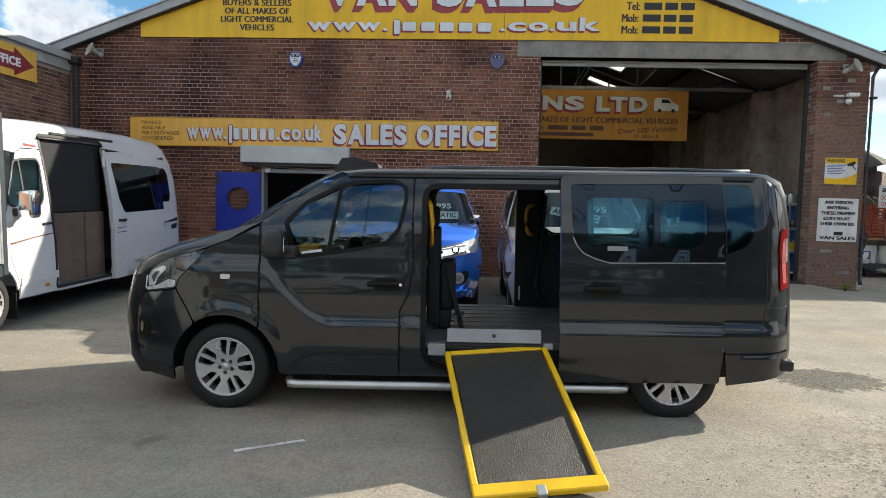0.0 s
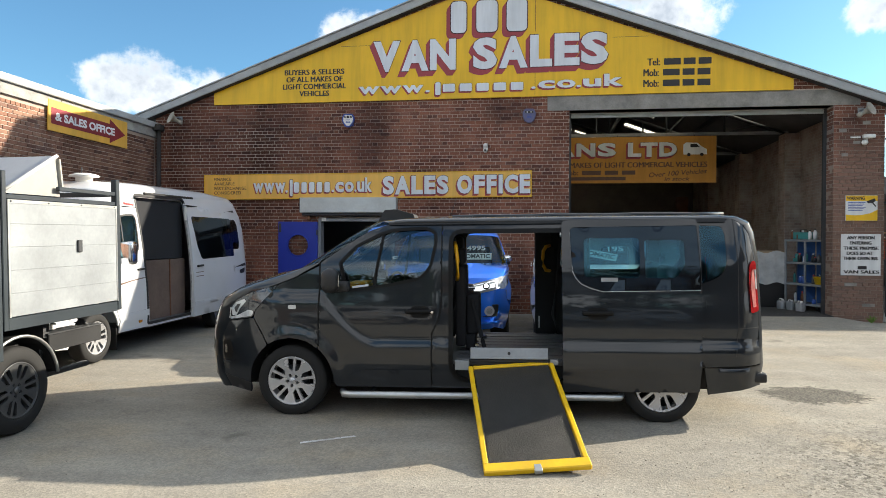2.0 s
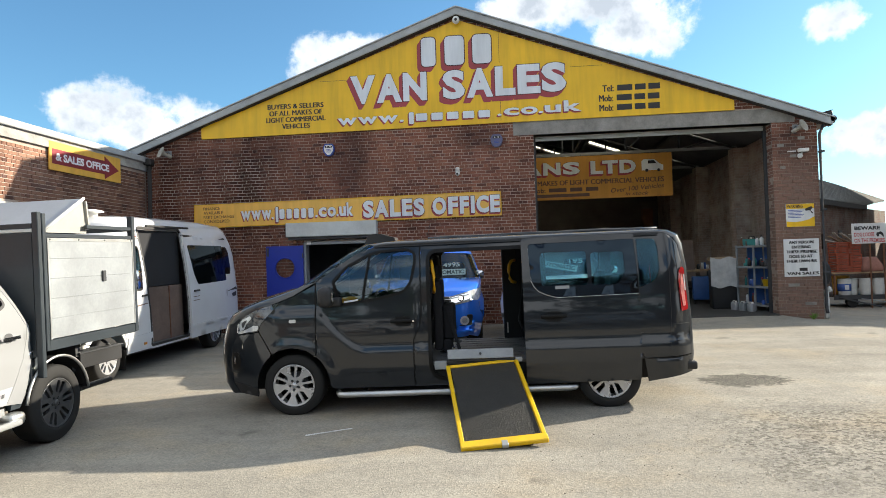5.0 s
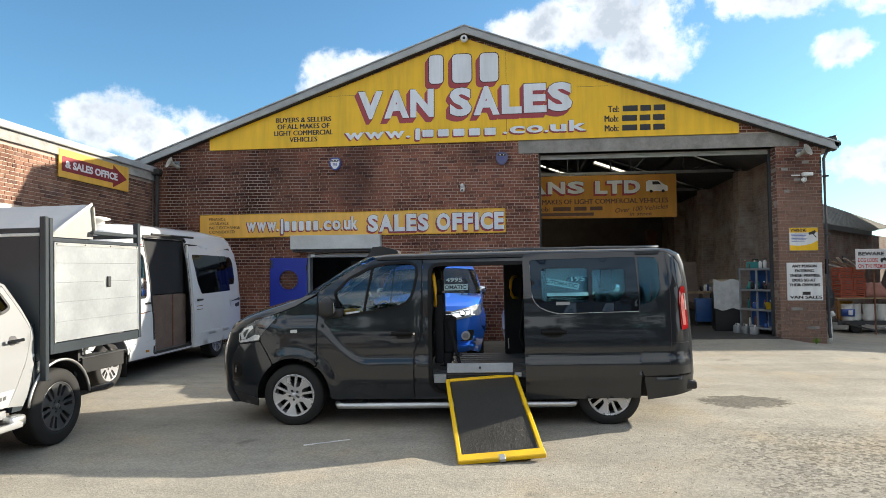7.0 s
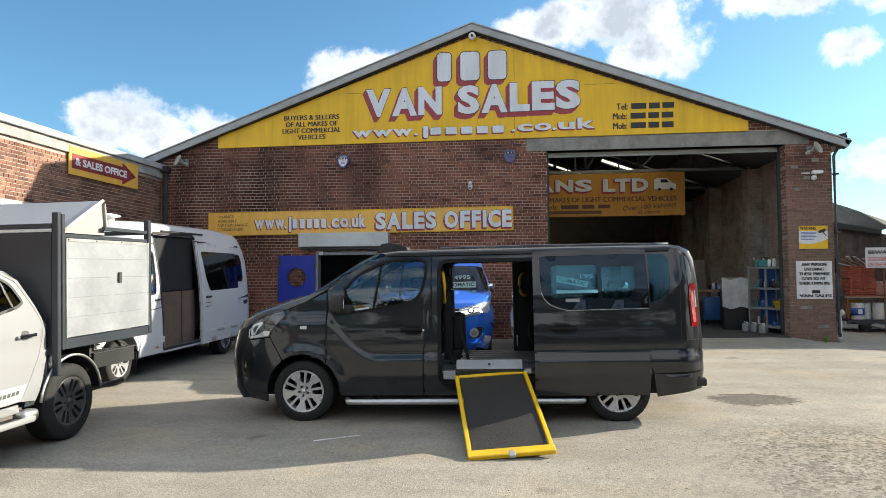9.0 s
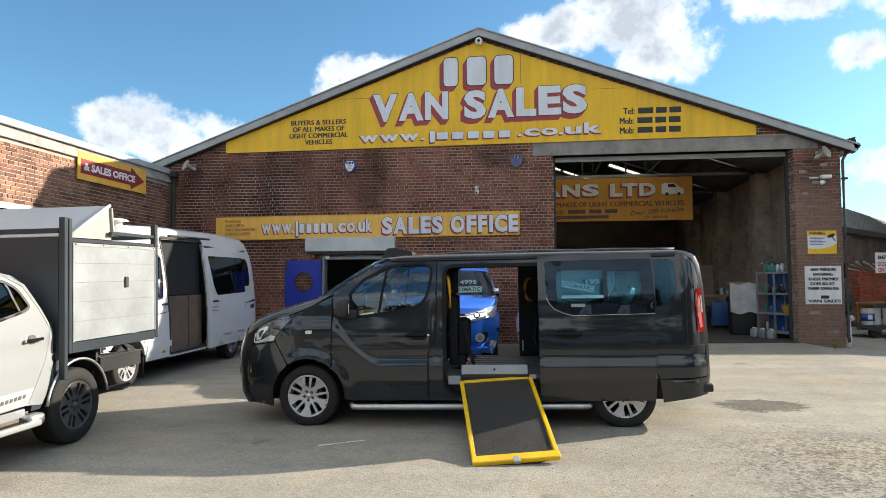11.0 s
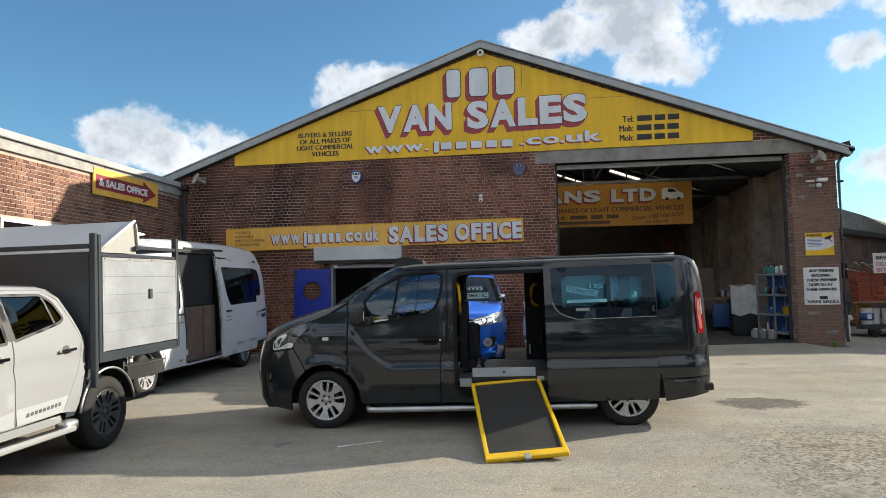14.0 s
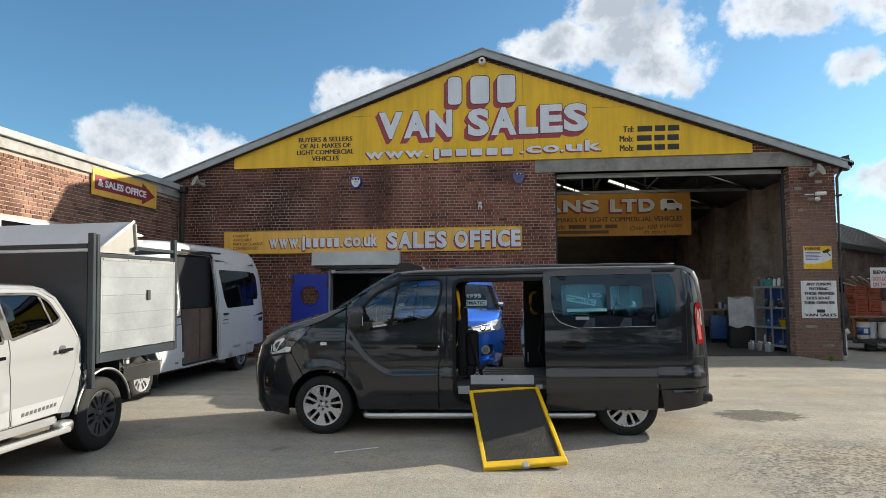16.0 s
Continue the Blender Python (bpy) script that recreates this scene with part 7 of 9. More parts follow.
    front_piece("lamp_ring", arc(0.33, 0.945, 0.048, 0, 360, 18)[:-1], "chrome", 0.027)
    front_piece("lamp_eye", arc(0.33, 0.945, 0.028, 0, 360, 16)[:-1], "lamp_lit" if P == "blue_paint" else "lamp_clear", 0.031)
    front_piece("lamp_blade", fillet([(0.13, 1.03), (0.145, 0.91), (0.18, 0.905), (0.20, 1.01)], 0.01), "lamp_lit" if P == "blue_paint" else "white_plastic", 0.026)
    front_piece("lamp_brow", [(0.20, 1.005), (0.62, 0.93), (0.62, 0.915), (0.20, 0.985)], "lamp_bowl", 0.028)
    front_piece("fog_pod", fillet([(0.16, 0.68), (0.18, 0.52), (0.46, 0.52), (0.50, 0.62), (0.40, 0.69)], 0.03), "black_plastic", 0.012)
    front_piece("fog_ring", arc(0.29, 0.60, 0.07, 0, 360, 18)[:-1], "lamp_bowl", 0.03)
    front_piece("fog_lamp", arc(0.29, 0.60, 0.042, 0, 360, 14)[:-1], "lamp_clear", 0.036)
    front_piece("bumper_lip", fillet([(0.14, 0.46), (0.16, 0.42), (0.62, 0.40), (0.62, 0.44)], 0.01), P, 0.03)
    for far in (False, True) if name != "white_pickup" else (False,):
        bm = box(0.66, 0.86, -0.24, -0.02, 1.20, 1.38, 0.05, 3) if bed == "none" else box(0.60, 0.80, -0.06, 0.10, 1.20, 1.32, 0.045, 3)
        arm = box(0.70, 0.84, -0.04, 0.10, 1.16, 1.215, 0.015)
        part("wing_mirror", mirror_y(bm, W) if far else bm, "chrome" if bed != "none" else P, v, "door mirror")
        part("mirror_arm", mirror_y(arm, W) if far else arm, "black_plastic", v)
    if bed != "none":
        for ob in v.children:
            for vt in ob.data.vertices if ob.type == "MESH" else ():
                vt.co.z += 0.09 - 0.06 * smooth(1.2, 1.75, vt.co.z)
    if text:
        price, word, yc, zc, pu, pv = text
        lay = Matrix.Rotation(radians(-90), 4, "Z") @ Matrix.Rotation(radians(-48), 4, "X")
        sc = Matrix.Translation((0.70, yc, zc)) @ lay @ Matrix.Rotation(radians(tilt), 4, "Y")
        sp = Matrix.Translation((0.72, yc, zc)) @ lay
        part("price_notice", xform(letters(price, pu, pu + 0.075 * len(price), pv, pv + 0.11, 0.002, 0.02), sp), "ink_white", v, "pale price figures behind the windscreen")
        part("word_notice", xform(box(-0.325, 0.325, -0.004, 0.0, -0.075, 0.075, 0.001), sc), "sign_white", v, "white notice behind the windscreen")
        part("word_lettering", xform(letters(word, -0.295, 0.295, -0.05, 0.05, 0.001, 0.03), sc @ Matrix.Translation((0, -0.005, 0))), "ink_black", v)
    for x in (0.0, wb):
        wheel(v, x, 0.02, 0.39, 0.39, 0.25, 0.265, rim, spokes)
        wheel(v, x, W - 0.02, 0.39, 0.39, 0.25, 0.265, rim, spokes, far=True)
    part("chassis", box(-0.7, 4.1, 0.40, W - 0.40, 0.40, 0.58), "interior", v)
    part("cab_floor", box(0.5, 2.6, 0.10, W - 0.10, 0.45, 0.55), "interior", v)
    part("dashboard", box(0.45, 0.85, 0.2, W - 0.2, 0.85, 1.14, 0.05, 2), "interior", v)
    for y in (0.50, 1.32):
        part("front_seat", join(box(1.25, 1.7, y - 0.23, y + 0.23, 0.70, 0.86, 0.05, 2), box(1.62, 1.76, y - 0.22, y + 0.22, 0.8, 1.52, 0.05, 2)), "seat_cloth", v)
    part("rear_seat", join(box(2.0, 2.4, 0.25, W - 0.25, 0.70, 0.86, 0.05, 2), box(2.38, 2.5, 0.25, W - 0.25, 0.8, 1.40, 0.05, 2)), "seat_cloth", v)
    for y in (-0.06, W + 0.06) if bed == "none" else ():
        yi = 0.08 if y < 1 else W - 0.08
        lo, hi = min(y, yi), max(y, yi)
        part("side_step", xform(box(0.62, 2.52, lo, hi, 0.33, 0.375, 0.015, 2), Matrix()), "alu_sheet", v, "aluminium side step")
        part("step_edge", box(0.62, 2.52, y - 0.035, y + 0.035, 0.325, 0.385, 0.02, 2), "pearl_paint", v)
        part("step_tread", box(0.8, 2.4, lo + 0.03, hi - 0.03, 0.3755, 0.38), "black_plastic", v)
        part("step_end", xform(box(2.40, 2.60, lo - 0.01, hi, 0.325, 0.44, 0.04, 3), Matrix()), "steel", v)
    if bed != "none":
        ar = arc(3.03, 0.40, 0.455, 168, 12, 14)
        both("bed_side", [(2.80, 1.20), (2.80, 0.52)] + ar + [(4.22, 0.52), (4.27, 0.75), (4.27, 1.20)], (), f, W, P, v)
        part("tailgate", box(4.23, 4.28, 0.06, W - 0.06, 0.62, 1.20, 0.01), P, v)
        part("bed_floor", box(2.76, 4.23, 0.08, W - 0.08, 0.62, 0.66), "interior", v)
        part("bed_cover", box(2.78, 4.25, 0.05, W - 0.05, 1.19, 1.225, 0.01), P if bed == "canopy" else "black_plastic", v)
    if bed == "canopy":
        cw = fillet([(2.95, 1.33), (3.95, 1.33), (3.80, 1.62), (2.95, 1.66)], 0.05)
        both("canopy_side", [(2.76, 1.225), (4.25, 1.225), (4.10, 1.55), (3.95, 1.70), (2.76, 1.75)], [cw], f, W, P, v)
        both("canopy_glass", cw, (), lambda x, z: f(x, z) + 0.01, W, "glass_dark", v, 0.15, 0.0)
        part("canopy_roof", cover([(2.76, f(2.76, 1.75), 1.75, 2.76, 1.84), (3.95, f(3.95, 1.70), 1.70, 4.0, 1.80), (4.10, f(4.1, 1.55), 1.55, 4.18, 1.6), (4.25, f(4.25, 1.225), 1.225, 4.28, 1.225)], W), P, v)
    return v


make_pickup("blue_pickup", "metallic blue double-cab pickup with chrome grille facing the yard", stand(0.63, -4.55, 93.5), "blue_paint", "alloy", "tub", ("4995", "AUTOMATIC", 0.585, 1.385, -0.075, 0.14))
silver = make_pickup("white_pickup", "silver-white double-cab pickup with a rear canopy", stand(2.80, -5.2, 90), "silver_paint", "alloy", "canopy", ("195", "AUTOMATIC", 0.905, 1.435, 0.20, 0.05), tilt=16)
tip = make_pickup("tipper_pickup", "pearl white double-cab pickup with a dark steel and aluminium tipper body", stand(-3.52, -12.40, 90), "pearl_paint", "dark_alloy", "none", None, spokes=6, wb=3.15)
for a, b, zz in ((1.95, 2.42, 0.575),):
    n_ = 9
    for k in range(n_):
        u = a + (b - a) * k / n_
        part("model_bar", skin([(u, zz + 0.003 * k), (u + 0.032, zz + 0.003 * k + 0.002), (u + 0.04, zz + 0.036 + 0.003 * k), (u + 0.01, zz + 0.034 + 0.003 * k)], (), lambda x, z: -0.006, 0.1, 0.002), "grey_plastic", tip)
part("grey_decal", skin([(1.1, 0.50), (1.81, 0.52), (1.81, 0.66), (1.1, 0.58)], (), lambda x, z: -0.001, 0.1, 0.002), "alu_sheet", tip)
part("grey_decal", skin([(1.84, 0.52), (2.43, 0.53), (2.52, 0.68), (1.84, 0.665)], (), lambda x, z: -0.001, 0.1, 0.002), "alu_sheet", tip)


def tipper_body(v):
    """Dark steel frame with aluminium drop sides, headboard and a hinged aluminium lid."""
    W = 1.82
    x0, x1, ya, yb = 2.87, 4.47, -0.09, W + 0.09
    D = "anthracite"
    part("headboard", box(x0 - 0.05, x0 - 0.01, ya + 0.07, yb - 0.07, 0.90, 2.13, 0.004), D, v, "dark steel headboard behind the cab")
    for y in (ya, yb - 0.065):
        part("corner_post", box(x0 - 0.055, x0 + 0.0, y, y + 0.065, 0.70, 2.33, 0.006), D, v)
        part("corner_post", box(x0 + 0.012, x0 + 0.065, y, y + 0.06, 0.95, 2.32, 0.006), D, v)
        part("corner_post", box(x1 - 0.03, x1 + 0.035, y, y + 0.065, 0.96, 2.36, 0.006), D, v)
        part("top_rail", box(x0 + 0.07, x1 - 0.035, y + 0.01, y + 0.05, 2.08, 2.12, 0.004), D, v)
        part("bottom_rail", box(x0 + 0.066, x1 - 0.034, y + 0.004, y + 0.06, 0.95, 1.055, 0.004), D, v)
        outer = y - 0.002 if y < 1 else y + 0.045
        for k in range(5):
            part("side_board", box(x0 + 0.085, x1 - 0.05, outer, outer + 0.022, 1.065 + 0.2 * k, 1.2645 + 0.2 * k, 0.003), "alu_board", v, "ribbed aluminium side board")
        for xx in (x0 + 0.068, x1 - 0.05):
            part("board_edge", box(xx, xx + 0.017, outer - 0.004, outer + 0.024, 1.06, 2.075), "steel", v)
        part("board_edge", box(x0 + 0.085, x1 - 0.05, outer - 0.004, outer + 0.0, 2.045, 2.075), "steel", v)
        part("latch", box(3.80, 3.86, outer - 0.022, outer - 0.001, 1.60, 1.72, 0.006), "dark_steel", v)
        for xx in (x0 + 0.1, x0 + 0.55, x0 + 1.0, x1 - 0.08):
            part("rivet", rod((xx, outer - 0.01, 2.06), (xx, outer, 2.06), 0.008, 6), "dark_steel", v)
    part("top_rail", box(x0 - 0.055, x0 - 0.005, ya + 0.068, yb - 0.068, 2.17, 2.22, 0.004), D, v)
    part("lamp_rail", box(x0 - 0.05, x0 - 0.015, ya + 0.068, yb - 0.068, 2.135, 2.165, 0.004), "white_plastic", v)
    part("rear_rail", box(x1 - 0.03, x1 + 0.03, ya + 0.068, yb - 0.068, 2.18, 2.23, 0.004), D, v)
    part("upper_side_rail", box(x0 + 0.72, x1 - 0.035, ya + 0.01, ya + 0.05, 2.185, 2.225, 0.004), D, v)
    part("body_floor", box(x0, x1, ya + 0.065, yb - 0.065, 0.97, 1.02), D, v)
    part("tailboard", box(x1 - 0.02, x1 + 0.015, ya + 0.068, yb - 0.068, 1.03, 2.06, 0.004), "alu_board", v)
    # wedge-shaped lid
    lid = [(x0 + 0.09, 2.135), (x0 + 0.74, 2.50), (x0 + 0.765, 2.49), (x0 + 0.80, 2.20), (x0 + 0.80, 2.135)]
    part("lid_side", skin(lid, (), lambda x, z: ya + 0.07, 0.3, 0.02), "lid_cream", v)
    part("lid_side", skin(lid, (), lambda x, z: yb - 0.09, 0.3, 0.02), "lid_cream", v)
    for (a, b), nm in (((0, 1), "lid_sheet"), ((2, 3), "lid_back")):
        (xa, za), (xb, zb) = lid[a], lid[b]
        d = Vector((xb - xa, 0, zb - za)).normalized()
        n = Vector((-d.z, 0, d.x)) * 0.02
        vs = [(xa, ya + 0.04, za), (xb, ya + 0.04, zb), (xb, yb - 0.04, zb), (xa, yb - 0.04, za)]
        vs2 = [tuple(Vector(p) + n) for p in vs]
        part(nm, (vs + vs2, [], [(0, 1, 2, 3), (4, 7, 6, 5), (0, 4, 5, 1), (1, 5, 6, 2), (2, 6, 7, 3), (3, 7, 4, 0)]), "alu_sheet" if nm == "lid_sheet" else "lid_cream", v, "grey aluminium lid" if nm == "lid_sheet" else "")
    part("lid_edge", rod((lid[0][0], ya + 0.045, lid[0][1] + 0.02), (lid[1][0], ya + 0.045, lid[1][1] + 0.02), 0.018, 6), "white_plastic", v)
    # mudguards, underbody, lamp board
    for y in (0.0, W - 0.27):
        gu = bmesh.new()
        pts = arc(3.15, 0.40, 0.47, 172, 8, 16)
        for p, q in zip(pts, pts[1:]):
            gu.faces.new([gu.verts.new(c) for c in ((p[0], y, p[1]), (p[0], y + 0.29, p[1]), (q[0], y + 0.29, q[1]), (q[0], y, q[1]))])
        part("mudguard", gu, "black_plastic", v)
        part("mudguard_lip", tube([(p[0], y - 0.005 if y < 1 else y + 0.295, p[1]) for p in pts], 0.016, 6), "steel", v, "bright metal mudguard lip")
    part("rear_wing", skin([(2.70, 0.90), (2.90, 0.90), (2.90, 0.80), (2.62, 0.46), (2.50, 0.46), (2.58, 0.72)], (), lambda x, z: 0.02, 0.2, 0.05), D, v)
    part("wing_skirt", skin([(2.74, 1.24), (2.90, 1.30), (2.90, 0.86), (2.74, 0.86)], (), lambda x, z: 0.03, 0.2, 0.03), D, v)
    part("fuel_filler", rod((2.80, 0.0, 0.93), (2.80, 0.03, 0.93), 0.045, 16), "chrome", v, "chrome fuel filler cap")
    part("chassis_rail", box(2.7, 4.5, 0.42, 0.52, 0.60, 0.78), "interior", v)
    part("chassis_rail", box(2.7, 4.5, W - 0.52, W - 0.42, 0.60, 0.78), "interior", v)
    part("cross_member", box(3.5, 3.58, 0.05, W - 0.05, 0.80, 0.94), "dark_steel", v)
    lb = part("lamp_board", box(3.55, 4.32, 0.03, 0.10, 0.66, 0.82, 0.006), "black_plastic", v, "black lamp board under the body")
    part("lamp_board_top", box(3.53, 4.34, 0.02, 0.14, 0.822, 0.835), "dark_steel", v)
    part("lamp_board_lower", box(3.55, 4.15, 0.05, 0.12, 0.42, 0.47, 0.01), "black_plastic", v)
    part("lamp_bracket", rod((3.62, 0.1, 0.82), (3.60, 0.3, 0.98), 0.02, 6), "dark_steel", v)
    part("lamp_bracket", rod((4.2, 0.1, 0.82), (4.2, 0.3, 0.98), 0.02, 6), "dark_steel", v)
    part("work_lamp", box(3.56, 3.62, 0.0, 0.04, 0.87, 0.93, 0.008), "white_plastic", v)
    part("hose", tube([(3.56, 0.14, 0.80), (3.53, 0.10, 0.66), (3.56, 0.12, 0.52), (3.53, 0.14, 0.42)], 0.018, 6), "dark_steel", v)


tipper_body(tip)


# ---- small fittings on the gable ----
def alarm_box(x, z, label, face, body):
    a = thing("alarm_box", label, "alarm box", pose(x, 0, z))
    shape = fillet([(-0.095, 0.145), (0.095, 0.145), (0.145, 0.05), (0.13, -0.05), (0.05, -0.155), (-0.05, -0.155), (-0.13, -0.05), (-0.145, 0.05)], 0.03)
    part("cover", skin(shape, (), lambda u, w: -0.085 + 0.25 * (u * u + w * w), 0.06, 0.07), body, a)
    part("face_panel", skin(grow(shape, -0.03), (), lambda u, w: -0.09 + 0.25 * (u * u + w * w), 0.06, 0.004), face, a)
    part("eye_strip", skin(fillet([(-0.09, 0.045), (0.09, 0.045), (0.09, 0.095), (-0.09, 0.095)], 0.024), (), lambda u, w: -0.094 + 0.25 * (u * u + w * w), 0.05, 0.004), "ink_black", a)
    for u in (-0.04, 0.04):
        part("lamp_dot", rod((u, -0.10, 0.07), (u, -0.088, 0.07), 0.016, 10), "white_plastic", a)
    part("text_bars", bars([(-0.05, 0.05, 0.0 - 0.03 * k, 0.012 - 0.03 * k) for k in range(3)], 0.003), "ink_blue", a).location = (0, -0.088, 0)
    part("backplate", box(-0.11, 0.11, -0.016, 0.0, -0.12, 0.11, 0.004), body, a)


alarm_box(-3.17, 4.47, "white alarm sounder box with dark eye strip on brick", "white_plastic", "ink_blue")
alarm_box(0.86, 4.50, "violet-blue alarm sounder box on the brick wall", "violet_plastic", "violet_plastic")


def sensor(x, z, label):
    a = thing("motion_sensor", label, "sensor", pose(x, 0, z))
    part("mount", box(-0.05, 0.05, -0.04, 0.0, -0.05, 0.05, 0.01), "white_plastic", a)
    part("upper_head", xform(lathe([(0.001, -0.10), (0.035, -0.09), (0.05, -0.05), (0.045, -0.02)], 14), Matrix.Translation((0, -0.02, 0.06))), "white_plastic", a)
    part("lower_head", xform(lathe([(0.001, -0.13), (0.03, -0.12), (0.05, -0.08), (0.045, -0.02)], 14), Matrix.Translation((0, -0.02, -0.06))), "white_plastic", a)
    part("lens", xform(lathe([(0.001, -0.008), (0.02, -0.004), (0.024, 0.0)], 12), Matrix.Translation((0, -0.15, -0.06))), "black_plastic", a)


sensor(-0.08, 3.81, "small white two-headed motion sensor on the wall")


def horn(x, z, s, label):
    a = thing("horn_speaker", label, "loudspeaker", pose(x, 0, z))
    m = Matrix.Translation((0, -0.28, 0)) @ Matrix.Rotation(radians(38 * s), 4, "Z") @ Matrix.Rotation(radians(-22), 4, "X") @ Matrix.Scale(0.78, 4)
    part("bell", xform(lathe([(0.05, 0.14), (0.055, 0.06), (0.075, 0.0), (0.12, -0.07), (0.17, -0.11), (0.185, -0.12), (0.178, -0.125), (0.11, -0.06), (0.05, 0.02), (0.001, 0.03)], 24), m), "horn_cream", a)
    part("driver", xform(lathe([(0.001, 0.26), (0.055, 0.25), (0.065, 0.15), (0.05, 0.13)], 18), m), "horn_cream", a)
    part("bracket", tube([(0, 0, 0.06), (0, -0.10, 0.07), (0.02, -0.24, 0.05)], 0.016, 8), "grey_steel", a)
    part("wall_plate", box(-0.05, 0.05, -0.012, 0.0, -0.02, 0.12, 0.003), "grey_steel", a)


horn(-7.22, 4.53, -1, "cream horn loudspeaker under the gable eave")
horn(7.55, 4.42, 1, "cream horn loudspeaker on the brick pillar head")
cc = thing("wall_camera", "white twin-lamp camera unit on the pillar", "camera", pose(7.66, 0, 3.93))
part("lamp_head", box(-0.10, 0.12, -0.16, -0.05, -0.03, 0.05, 0.015, 2), "white_plastic", cc)
part("ball_joint", xform(lathe([(0.001, -0.14), (0.05, -0.11), (0.06, -0.06), (0.03, 0.0)], 14), Matrix.Translation((-0.05, 0, -0.11))), "white_plastic", cc)
part("stem", rod((0.0, -0.06, -0.06), (0.0, 0.0, 0.02), 0.018, 8), "white_plastic", cc)
part("conduit", box(-0.30, -0.105, -0.02, 0.0, -0.01, 0.02), "white_plastic", cc)
dome = thing("dome_camera", "small round white camera under the gable peak", "camera", pose(0.0, -0.22, 7.36))
part("base_ring", lathe([(0.001, -0.02), (0.07, -0.018), (0.085, 0.0), (0.085, 0.06)], 18), "white_plastic", dome)
part("dark_lens", xform(lathe([(0.001, -0.03), (0.03, -0.02), (0.035, 0.0)], 12), Matrix.Translation((0, -0.02, 0))), "black_plastic", dome)
bk = thing("eave_camera", "black camera on a bracket at the roof corner", "camera", pose(8.2, -0.12, 4.62))
part("bracket", tube([(-0.18, 0.1, -0.08), (-0.02, 0.02, -0.06), (0.06, 0, 0.06)], 0.02, 6), "dark_steel", bk)
part("camera_body", xform(box(-0.16, 0.12, -0.05, 0.05, 0.04, 0.14, 0.015, 2), Matrix.Rotation(radians(-14), 4, "Y")), "black_plastic", bk)
part("sun_hood", xform(box(-0.19, 0.13, -0.06, 0.06, 0.142, 0.155), Matrix.Rotation(radians(-14), 4, "Y")), "black_plastic", bk)
dp = thing("downpipe", "dark grey downpipe at the pillar's corner", "pipe")
part("pipe", tube([(8.16, -0.06, 4.55), (8.055, -0.04, 4.3), (8.055, -0.04, 0.4), (8.055, -0.08, 0.30)], 0.034, 10), "dark_steel", dp)
for zz in (1.2, 2.6, 3.9):
    part("pipe_clip", box(8.02, 8.13, -0.10, 0.0, zz - 0.02, zz + 0.02, 0.004), "dark_steel", dp)
gt = thing("gutter", "grey eaves gutter along the workshop roof", "gutter", kind="structure")
part("gutter_run", tube([(8.30, -0.2, 4.60), (8.30, 15, 4.60)], 0.07, 8), "dark_steel", gt)
dl = thing("corner_downpipe", "dark downpipe in the corner beside the wing", "pipe")
part("pipe", tube([(-7.72, -0.08, 4.35), (-7.72, -0.08, 0.2)], 0.05, 10), "soffit", dl)
part("hopper", box(-7.82, -7.62, -0.2, 0.0, 4.3, 4.45, 0.02), "soffit", dl)
gl = thing("globe_lamp", "small dull globe lamp beside the office door", "lamp", pose(-4.06, -0.1, 2.27))
part("globe", xform(lathe([(0.001, -0.06), (0.045, -0.04), (0.06, 0.0), (0.045, 0.04), (0.02, 0.06)], 16, "Z"), Matrix()), "rust", gl)
part("arm", rod((0, 0.0, 0.04), (0, 0.1, 0.06), 0.012, 8), "dark_steel", gl)
jb_ = thing("junction_box", "small white box above the office door", "box", pose(-3.72, -0.06, 2.245))
part("case", box(-0.05, 0.05, -0.02, 0.05, -0.04, 0.04, 0.006), "white_plastic", jb_)
part("cable", tube([(0.05, 0.03, 0.03), (0.6, 0.03, 0.07), (1.4, 0.03, 0.06)], 0.008, 5), "black_plastic", jb_)

# patched bricks and soot marks at the pillar
for k, (a, b, z) in enumerate(((7.62, 7.86, 0.48), (7.28, 7.52, 0.90), (7.60, 7.75, 4.20), (7.15, 7.30, 4.05), (7.42, 7.56, 3.80), (7.2, 7.32, 3.55))):
    ob = part("pale_brick", box(a, b, -0.006, 0.004, z, z + 0.066, 0.002), "concrete", wall_front)

# weed at the foot of the pillar
wd = thing("weed", "bright green weed tuft at the pillar's foot", "plant", pose(7.66, -0.30, gz(7.66, -0.3)))
rng = random.Random(3)
for k in range(26):
    a, l, t = rng.uniform(0, 6.28), rng.uniform(0.10, 0.22), rng.uniform(0.25, 0.9)
    d = Vector((math.cos(a) * math.sin(t), math.sin(a) * math.sin(t), math.cos(t)))
    s = Vector((-d.y, d.x, 0)).normalized() * 0.012
    p1, p2 = d * l * 0.55, d * l + Vector((0, 0, -0.03))
    part("leaf", ([(0, 0, 0), tuple(p1 + s), tuple(p2), tuple(p1 - s)], [], [(0, 1, 2, 3)]), "weed", wd)

# blue-backed steel shelf unit with bottles, standing inside the doorway


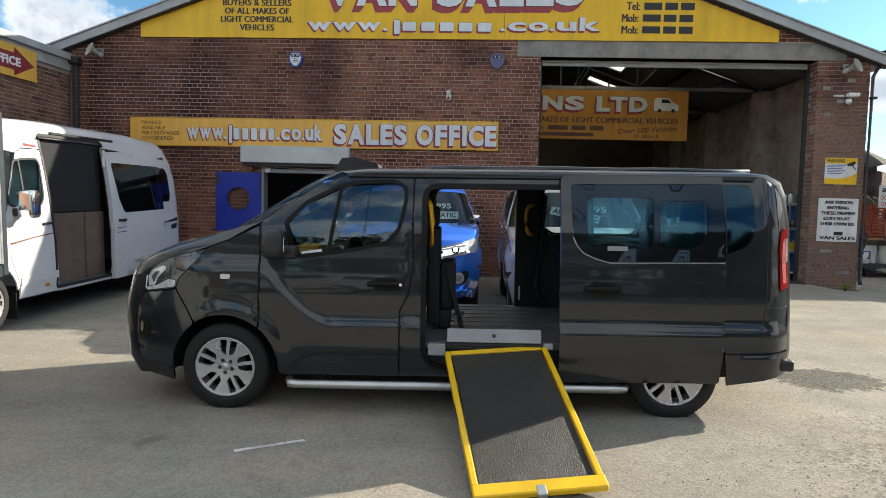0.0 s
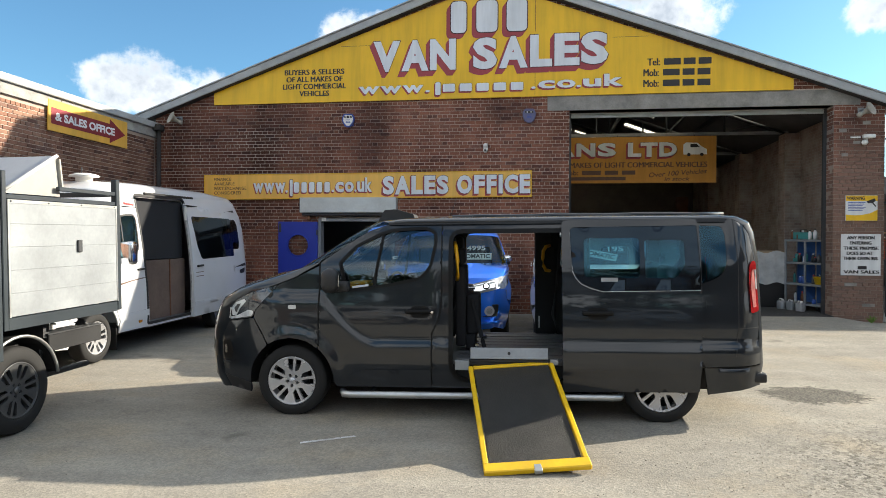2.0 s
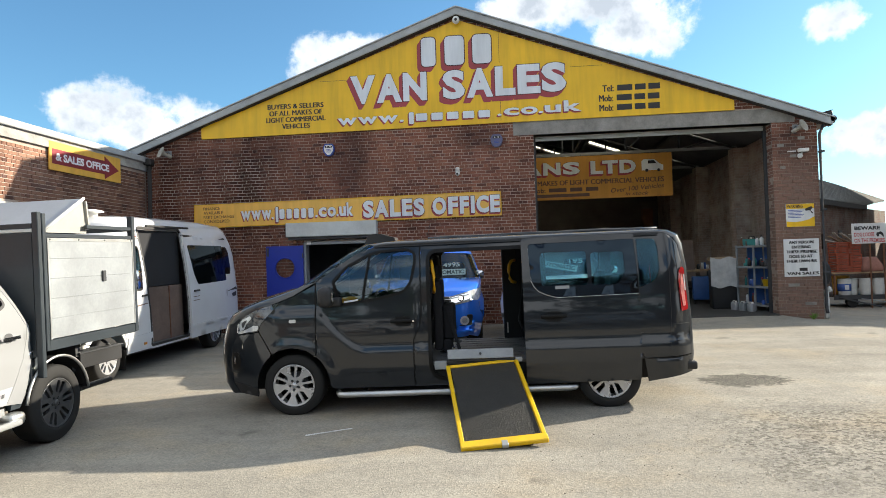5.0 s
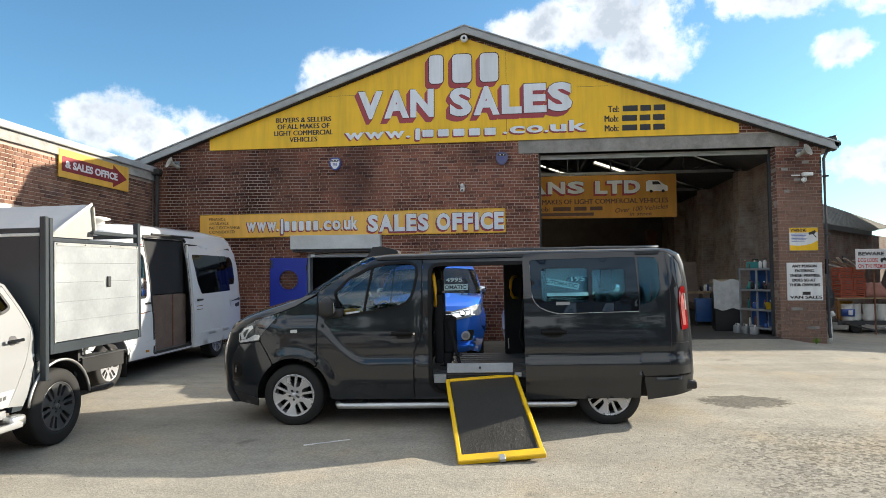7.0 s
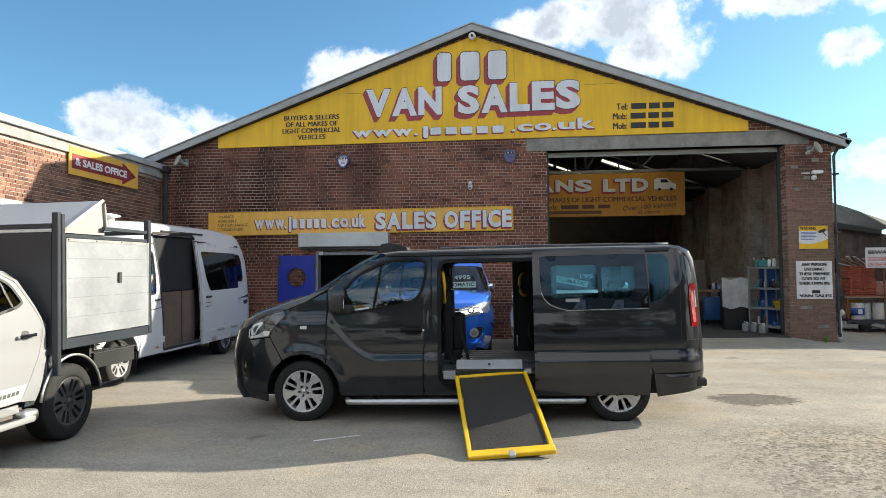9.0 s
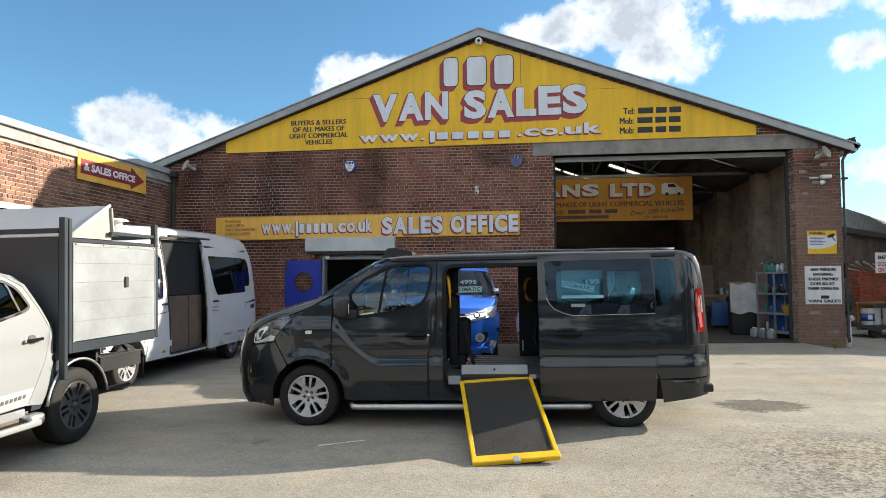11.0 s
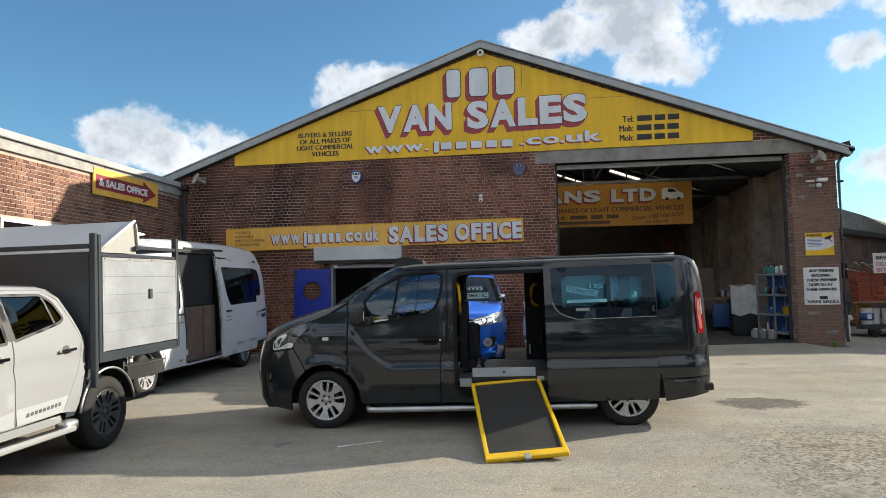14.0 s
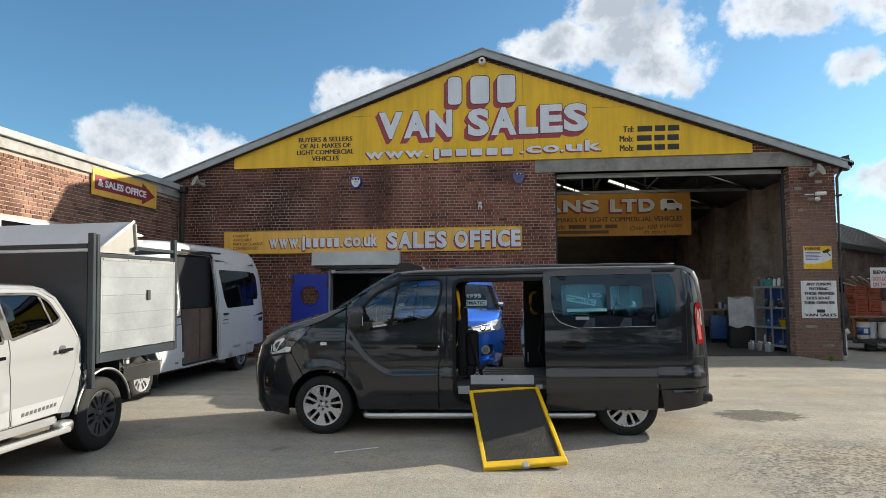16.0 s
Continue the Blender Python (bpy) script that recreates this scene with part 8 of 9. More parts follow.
def shelf_unit():
    w, d, h = 1.10, 0.38, 1.58
    a, b = Vector((6.62, 1.42)), Vector((7.10, 0.42))
    yaw = math.degrees(math.atan2(b.y - a.y, b.x - a.x))
    s = thing("shelf_unit", "grey steel shelf unit with blue back panels, full of bottles", "shelf", stand(a.x, a.y, yaw))
    for x in (0, w / 2 - 0.02, w - 0.04):
        for y in (0.0, d - 0.04):
            part("upright", box(x, x + 0.04, y, y + 0.04, 0.0, h, 0.003), "grey_steel", s)
    for z in (0.12, 0.55, 1.02, h - 0.06):
        part("shelf", box(0.0, w, -0.004, d + 0.004, z, z + 0.045, 0.004), "grey_steel", s)
    for x0, x1 in ((0.05, w / 2 - 0.03), (w / 2 + 0.03, w - 0.05)):
        for z0, z1 in ((0.17, 0.54), (0.60, 1.01), (1.07, h - 0.07)):
            part("back_panel", box(x0, x1, d - 0.055, d - 0.045, z0, z1), "shelf_blue", s)
    m = s.matrix_world
    r = random.Random(8)
    mats = ["white_plastic", "white_plastic", "ink_black", "blue_plastic", "sign_white", "grey_plastic", "teal", "rust"]
    for z in (0.165, 0.595, 1.065, h - 0.015):
        n = {0.165: 5, 0.595: 7, 1.065: 12}.get(z, 11)
        for k in range(n):
            x = 0.08 + (w - 0.16) * (k + r.uniform(0.1, 0.9)) / n
            if abs(x - w / 2) < 0.06:
                continue
            hh, rr = r.uniform(0.10, 0.24), r.uniform(0.028, 0.045)
            bt = thing("bottle", "small plastic bottle of fluid on the steel shelf", "bottle", m @ pose(x, r.uniform(0.06, d - 0.14), z + 0.0015), "bottles on the shelf unit")
            part("body", lathe([(0.001, 0.0), (rr, 0.0), (rr, hh * 0.68), (rr * 0.4, hh * 0.85), (rr * 0.4, hh * 0.9)], 12, "Z"), r.choice(mats), bt)
            part("cap", lathe([(rr * 0.45, hh * 0.88), (rr * 0.45, hh), (0.001, hh)], 10, "Z"), r.choice(["ink_black", "ink_bright", "white_plastic"]), bt)
    tb = thing("toolbox", "teal plastic toolbox on top of the shelf unit", "toolbox", m @ pose(0.36, 0.18, h - 0.013))
    part("case", box(-0.24, 0.24, -0.11, 0.11, 0.0, 0.16, 0.02, 2), "teal", tb)
    part("handle", tube([(-0.1, 0, 0.16), (-0.08, 0, 0.21), (0.08, 0, 0.21), (0.1, 0, 0.16)], 0.012, 6), "ink_black", tb)
    yb = thing("yellow_basin", "yellow plastic basin with tools on the shelf", "basin", m @ pose(0.82, 0.17, 0.597))
    part("bowl", lathe([(0.001, 0.0), (0.11, 0.0), (0.15, 0.16), (0.158, 0.165), (0.14, 0.15), (0.10, 0.02), (0.001, 0.015)], 20, "Z"), "yellow_paint", yb)
    for k in range(3):
        jc = thing("jerrycan", "white plastic jerrycan on the floor beside the shelf", "jerrycan", m @ pose(0.12 + 0.26 * k, -0.20, 0.0), "jerrycans by the shelf")
        part("body", box(-0.085, 0.085, -0.06, 0.06, 0.0, 0.20, 0.025, 2), "alu_sheet" if k != 1 else "grey_steel", jc)
        part("neck", rod((0.045, 0, 0.198), (0.045, 0, 0.24), 0.02, 10), "white_plastic", jc)
        part("handle", tube([(-0.07, 0, 0.19), (-0.05, 0, 0.235), (0.0, 0, 0.235), (0.02, 0, 0.2)], 0.011, 6), "white_plastic", jc)


shelf_unit()

# waste bin with a white sheet hung over it
bn = thing("waste_bin", "tall black waste bin with a white cloth draped over it", "bin", stand(6.42, 1.86, -8))
part("bin_body", join(box(-0.30, 0.30, -0.28, 0.28, 0.0, 0.98, 0.04, 2)), "bin_black", bn)
cl = bmesh.new()
bmesh.ops.create_grid(cl, x_segments=14, y_segments=12, size=0.5)
for v_ in cl.verts:
    u, w_ = v_.co.x, v_.co.y
    v_.co = Vector((u * 0.64, -0.345 - 0.012 * math.sin(u * 17) - 0.02 * math.sin(w_ * 9 + u * 5) - 0.01, 0.92 + w_ * 0.72 + 0.03 * math.sin(u * 9)))
part("draped_cloth", shade(cl), "white_cloth", bn, "crumpled white cloth")
part("cloth_top", box(-0.32, 0.32, -0.29, 0.30, 1.20, 1.30, 0.04, 2), "tan_cloth", bn)

# bench, boards and tools further in along the wall
wb = thing("workbench", "cluttered dark workbench against the workshop wall", "bench", stand(5.65, 4.1, 0))
part("bench_top", box(-0.5, 1.2, -0.3, 0.35, 0.86, 0.92, 0.006), "timber", wb)
for x in (-0.45, 1.1):
    for y in (-0.25, 0.27):
        part("leg", box(x, x + 0.06, y, y + 0.06, 0.0, 0.86), "dark_steel", wb)
part("lower_shelf", box(-0.45, 1.15, -0.25, 0.3, 0.3, 0.33), "dark_steel", wb)
pb = thing("plywood_sheet", "brown plywood sheet leaning on the bench", "board", stand(6.05, 3.72, 4))
part("sheet", xform(box(-0.24, 0.24, -0.012, 0.012, 0.0, 1.15, 0.002), Matrix.Rotation(radians(-7), 4, "X") @ Matrix.Translation((0, 0, 0.62))), "ply", pb)
bc = thing("blue_trolley", "blue plastic trolley bin on the workshop floor", "trolley", stand(6.28, 3.35, -10))
part("tub", box(-0.22, 0.22, -0.2, 0.2, 0.12, 0.75, 0.03, 2), "shelf_blue", bc)
for x in (-0.18, 0.18):
    part("castor", rod((x - 0.02, -0.15, 0.06), (x + 0.02, -0.15, 0.06), 0.06, 12), "rubber", bc)
    part("corner_leg", box(x - 0.02, x + 0.02, -0.16, -0.12, 0.05, 0.13), "dark_steel", bc)
gr = thing("bench_grinder", "dull white bench grinder on the workbench", "grinder", stand(5.75, 4.0, 0, 0.921))
part("motor", rod((-0.12, 0, 0.14), (0.12, 0, 0.14), 0.075, 14), "white_plastic", gr)
for x in (-0.16, 0.16):
    part("stone", rod((x - 0.02, 0, 0.14), (x + 0.02, 0, 0.14), 0.10, 16), "grey_plastic", gr)
part("foot", box(-0.10, 0.10, -0.07, 0.07, 0.0, 0.08, 0.008), "grey_plastic", gr)
r5 = random.Random(12)
for k in range(9):
    cn = thing("paint_tin", "grubby paint tin on the workbench", "tin", stand(5.25 + 0.09 * k + (0.75 if k > 4 else 0), 4.15 + r5.uniform(-0.1, 0.12), 0, 0.921 if k != 3 else 0.921), "paint tins on the bench")
    hh = r5.uniform(0.10, 0.2)
    part("tin_body", lathe([(0.001, 0), (0.04, 0), (0.04, hh), (0.001, hh)], 12, "Z"), r5.choice(["white_plastic", "dark_steel", "rust", "blue_plastic"]), cn)
    part("lid", lathe([(0.042, hh), (0.042, hh + 0.012), (0.001, hh + 0.012)], 12, "Z"), "grey_steel", cn)
dc = thing("ventilation_duct", "pale vertical duct on the dark back wall", "duct", pose(7.0, 13.2, 0.4))
part("duct_run", box(-0.35, 0.05, -0.2, 0.2, 2.2, 3.3, 0.01), "rust", dc)
part("duct_stand", box(-0.3, 0.0, -0.15, 0.15, 0.0, 2.2, 0.01), "dark_steel", dc)

# ---- beyond the pillar: outbuilding, crates, drums ----
spare = thing("spare_wheel", "black covered spare wheel hung at the pillar's side", "wheel", pose(8.21, 0.35, 1.165))
part("wheel_cover", xform(lathe([(0.001, -0.07), (0.19, -0.07), (0.26, -0.04), (0.285, 0.0), (0.26, 0.06), (0.001, 0.07)], 30), Matrix.Diagonal((0.5, 1.0, 1.0, 1.0))), "black_plastic", spare)
part("wall_bracket", rod((-0.11, 0, 0), (-0.05, 0, 0), 0.03, 8), "dark_steel", spare)
hz = thing("white_pipe", "white plastic pipe standing against the pillar's side", "pipe")
part("pipe", tube([(8.13, 0.16, gz(8.2, 0.2)), (8.165, 0.18, 0.30), (8.175, 0.2, 0.55), (8.165, 0.2, 0.80)], 0.05, 14), "white_plastic", hz)
part("socket", rod((8.19, 0.19, 0.86), (8.245, 0.17, 0.76), 0.052, 14), "white_plastic", hz)

shed = thing("outbuilding", "old brick outbuilding with a sagging corrugated grey roof", "building")
# eave and upper edge of the roof slope, running back from the yard
E0, E1, T0, T1 = Vector((9.3, 4.95, 3.42)), Vector((14.7, 11.4, 3.38)), Vector((10.65, 8.8, 4.60)), Vector((16.4, 13.4, 3.72))
cv, cf = [], []
ny = 60
for i in range(ny + 1):
    k = i / ny
    for s in (0, 0.5, 1):
        q = T0.lerp(E0, k).lerp(T1.lerp(E1, k), s)
        cv.append((q.x, q.y, q.z + 0.03 * (1 if i % 4 in (0, 1) else -1) + 0.03 * math.sin(5 * s + 3 * k)))
for i in range(ny):
    for s in (0, 1):
        cf.append((3 * i + s, 3 * i + 3 + s, 3 * i + 4 + s, 3 * i + 1 + s))
part("roof", (cv, [], cf), "old_sheet", shed, "weathered grey corrugated roof sheets")


def upright(p, q, z0, z1, th, off=0.0):
    """A wall or board standing along the line from p to q."""
    d = Vector((q.x - p.x, q.y - p.y, 0))
    m = Matrix.Translation((p.x, p.y, 0)) @ Matrix.Rotation(math.atan2(d.y, d.x), 4, "Z")
    return m, xform(box(0, d.length, off, off + th, z0, z1), m)


mw, bmw = upright(E0, E1, -0.1, 3.26, 0.25, 0.15)
ob = part("wall", bmw, "shaded_brick", shed)
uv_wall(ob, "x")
ob = part("wall", upright(E1, T1, -0.1, 3.26, 0.25, 0.0)[1], "shaded_brick", shed)
uv_wall(ob, "y")
part("eaves_board", upright(E0, E1, 3.22, 3.39, 0.04, -0.02)[1], "soffit", shed)
part("window", xform(box(3.1, 3.7, 0.135, 0.16, 1.75, 2.25, 0.004), mw), "frit", shed)
part("plate", xform(box(5.2, 5.6, 0.12, 0.15, 2.1, 2.4, 0.004), mw), "dark_steel", shed)
# unseen building, placed and sized to throw the shadow right of the pillar
nb = thing("neighbouring_works", "unseen brick building, added to cast the shadow beside the pillar", "building", kind="structure")
ob = part("wall", box(17.0, 17.3, -9.0, 13.0, -0.4, 4.62), "shaded_brick", nb)
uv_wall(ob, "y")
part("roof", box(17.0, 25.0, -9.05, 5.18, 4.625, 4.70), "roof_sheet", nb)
# raised end, added so its shadow edge crosses the ground before the doorway
ob = part("tall_wall", box(17.0, 17.3, 5.2, 13.0, 4.625, 7.2), "shaded_brick", nb)
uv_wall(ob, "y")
ob = part("tall_wall", box(17.305, 25.0, 5.2, 5.5, 4.625, 7.2), "shaded_brick", nb)
uv_wall(ob, "x")
part("roof", box(17.0, 25.0, 5.15, 13.05, 7.205, 7.28), "roof_sheet", nb)

# low rack on wheels; its deck and upper shelf carry all the rest
RX, RY, RZ = 9.95, 3.9, gz(10.6, 3.9)
tl_ = thing("steel_trailer", "low dark steel trailer loaded with drums and crates", "trailer", pose(RX, RY, RZ))
part("deck", box(0.0, 2.9, -0.1, 1.0, 0.29, 0.33), "dark_steel", tl_)
part("deck_rail", box(0.0, 2.9, -0.13, -0.10, 0.22, 0.34), "dark_steel", tl_)
part("rack_shelf", box(0.0, 2.9, -0.1, 0.95, 0.93, 0.97), "timber", tl_, "plank shelf above the deck")
for x in (0.02, 1.45, 2.84):
    part("rack_post", box(x, x + 0.04, 0.88, 0.92, 0.33, 0.93), "rust", tl_)
    part("rack_post", box(x, x + 0.04, -0.09, -0.05, 0.33, 0.93), "rust", tl_)
for x in (0.5, 2.4):
    part("trailer_wheel", rod((x, -0.08, 0.145), (x, 0.06, 0.145), 0.145, 18), "rubber", tl_)
part("draw_bar", rod((0.1, -0.1, 0.28), (0.9, -0.75, 0.06), 0.022, 8), "dark_steel", tl_)
part("loose_bar", rod((0.7, -0.12, 0.24), (1.9, -0.70, 0.04), 0.016, 8), "grey_steel", tl_)
base = thing("plastic_crate", "scuffed red-orange plastic crate", "crate", pose(RX + 0.30, RY + 0.22, RZ + 0.972, 0, 0, 6), "stacked red crates")
for z in (0.0, 0.062, 0.124):
    for y in (-0.2, 0.185):
        part("slat", box(-0.17, 0.17, y, y + 0.015, z, z + 0.040, 0.003), "crate_red", base)
    for x in (-0.17, 0.155):
        part("end_slat", box(x, x + 0.015, -0.184, 0.184, z, z + 0.040, 0.003), "crate_red", base)
for x in (-0.17, 0.145):
    for y in (-0.2, 0.175):
        part("corner_post", box(x + 0.001, x + 0.024, y + 0.001, y + 0.024, 0.001, 0.166), "crate_red", base)
part("crate_base", box(-0.15, 0.15, -0.18, 0.18, 0.0, 0.012), "crate_red", base)
for i, (x, n) in enumerate(((0.30, 5), (0.665, 5))):
    for k in range(n):
        if (i, k) != (0, 0):
            copy_thing(base, pose(RX + x + 0.012 * ((k * 7) % 3 - 1), RY + 0.22 + 0.05 * i, RZ + 0.972 + 0.168 * k, 0, 0, 6 + 4 * ((k * 5) % 3 - 1)))
for k, (x, y, rr) in enumerate(((0.36, 0.08, 0.165), (0.64, 0.26, 0.15), (0.92, 0.10, 0.15), (1.27, 0.12, 0.16))):
    dr = thing("plastic_drum", "white plastic drum with a blue label on the trailer" if k == 0 else "plain white plastic drum on the trailer", "drum", pose(RX + x, RY + y, RZ + 0.332), "drums on the trailer")
    part("drum_body", lathe([(0.001, 0.0), (rr * 0.88, 0.0), (rr * 0.92, 0.03), (rr, 0.40), (rr * 0.97, 0.44), (0.001, 0.445)], 20, "Z"), "white_plastic", dr)
    part("lid_rim", lathe([(rr * 0.98, 0.43), (rr * 1.03, 0.43), (rr * 1.03, 0.46), (rr * 0.85, 0.46)], 20, "Z"), "white_plastic", dr)
    if k == 0:
        part("drum_label", lathe([(rr * 0.965, 0.12), (rr + 0.006, 0.12), (rr + 0.010, 0.32), (rr * 0.98, 0.32)], 20, "Z"), "blue_plastic", dr)
        part("label_panel", box(-0.06, 0.05, -rr - 0.014, -rr + 0.012, 0.16, 0.29, 0.004), "sign_white", dr)
yl = thing("yellow_tub", "pale yellow tub behind the drums", "tub", pose(RX + 0.52, RY + 0.62, RZ + 0.332))
part("tub_body", lathe([(0.001, 0), (0.2, 0), (0.23, 0.53), (0.001, 0.53)], 18, "Z"), "sign_gold", yl)
tp_ = thing("folded_sheet", "crumpled dusty pink sheet lying beside the crates", "sheet", pose(RX + 1.12, RY + 0.35, RZ + 0.972))
sh_ = box(-0.26, 0.30, -0.28, 0.28, 0.0, 0.40, 0.03, 1)
bmesh.ops.subdivide_edges(sh_, edges=sh_.edges[:], cuts=3, use_grid_fill=True)
for vt in sh_.verts:
    if vt.co.z > 0.03:
        k = vt.co.z / 0.4
        q = noise.noise_vector((vt.co.x * 6, vt.co.y * 6, vt.co.z * 6))
        vt.co = Vector((vt.co.x * (1.05 - 0.5 * k * k), vt.co.y * (1.05 - 0.4 * k * k), vt.co.z)) + q * 0.035
part("sheet_heap", shade(sh_), "dusty_pink", tp_)
for k in range(7):
    pk = thing("timber_offcut", "split timber offcut thrown on the crates", "timber", pose(RX + 0.16 + 0.10 * k, RY + 0.25 + 0.05 * (k % 3), RZ + 1.83 + 0.055 * (k % 4), 0, 14 + 10 * (k % 3), 8 + 14 * (k % 4)), "timber offcuts")
    part("plank", box(-0.24, 0.24, -0.04, 0.04, 0.0, 0.025, 0.004), "timber" if k % 3 == 1 else "pale_timber", pk)
bs = thing("warning_board", "white board with red and black dog warning lettering", "sign", pose(10.33, 3.50, 0, 0, 0, 2))
part("board", box(0.0, 0.90, -0.02, 0.0, 1.85, 2.40, 0.003), "sign_white", bs)
for x in (0.46, 0.82):
    part("board_leg", box(x, x + 0.03, 0.001, 0.03, gz(10.4 + x, 3.5) - 0.01, 2.36), "rust", bs)
lettering(xform(letters("BEWARE", 0.07, 0.74, 2.22, 2.32, 0.002, 0.04), Matrix.Translation((0, -0.02, 0))), "ink_black", bs)
lettering(xform(letters("DOG LOOSE", 0.06, 0.58, 2.04, 2.15, 0.002, 0.02), Matrix.Translation((0, -0.02, 0))), "ink_bright", bs)
lettering(xform(letters("ON THE PREMISES", 0.06, 0.85, 1.88, 1.99, 0.002, 0.02), Matrix.Translation((0, -0.02, 0))), "ink_bright", bs)
part("dog_picture", skin([(x * 0.9 - 0.12, z + 0.01) for x, z in ((0.86, 2.02), (0.90, 2.02), (0.93, 2.08), (1.0, 2.06), (1.04, 2.0), (1.06, 2.04), (1.03, 2.12), (0.96, 2.16), (0.90, 2.13), (0.86, 2.14), (0.84, 2.08))], (), lambda x, z: -0.024, 0.3, 0.003), "ink_black", bs)
dw = thing("yard_wall", "low dark brick boundary wall beyond the outbuilding", "wall", kind="structure")
ob = part("wall_run", box(16.0, 60.0, 13.0, 13.3, 0.3, 2.2), "shaded_brick", dw)
uv_wall(ob, "x")

# ---- ground details ----
def sheet_z(x, y):
    """Height of the ground sheet, between the corners of its squares."""
    st = 60 / 118
    i, j = math.floor((x + 30) / st), math.floor((y + 30) / st)
    u, w = (x + 30) / st - i, (y + 30) / st - j
    def corner(a, b):
        cx, cy = -30 + st * a, -30 + st * b
        return gz(cx, cy) + 0.012 * (1 - max(abs(cx), abs(cy)) / 60) * noise.noise((cx * 0.5, cy * 0.5, 0)) - 0.004
    return (corner(i, j) * (1 - u) + corner(i + 1, j) * u) * (1 - w) + (corner(i, j + 1) * (1 - u) + corner(i + 1, j + 1) * u) * w


def on_ground(name, poly, material, label, category, lift=0.004):
    bm = skin(poly, (), lambda x, z: 0.0, 0.2)
    for v in bm.verts:
        v.co = Vector((v.co.x, v.co.z, sheet_z(v.co.x, v.co.z) + lift))
    return tagged(part(name, bm, material), label, category, kind="structure")


on_ground("road_marking", [(-0.96, -9.21), (-0.55, -8.99), (-0.52, -9.02), (-0.94, -9.25)], "road_white", "worn white paint dash on the tarmac", "marking")

sv, sf = [], []
rg = random.Random(21)
for k in range(3600):
    if k < 2400:
        x, y = rg.gauss(4.6, 1.3), rg.gauss(-9.6, 1.0)
    else:
        x, y = rg.uniform(-6, 9), rg.uniform(-13, -1)
    if -1.0 < x < 3.4 and -8.6 < y < -6.2:
        continue
    s = rg.uniform(0.003, 0.009)
    z, a = gz(x, y) + s * 0.3, rg.uniform(0, 6.28)
    n = len(sv)
    for dx, dy, dz in ((1, 0, 0), (0, 0.8, 0.1), (-1.1, 0, 0), (0, -0.9, 0), (0.1, 0.1, 0.7)):
        sv.append((x + s * (dx * math.cos(a) - dy * math.sin(a)), y + s * (dx * math.sin(a) + dy * math.cos(a)), z + s * dz))
    sf += [(n, n + 1, n + 4), (n + 1, n + 2, n + 4), (n + 2, n + 3, n + 4), (n + 3, n, n + 4)]
tagged(part("gravel", (sv, [], sf), "stone"), "loose grit and small stones scattered on the yard", "gravel", kind="stuff")


# ---- trees and hedge behind the camera, which the van's glass mirrors ----
def tree(x, y, h, seed):
    r = random.Random(seed)
    t = thing("tree", "leafy broad tree at the yard's edge", "tree", pose(x, y, gz(max(-40, x), max(-40, y)) - 0.05), "trees along the yard")
    part("trunk", join(rod((0, 0, 0), (0.1, 0, h * 0.55), 0.22, 8, 0.12), rod((0.08, 0, h * 0.4), (h * 0.2, 0.2, h * 0.7), 0.09, 6, 0.04), rod((0.08, 0, h * 0.42), (-h * 0.2, -0.2, h * 0.72), 0.09, 6, 0.04)), "bark", t)
    vs, fs = [], []
    blobs = [(r.gauss(0, h * 0.2), r.gauss(0, h * 0.16), h * r.uniform(0.38, 0.88), h * r.uniform(0.12, 0.2)) for _ in range(11)]
    for k in range(1500):
        bx, by, bz, br = blobs[k % 11]
        d = Vector((r.gauss(0, 1), r.gauss(0, 1), r.gauss(0, 1))).normalized() * br * r.uniform(0.6, 1.05)
        p = Vector((bx, by, bz)) + d
        u = Vector((r.gauss(0, 1), r.gauss(0, 1), r.gauss(0, 1))).normalized()
        w = u.cross(Vector((0.3, 0.5, 0.8))).normalized()
        s = r.uniform(0.14, 0.30)
        n = len(vs)
        vs += [tuple(p - u * s), tuple(p + w * s * 0.6), tuple(p + u * s), tuple(p - w * s * 0.6)]
        fs.append((n, n + 1, n + 2, n + 3))
    part("crown", (vs, [], fs), "leaf", t)


rt = random.Random(31)
for k in range(15):
    tree(-42 + 6.2 * k + rt.uniform(-1.5, 1.5), -36 + rt.uniform(-3, 3), rt.uniform(5.5, 9.0), 100 + k)
hv, hf = [], []
rh = random.Random(77)
for k in range(9000):
    p = Vector((rh.uniform(-60, 60), -40 + rh.gauss(0, 0.8), rh.uniform(-1.0, 3.4) * (0.75 + 0.25 * math.sin(k))))
    u = Vector((rh.gauss(0, 1), rh.gauss(0, 0.4), rh.gauss(0, 1))).normalized()
    w = u.cross(Vector((0.2, 0.9, 0.3))).normalized()
    s_ = rh.uniform(0.25, 0.55)
    n = len(hv)
    hv += [tuple(p - u * s_), tuple(p + w * s_ * 0.6), tuple(p + u * s_), tuple(p - w * s_ * 0.6)]
    hf.append((n, n + 1, n + 2, n + 3))
tagged(part("hedge", (hv, [], hf), "leaf"), "dense dark green hedge along the yard's far edge", "hedge", kind="stuff")
ob = part("yard_back_wall", box(-70, 70, -42.5, -42.0, -1.2, 1.8), "dark_wall")
tagged(ob, "plain dark wall closing the yard behind the hedge", "wall", kind="structure")

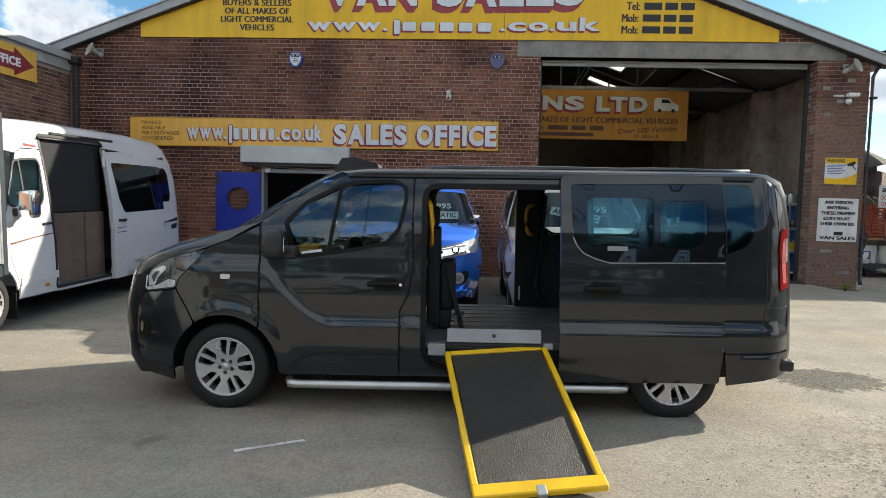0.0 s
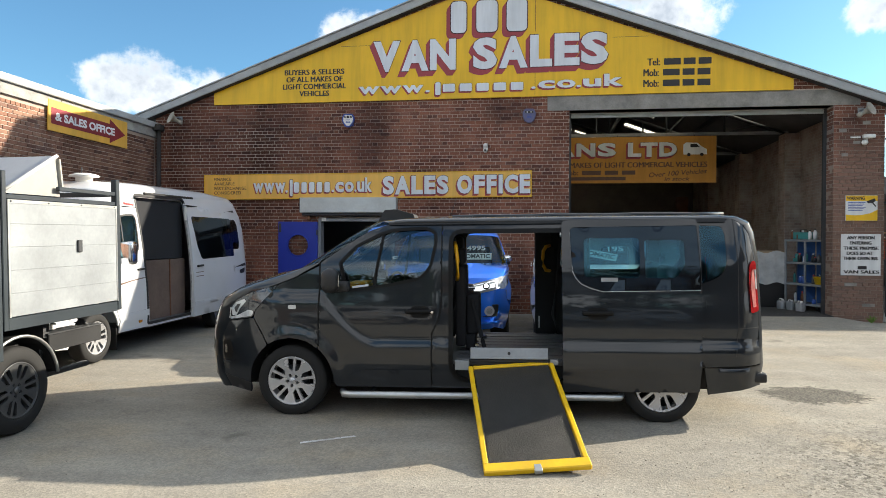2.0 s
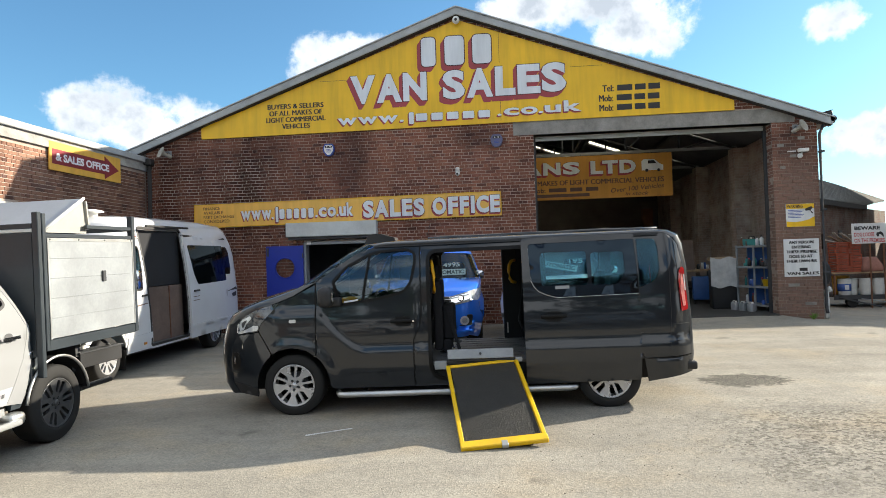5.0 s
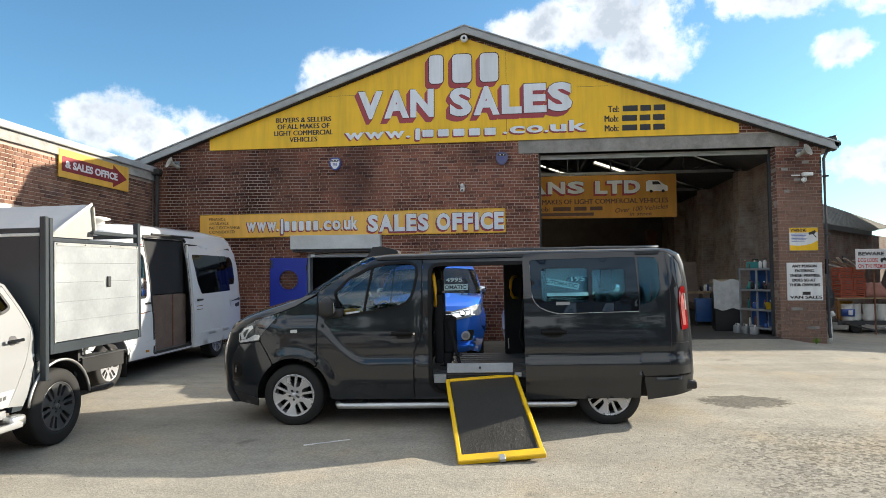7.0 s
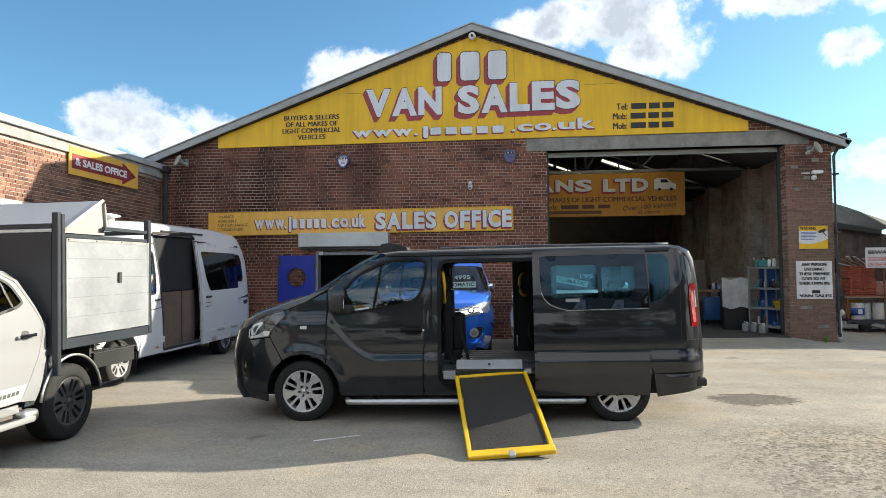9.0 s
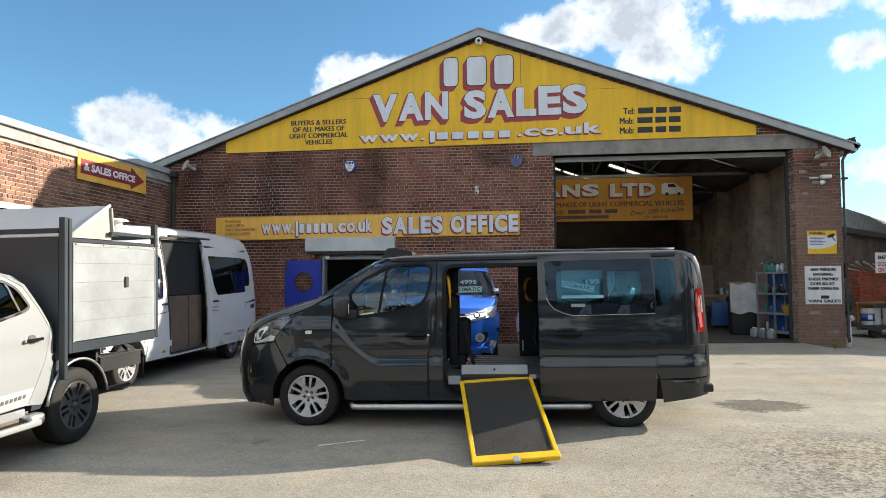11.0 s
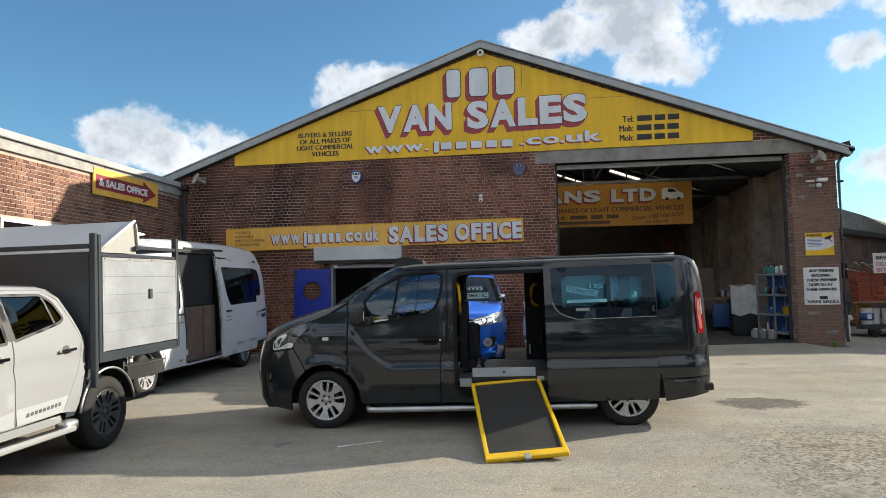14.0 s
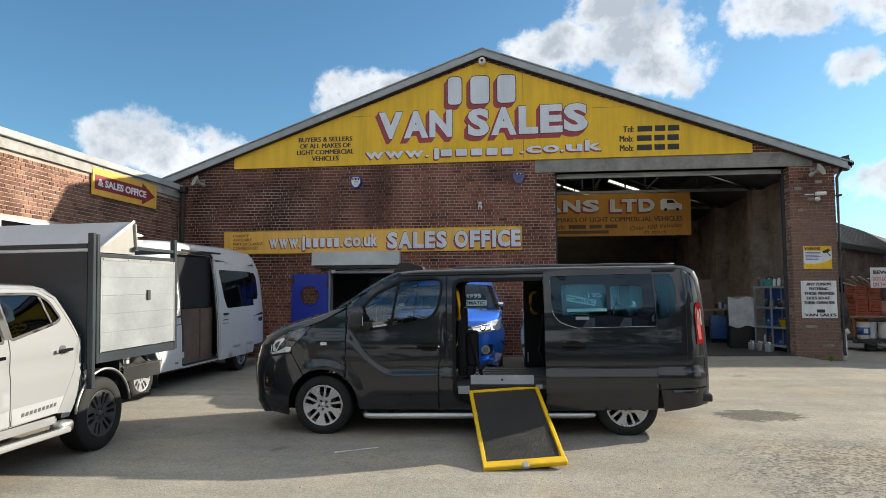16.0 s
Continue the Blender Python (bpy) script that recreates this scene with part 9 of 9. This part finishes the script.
# works unit across the yard behind the camera
ru = thing("rear_works", "long low brick works unit with a white fascia and dark doors", "building", kind="structure")
ob = part("wall", box(-30.0, 30.0, -30.3, -30.0, -1.0, 1.7), "shaded_brick", ru)
uv_wall(ob, "x")
part("fascia", box(-30.1, 30.1, -30.35, -29.9, 1.704, 1.95), "grey_steel", ru)
part("roof", box(-30.1, 30.1, -36.0, -30.4, 1.8, 1.9), "roof_sheet", ru)
# unseen block, added to shade the ground that the van's rear side mirrors
rb_ = thing("works_block", "unseen tall brick block, added to shade the yard behind the camera", "building", kind="structure")
ob = part("wall", box(13.0, 13.3, -42.0, -15.5, -1.0, 7.0), "shaded_brick", rb_)
uv_wall(ob, "y")
part("roof", box(13.0, 24.0, -42.0, -15.5, 7.004, 7.1), "roof_sheet", rb_)
copy_thing(silver, stand(-5.2, -24.5, 8))
copy_thing(silver, stand(2.6, -26.0, 3))


# ---- facing bricks, each proud of its mortar joint ----
BL, BH, JT = 0.215, 0.065, 0.010
CW, CH = BL + JT, BH + JT


def courses(u0, u1, z0, z1, spans, hidden=None):
    """Brick rectangles of a wall: three courses of stretchers, then one of headers, cut to the spans of wall at each height."""
    out = []
    rng = random.Random(5)
    for j in range(int((z1 - z0) / CH) + 1):
        z = z0 + j * CH
        head = j % 4 == 3
        w = CW / 2 if head else CW
        for s0, s1 in spans(z, z + BH):
            u = u0 - (0.25 if head else 0.5 * (j % 2)) * CW
            while u < s1:
                a, b = max(u, s0), min(u + w - JT, s1)
                if b - a > 0.025 and not (hidden and hidden(a, b, z, z + BH)):
                    out.append((a, b, z, z + BH, rng.uniform(-0.003, 0.003)))
                u += w
    return out


def brick_block(rects, plane, fac):
    """All the bricks as one mesh: each a small block with a front and four sides."""
    verts, faces = [], []
    for a, b, z0, z1, d in rects:
        n = len(verts)
        for depth, ins in ((0.012, 0.0), (-0.002 + d, 0.003)):
            for u, z in ((a + ins, z0 + ins), (b - ins, z0 + ins), (b - ins, z1 - ins), (a + ins, z1 - ins)):
                verts.append(plane(u, depth, z))
        for q in ((4, 5, 6, 7), (0, 1, 5, 4), (1, 2, 6, 5), (2, 3, 7, 6), (3, 0, 4, 7)):
            faces.append(tuple(n + i for i in (q if fac else q[::-1])))
    return verts, [], faces


def front_spans(z0, z1):
    """Stretches of the gable wall at one course, between its openings and under the roof."""
    half = (7.70 - 0.115 - z1) / RISE
    lo, hi = max(XL, -half), min(XR, half)
    cuts = []
    if z0 < 2.27:
        cuts.append((-3.86, -2.1))
    if z0 < DOOR[2] - 0.01:
        cuts.append((DOOR[0], DOOR[1]))
    elif z0 < 4.92:
        cuts.append((1.25, 7.55))
    out, a = [], lo
    for c0, c1 in cuts:
        out.append((a, c0))
        a = c1
    out.append((a, hi))
    return [(a, b) for a, b in out if b - a > 0.03]


def behind_sign(a, b, z0, z1):
    x = max(abs(a), abs(b))
    if z0 > 4.99 and z1 < 7.36 - 0.3596 * x and x < 6.2:
        return True
    return a > -6.5 and b < 0.85 and z0 > 2.80 and z1 < 3.26


front_rects = courses(XL, XR, 0.075, 7.45, front_spans, behind_sign)
HERO = [r for r in front_rects if -2.2 < r[0] and r[1] < 1.70 and 3.38 < r[2] < 4.4]
HERO = HERO[:300]
hero_set = {r[:3] for r in HERO}
rest = [r for r in front_rects if r[:3] not in hero_set]
wall_front_bricks = part("brickwork", brick_block(rest, lambda u, d, z: (u, d, z), True), "brick", wall_front)
wall_front_bricks["kind"] = "stuff"

wing_rects = courses(-15.9, -0.05, -0.1, 4.09, lambda z0, z1: [(-15.9, -5.92), (-4.33, -0.05)] if 1.56 < z0 < 2.98 else [(-15.9, -0.05)])
wing_bricks = part("brickwork", brick_block(wing_rects, lambda u, d, z: (LX - d, u, z), True), "brick_wing", bpy.data.objects["wall_wing"])
wing_bricks["kind"] = "stuff"
# jamb returns of the wide doorway and the pillar's corner
jamb_rects = courses(0.01, 0.335, 0.30, 4.52, lambda z0, z1: [(0.012, 0.335)])
jb = part("brickwork", brick_block(jamb_rects, lambda u, d, z: (DOOR[1] + 0.004 + d - 0.004, u, z), True), "brick", wall_front)
jb["kind"] = "stuff"

shapes = {}
for a, b, z0, z1, d in HERO:
    w = round(b - a, 3)
    if w not in shapes:
        me = bpy.data.meshes.new("brick")
        me.from_pydata(*brick_block([(-w / 2, w / 2, -BH / 2, BH / 2, 0.0)], lambda u, dd, z: (u, dd, z), True))
        me.materials.append(M["brick_piece"])
        shapes[w] = me
    ob = new("brick", shapes[w])
    ob.parent = wall_front
    ob.location = ((a + b) / 2, d, (z0 + z1) / 2)
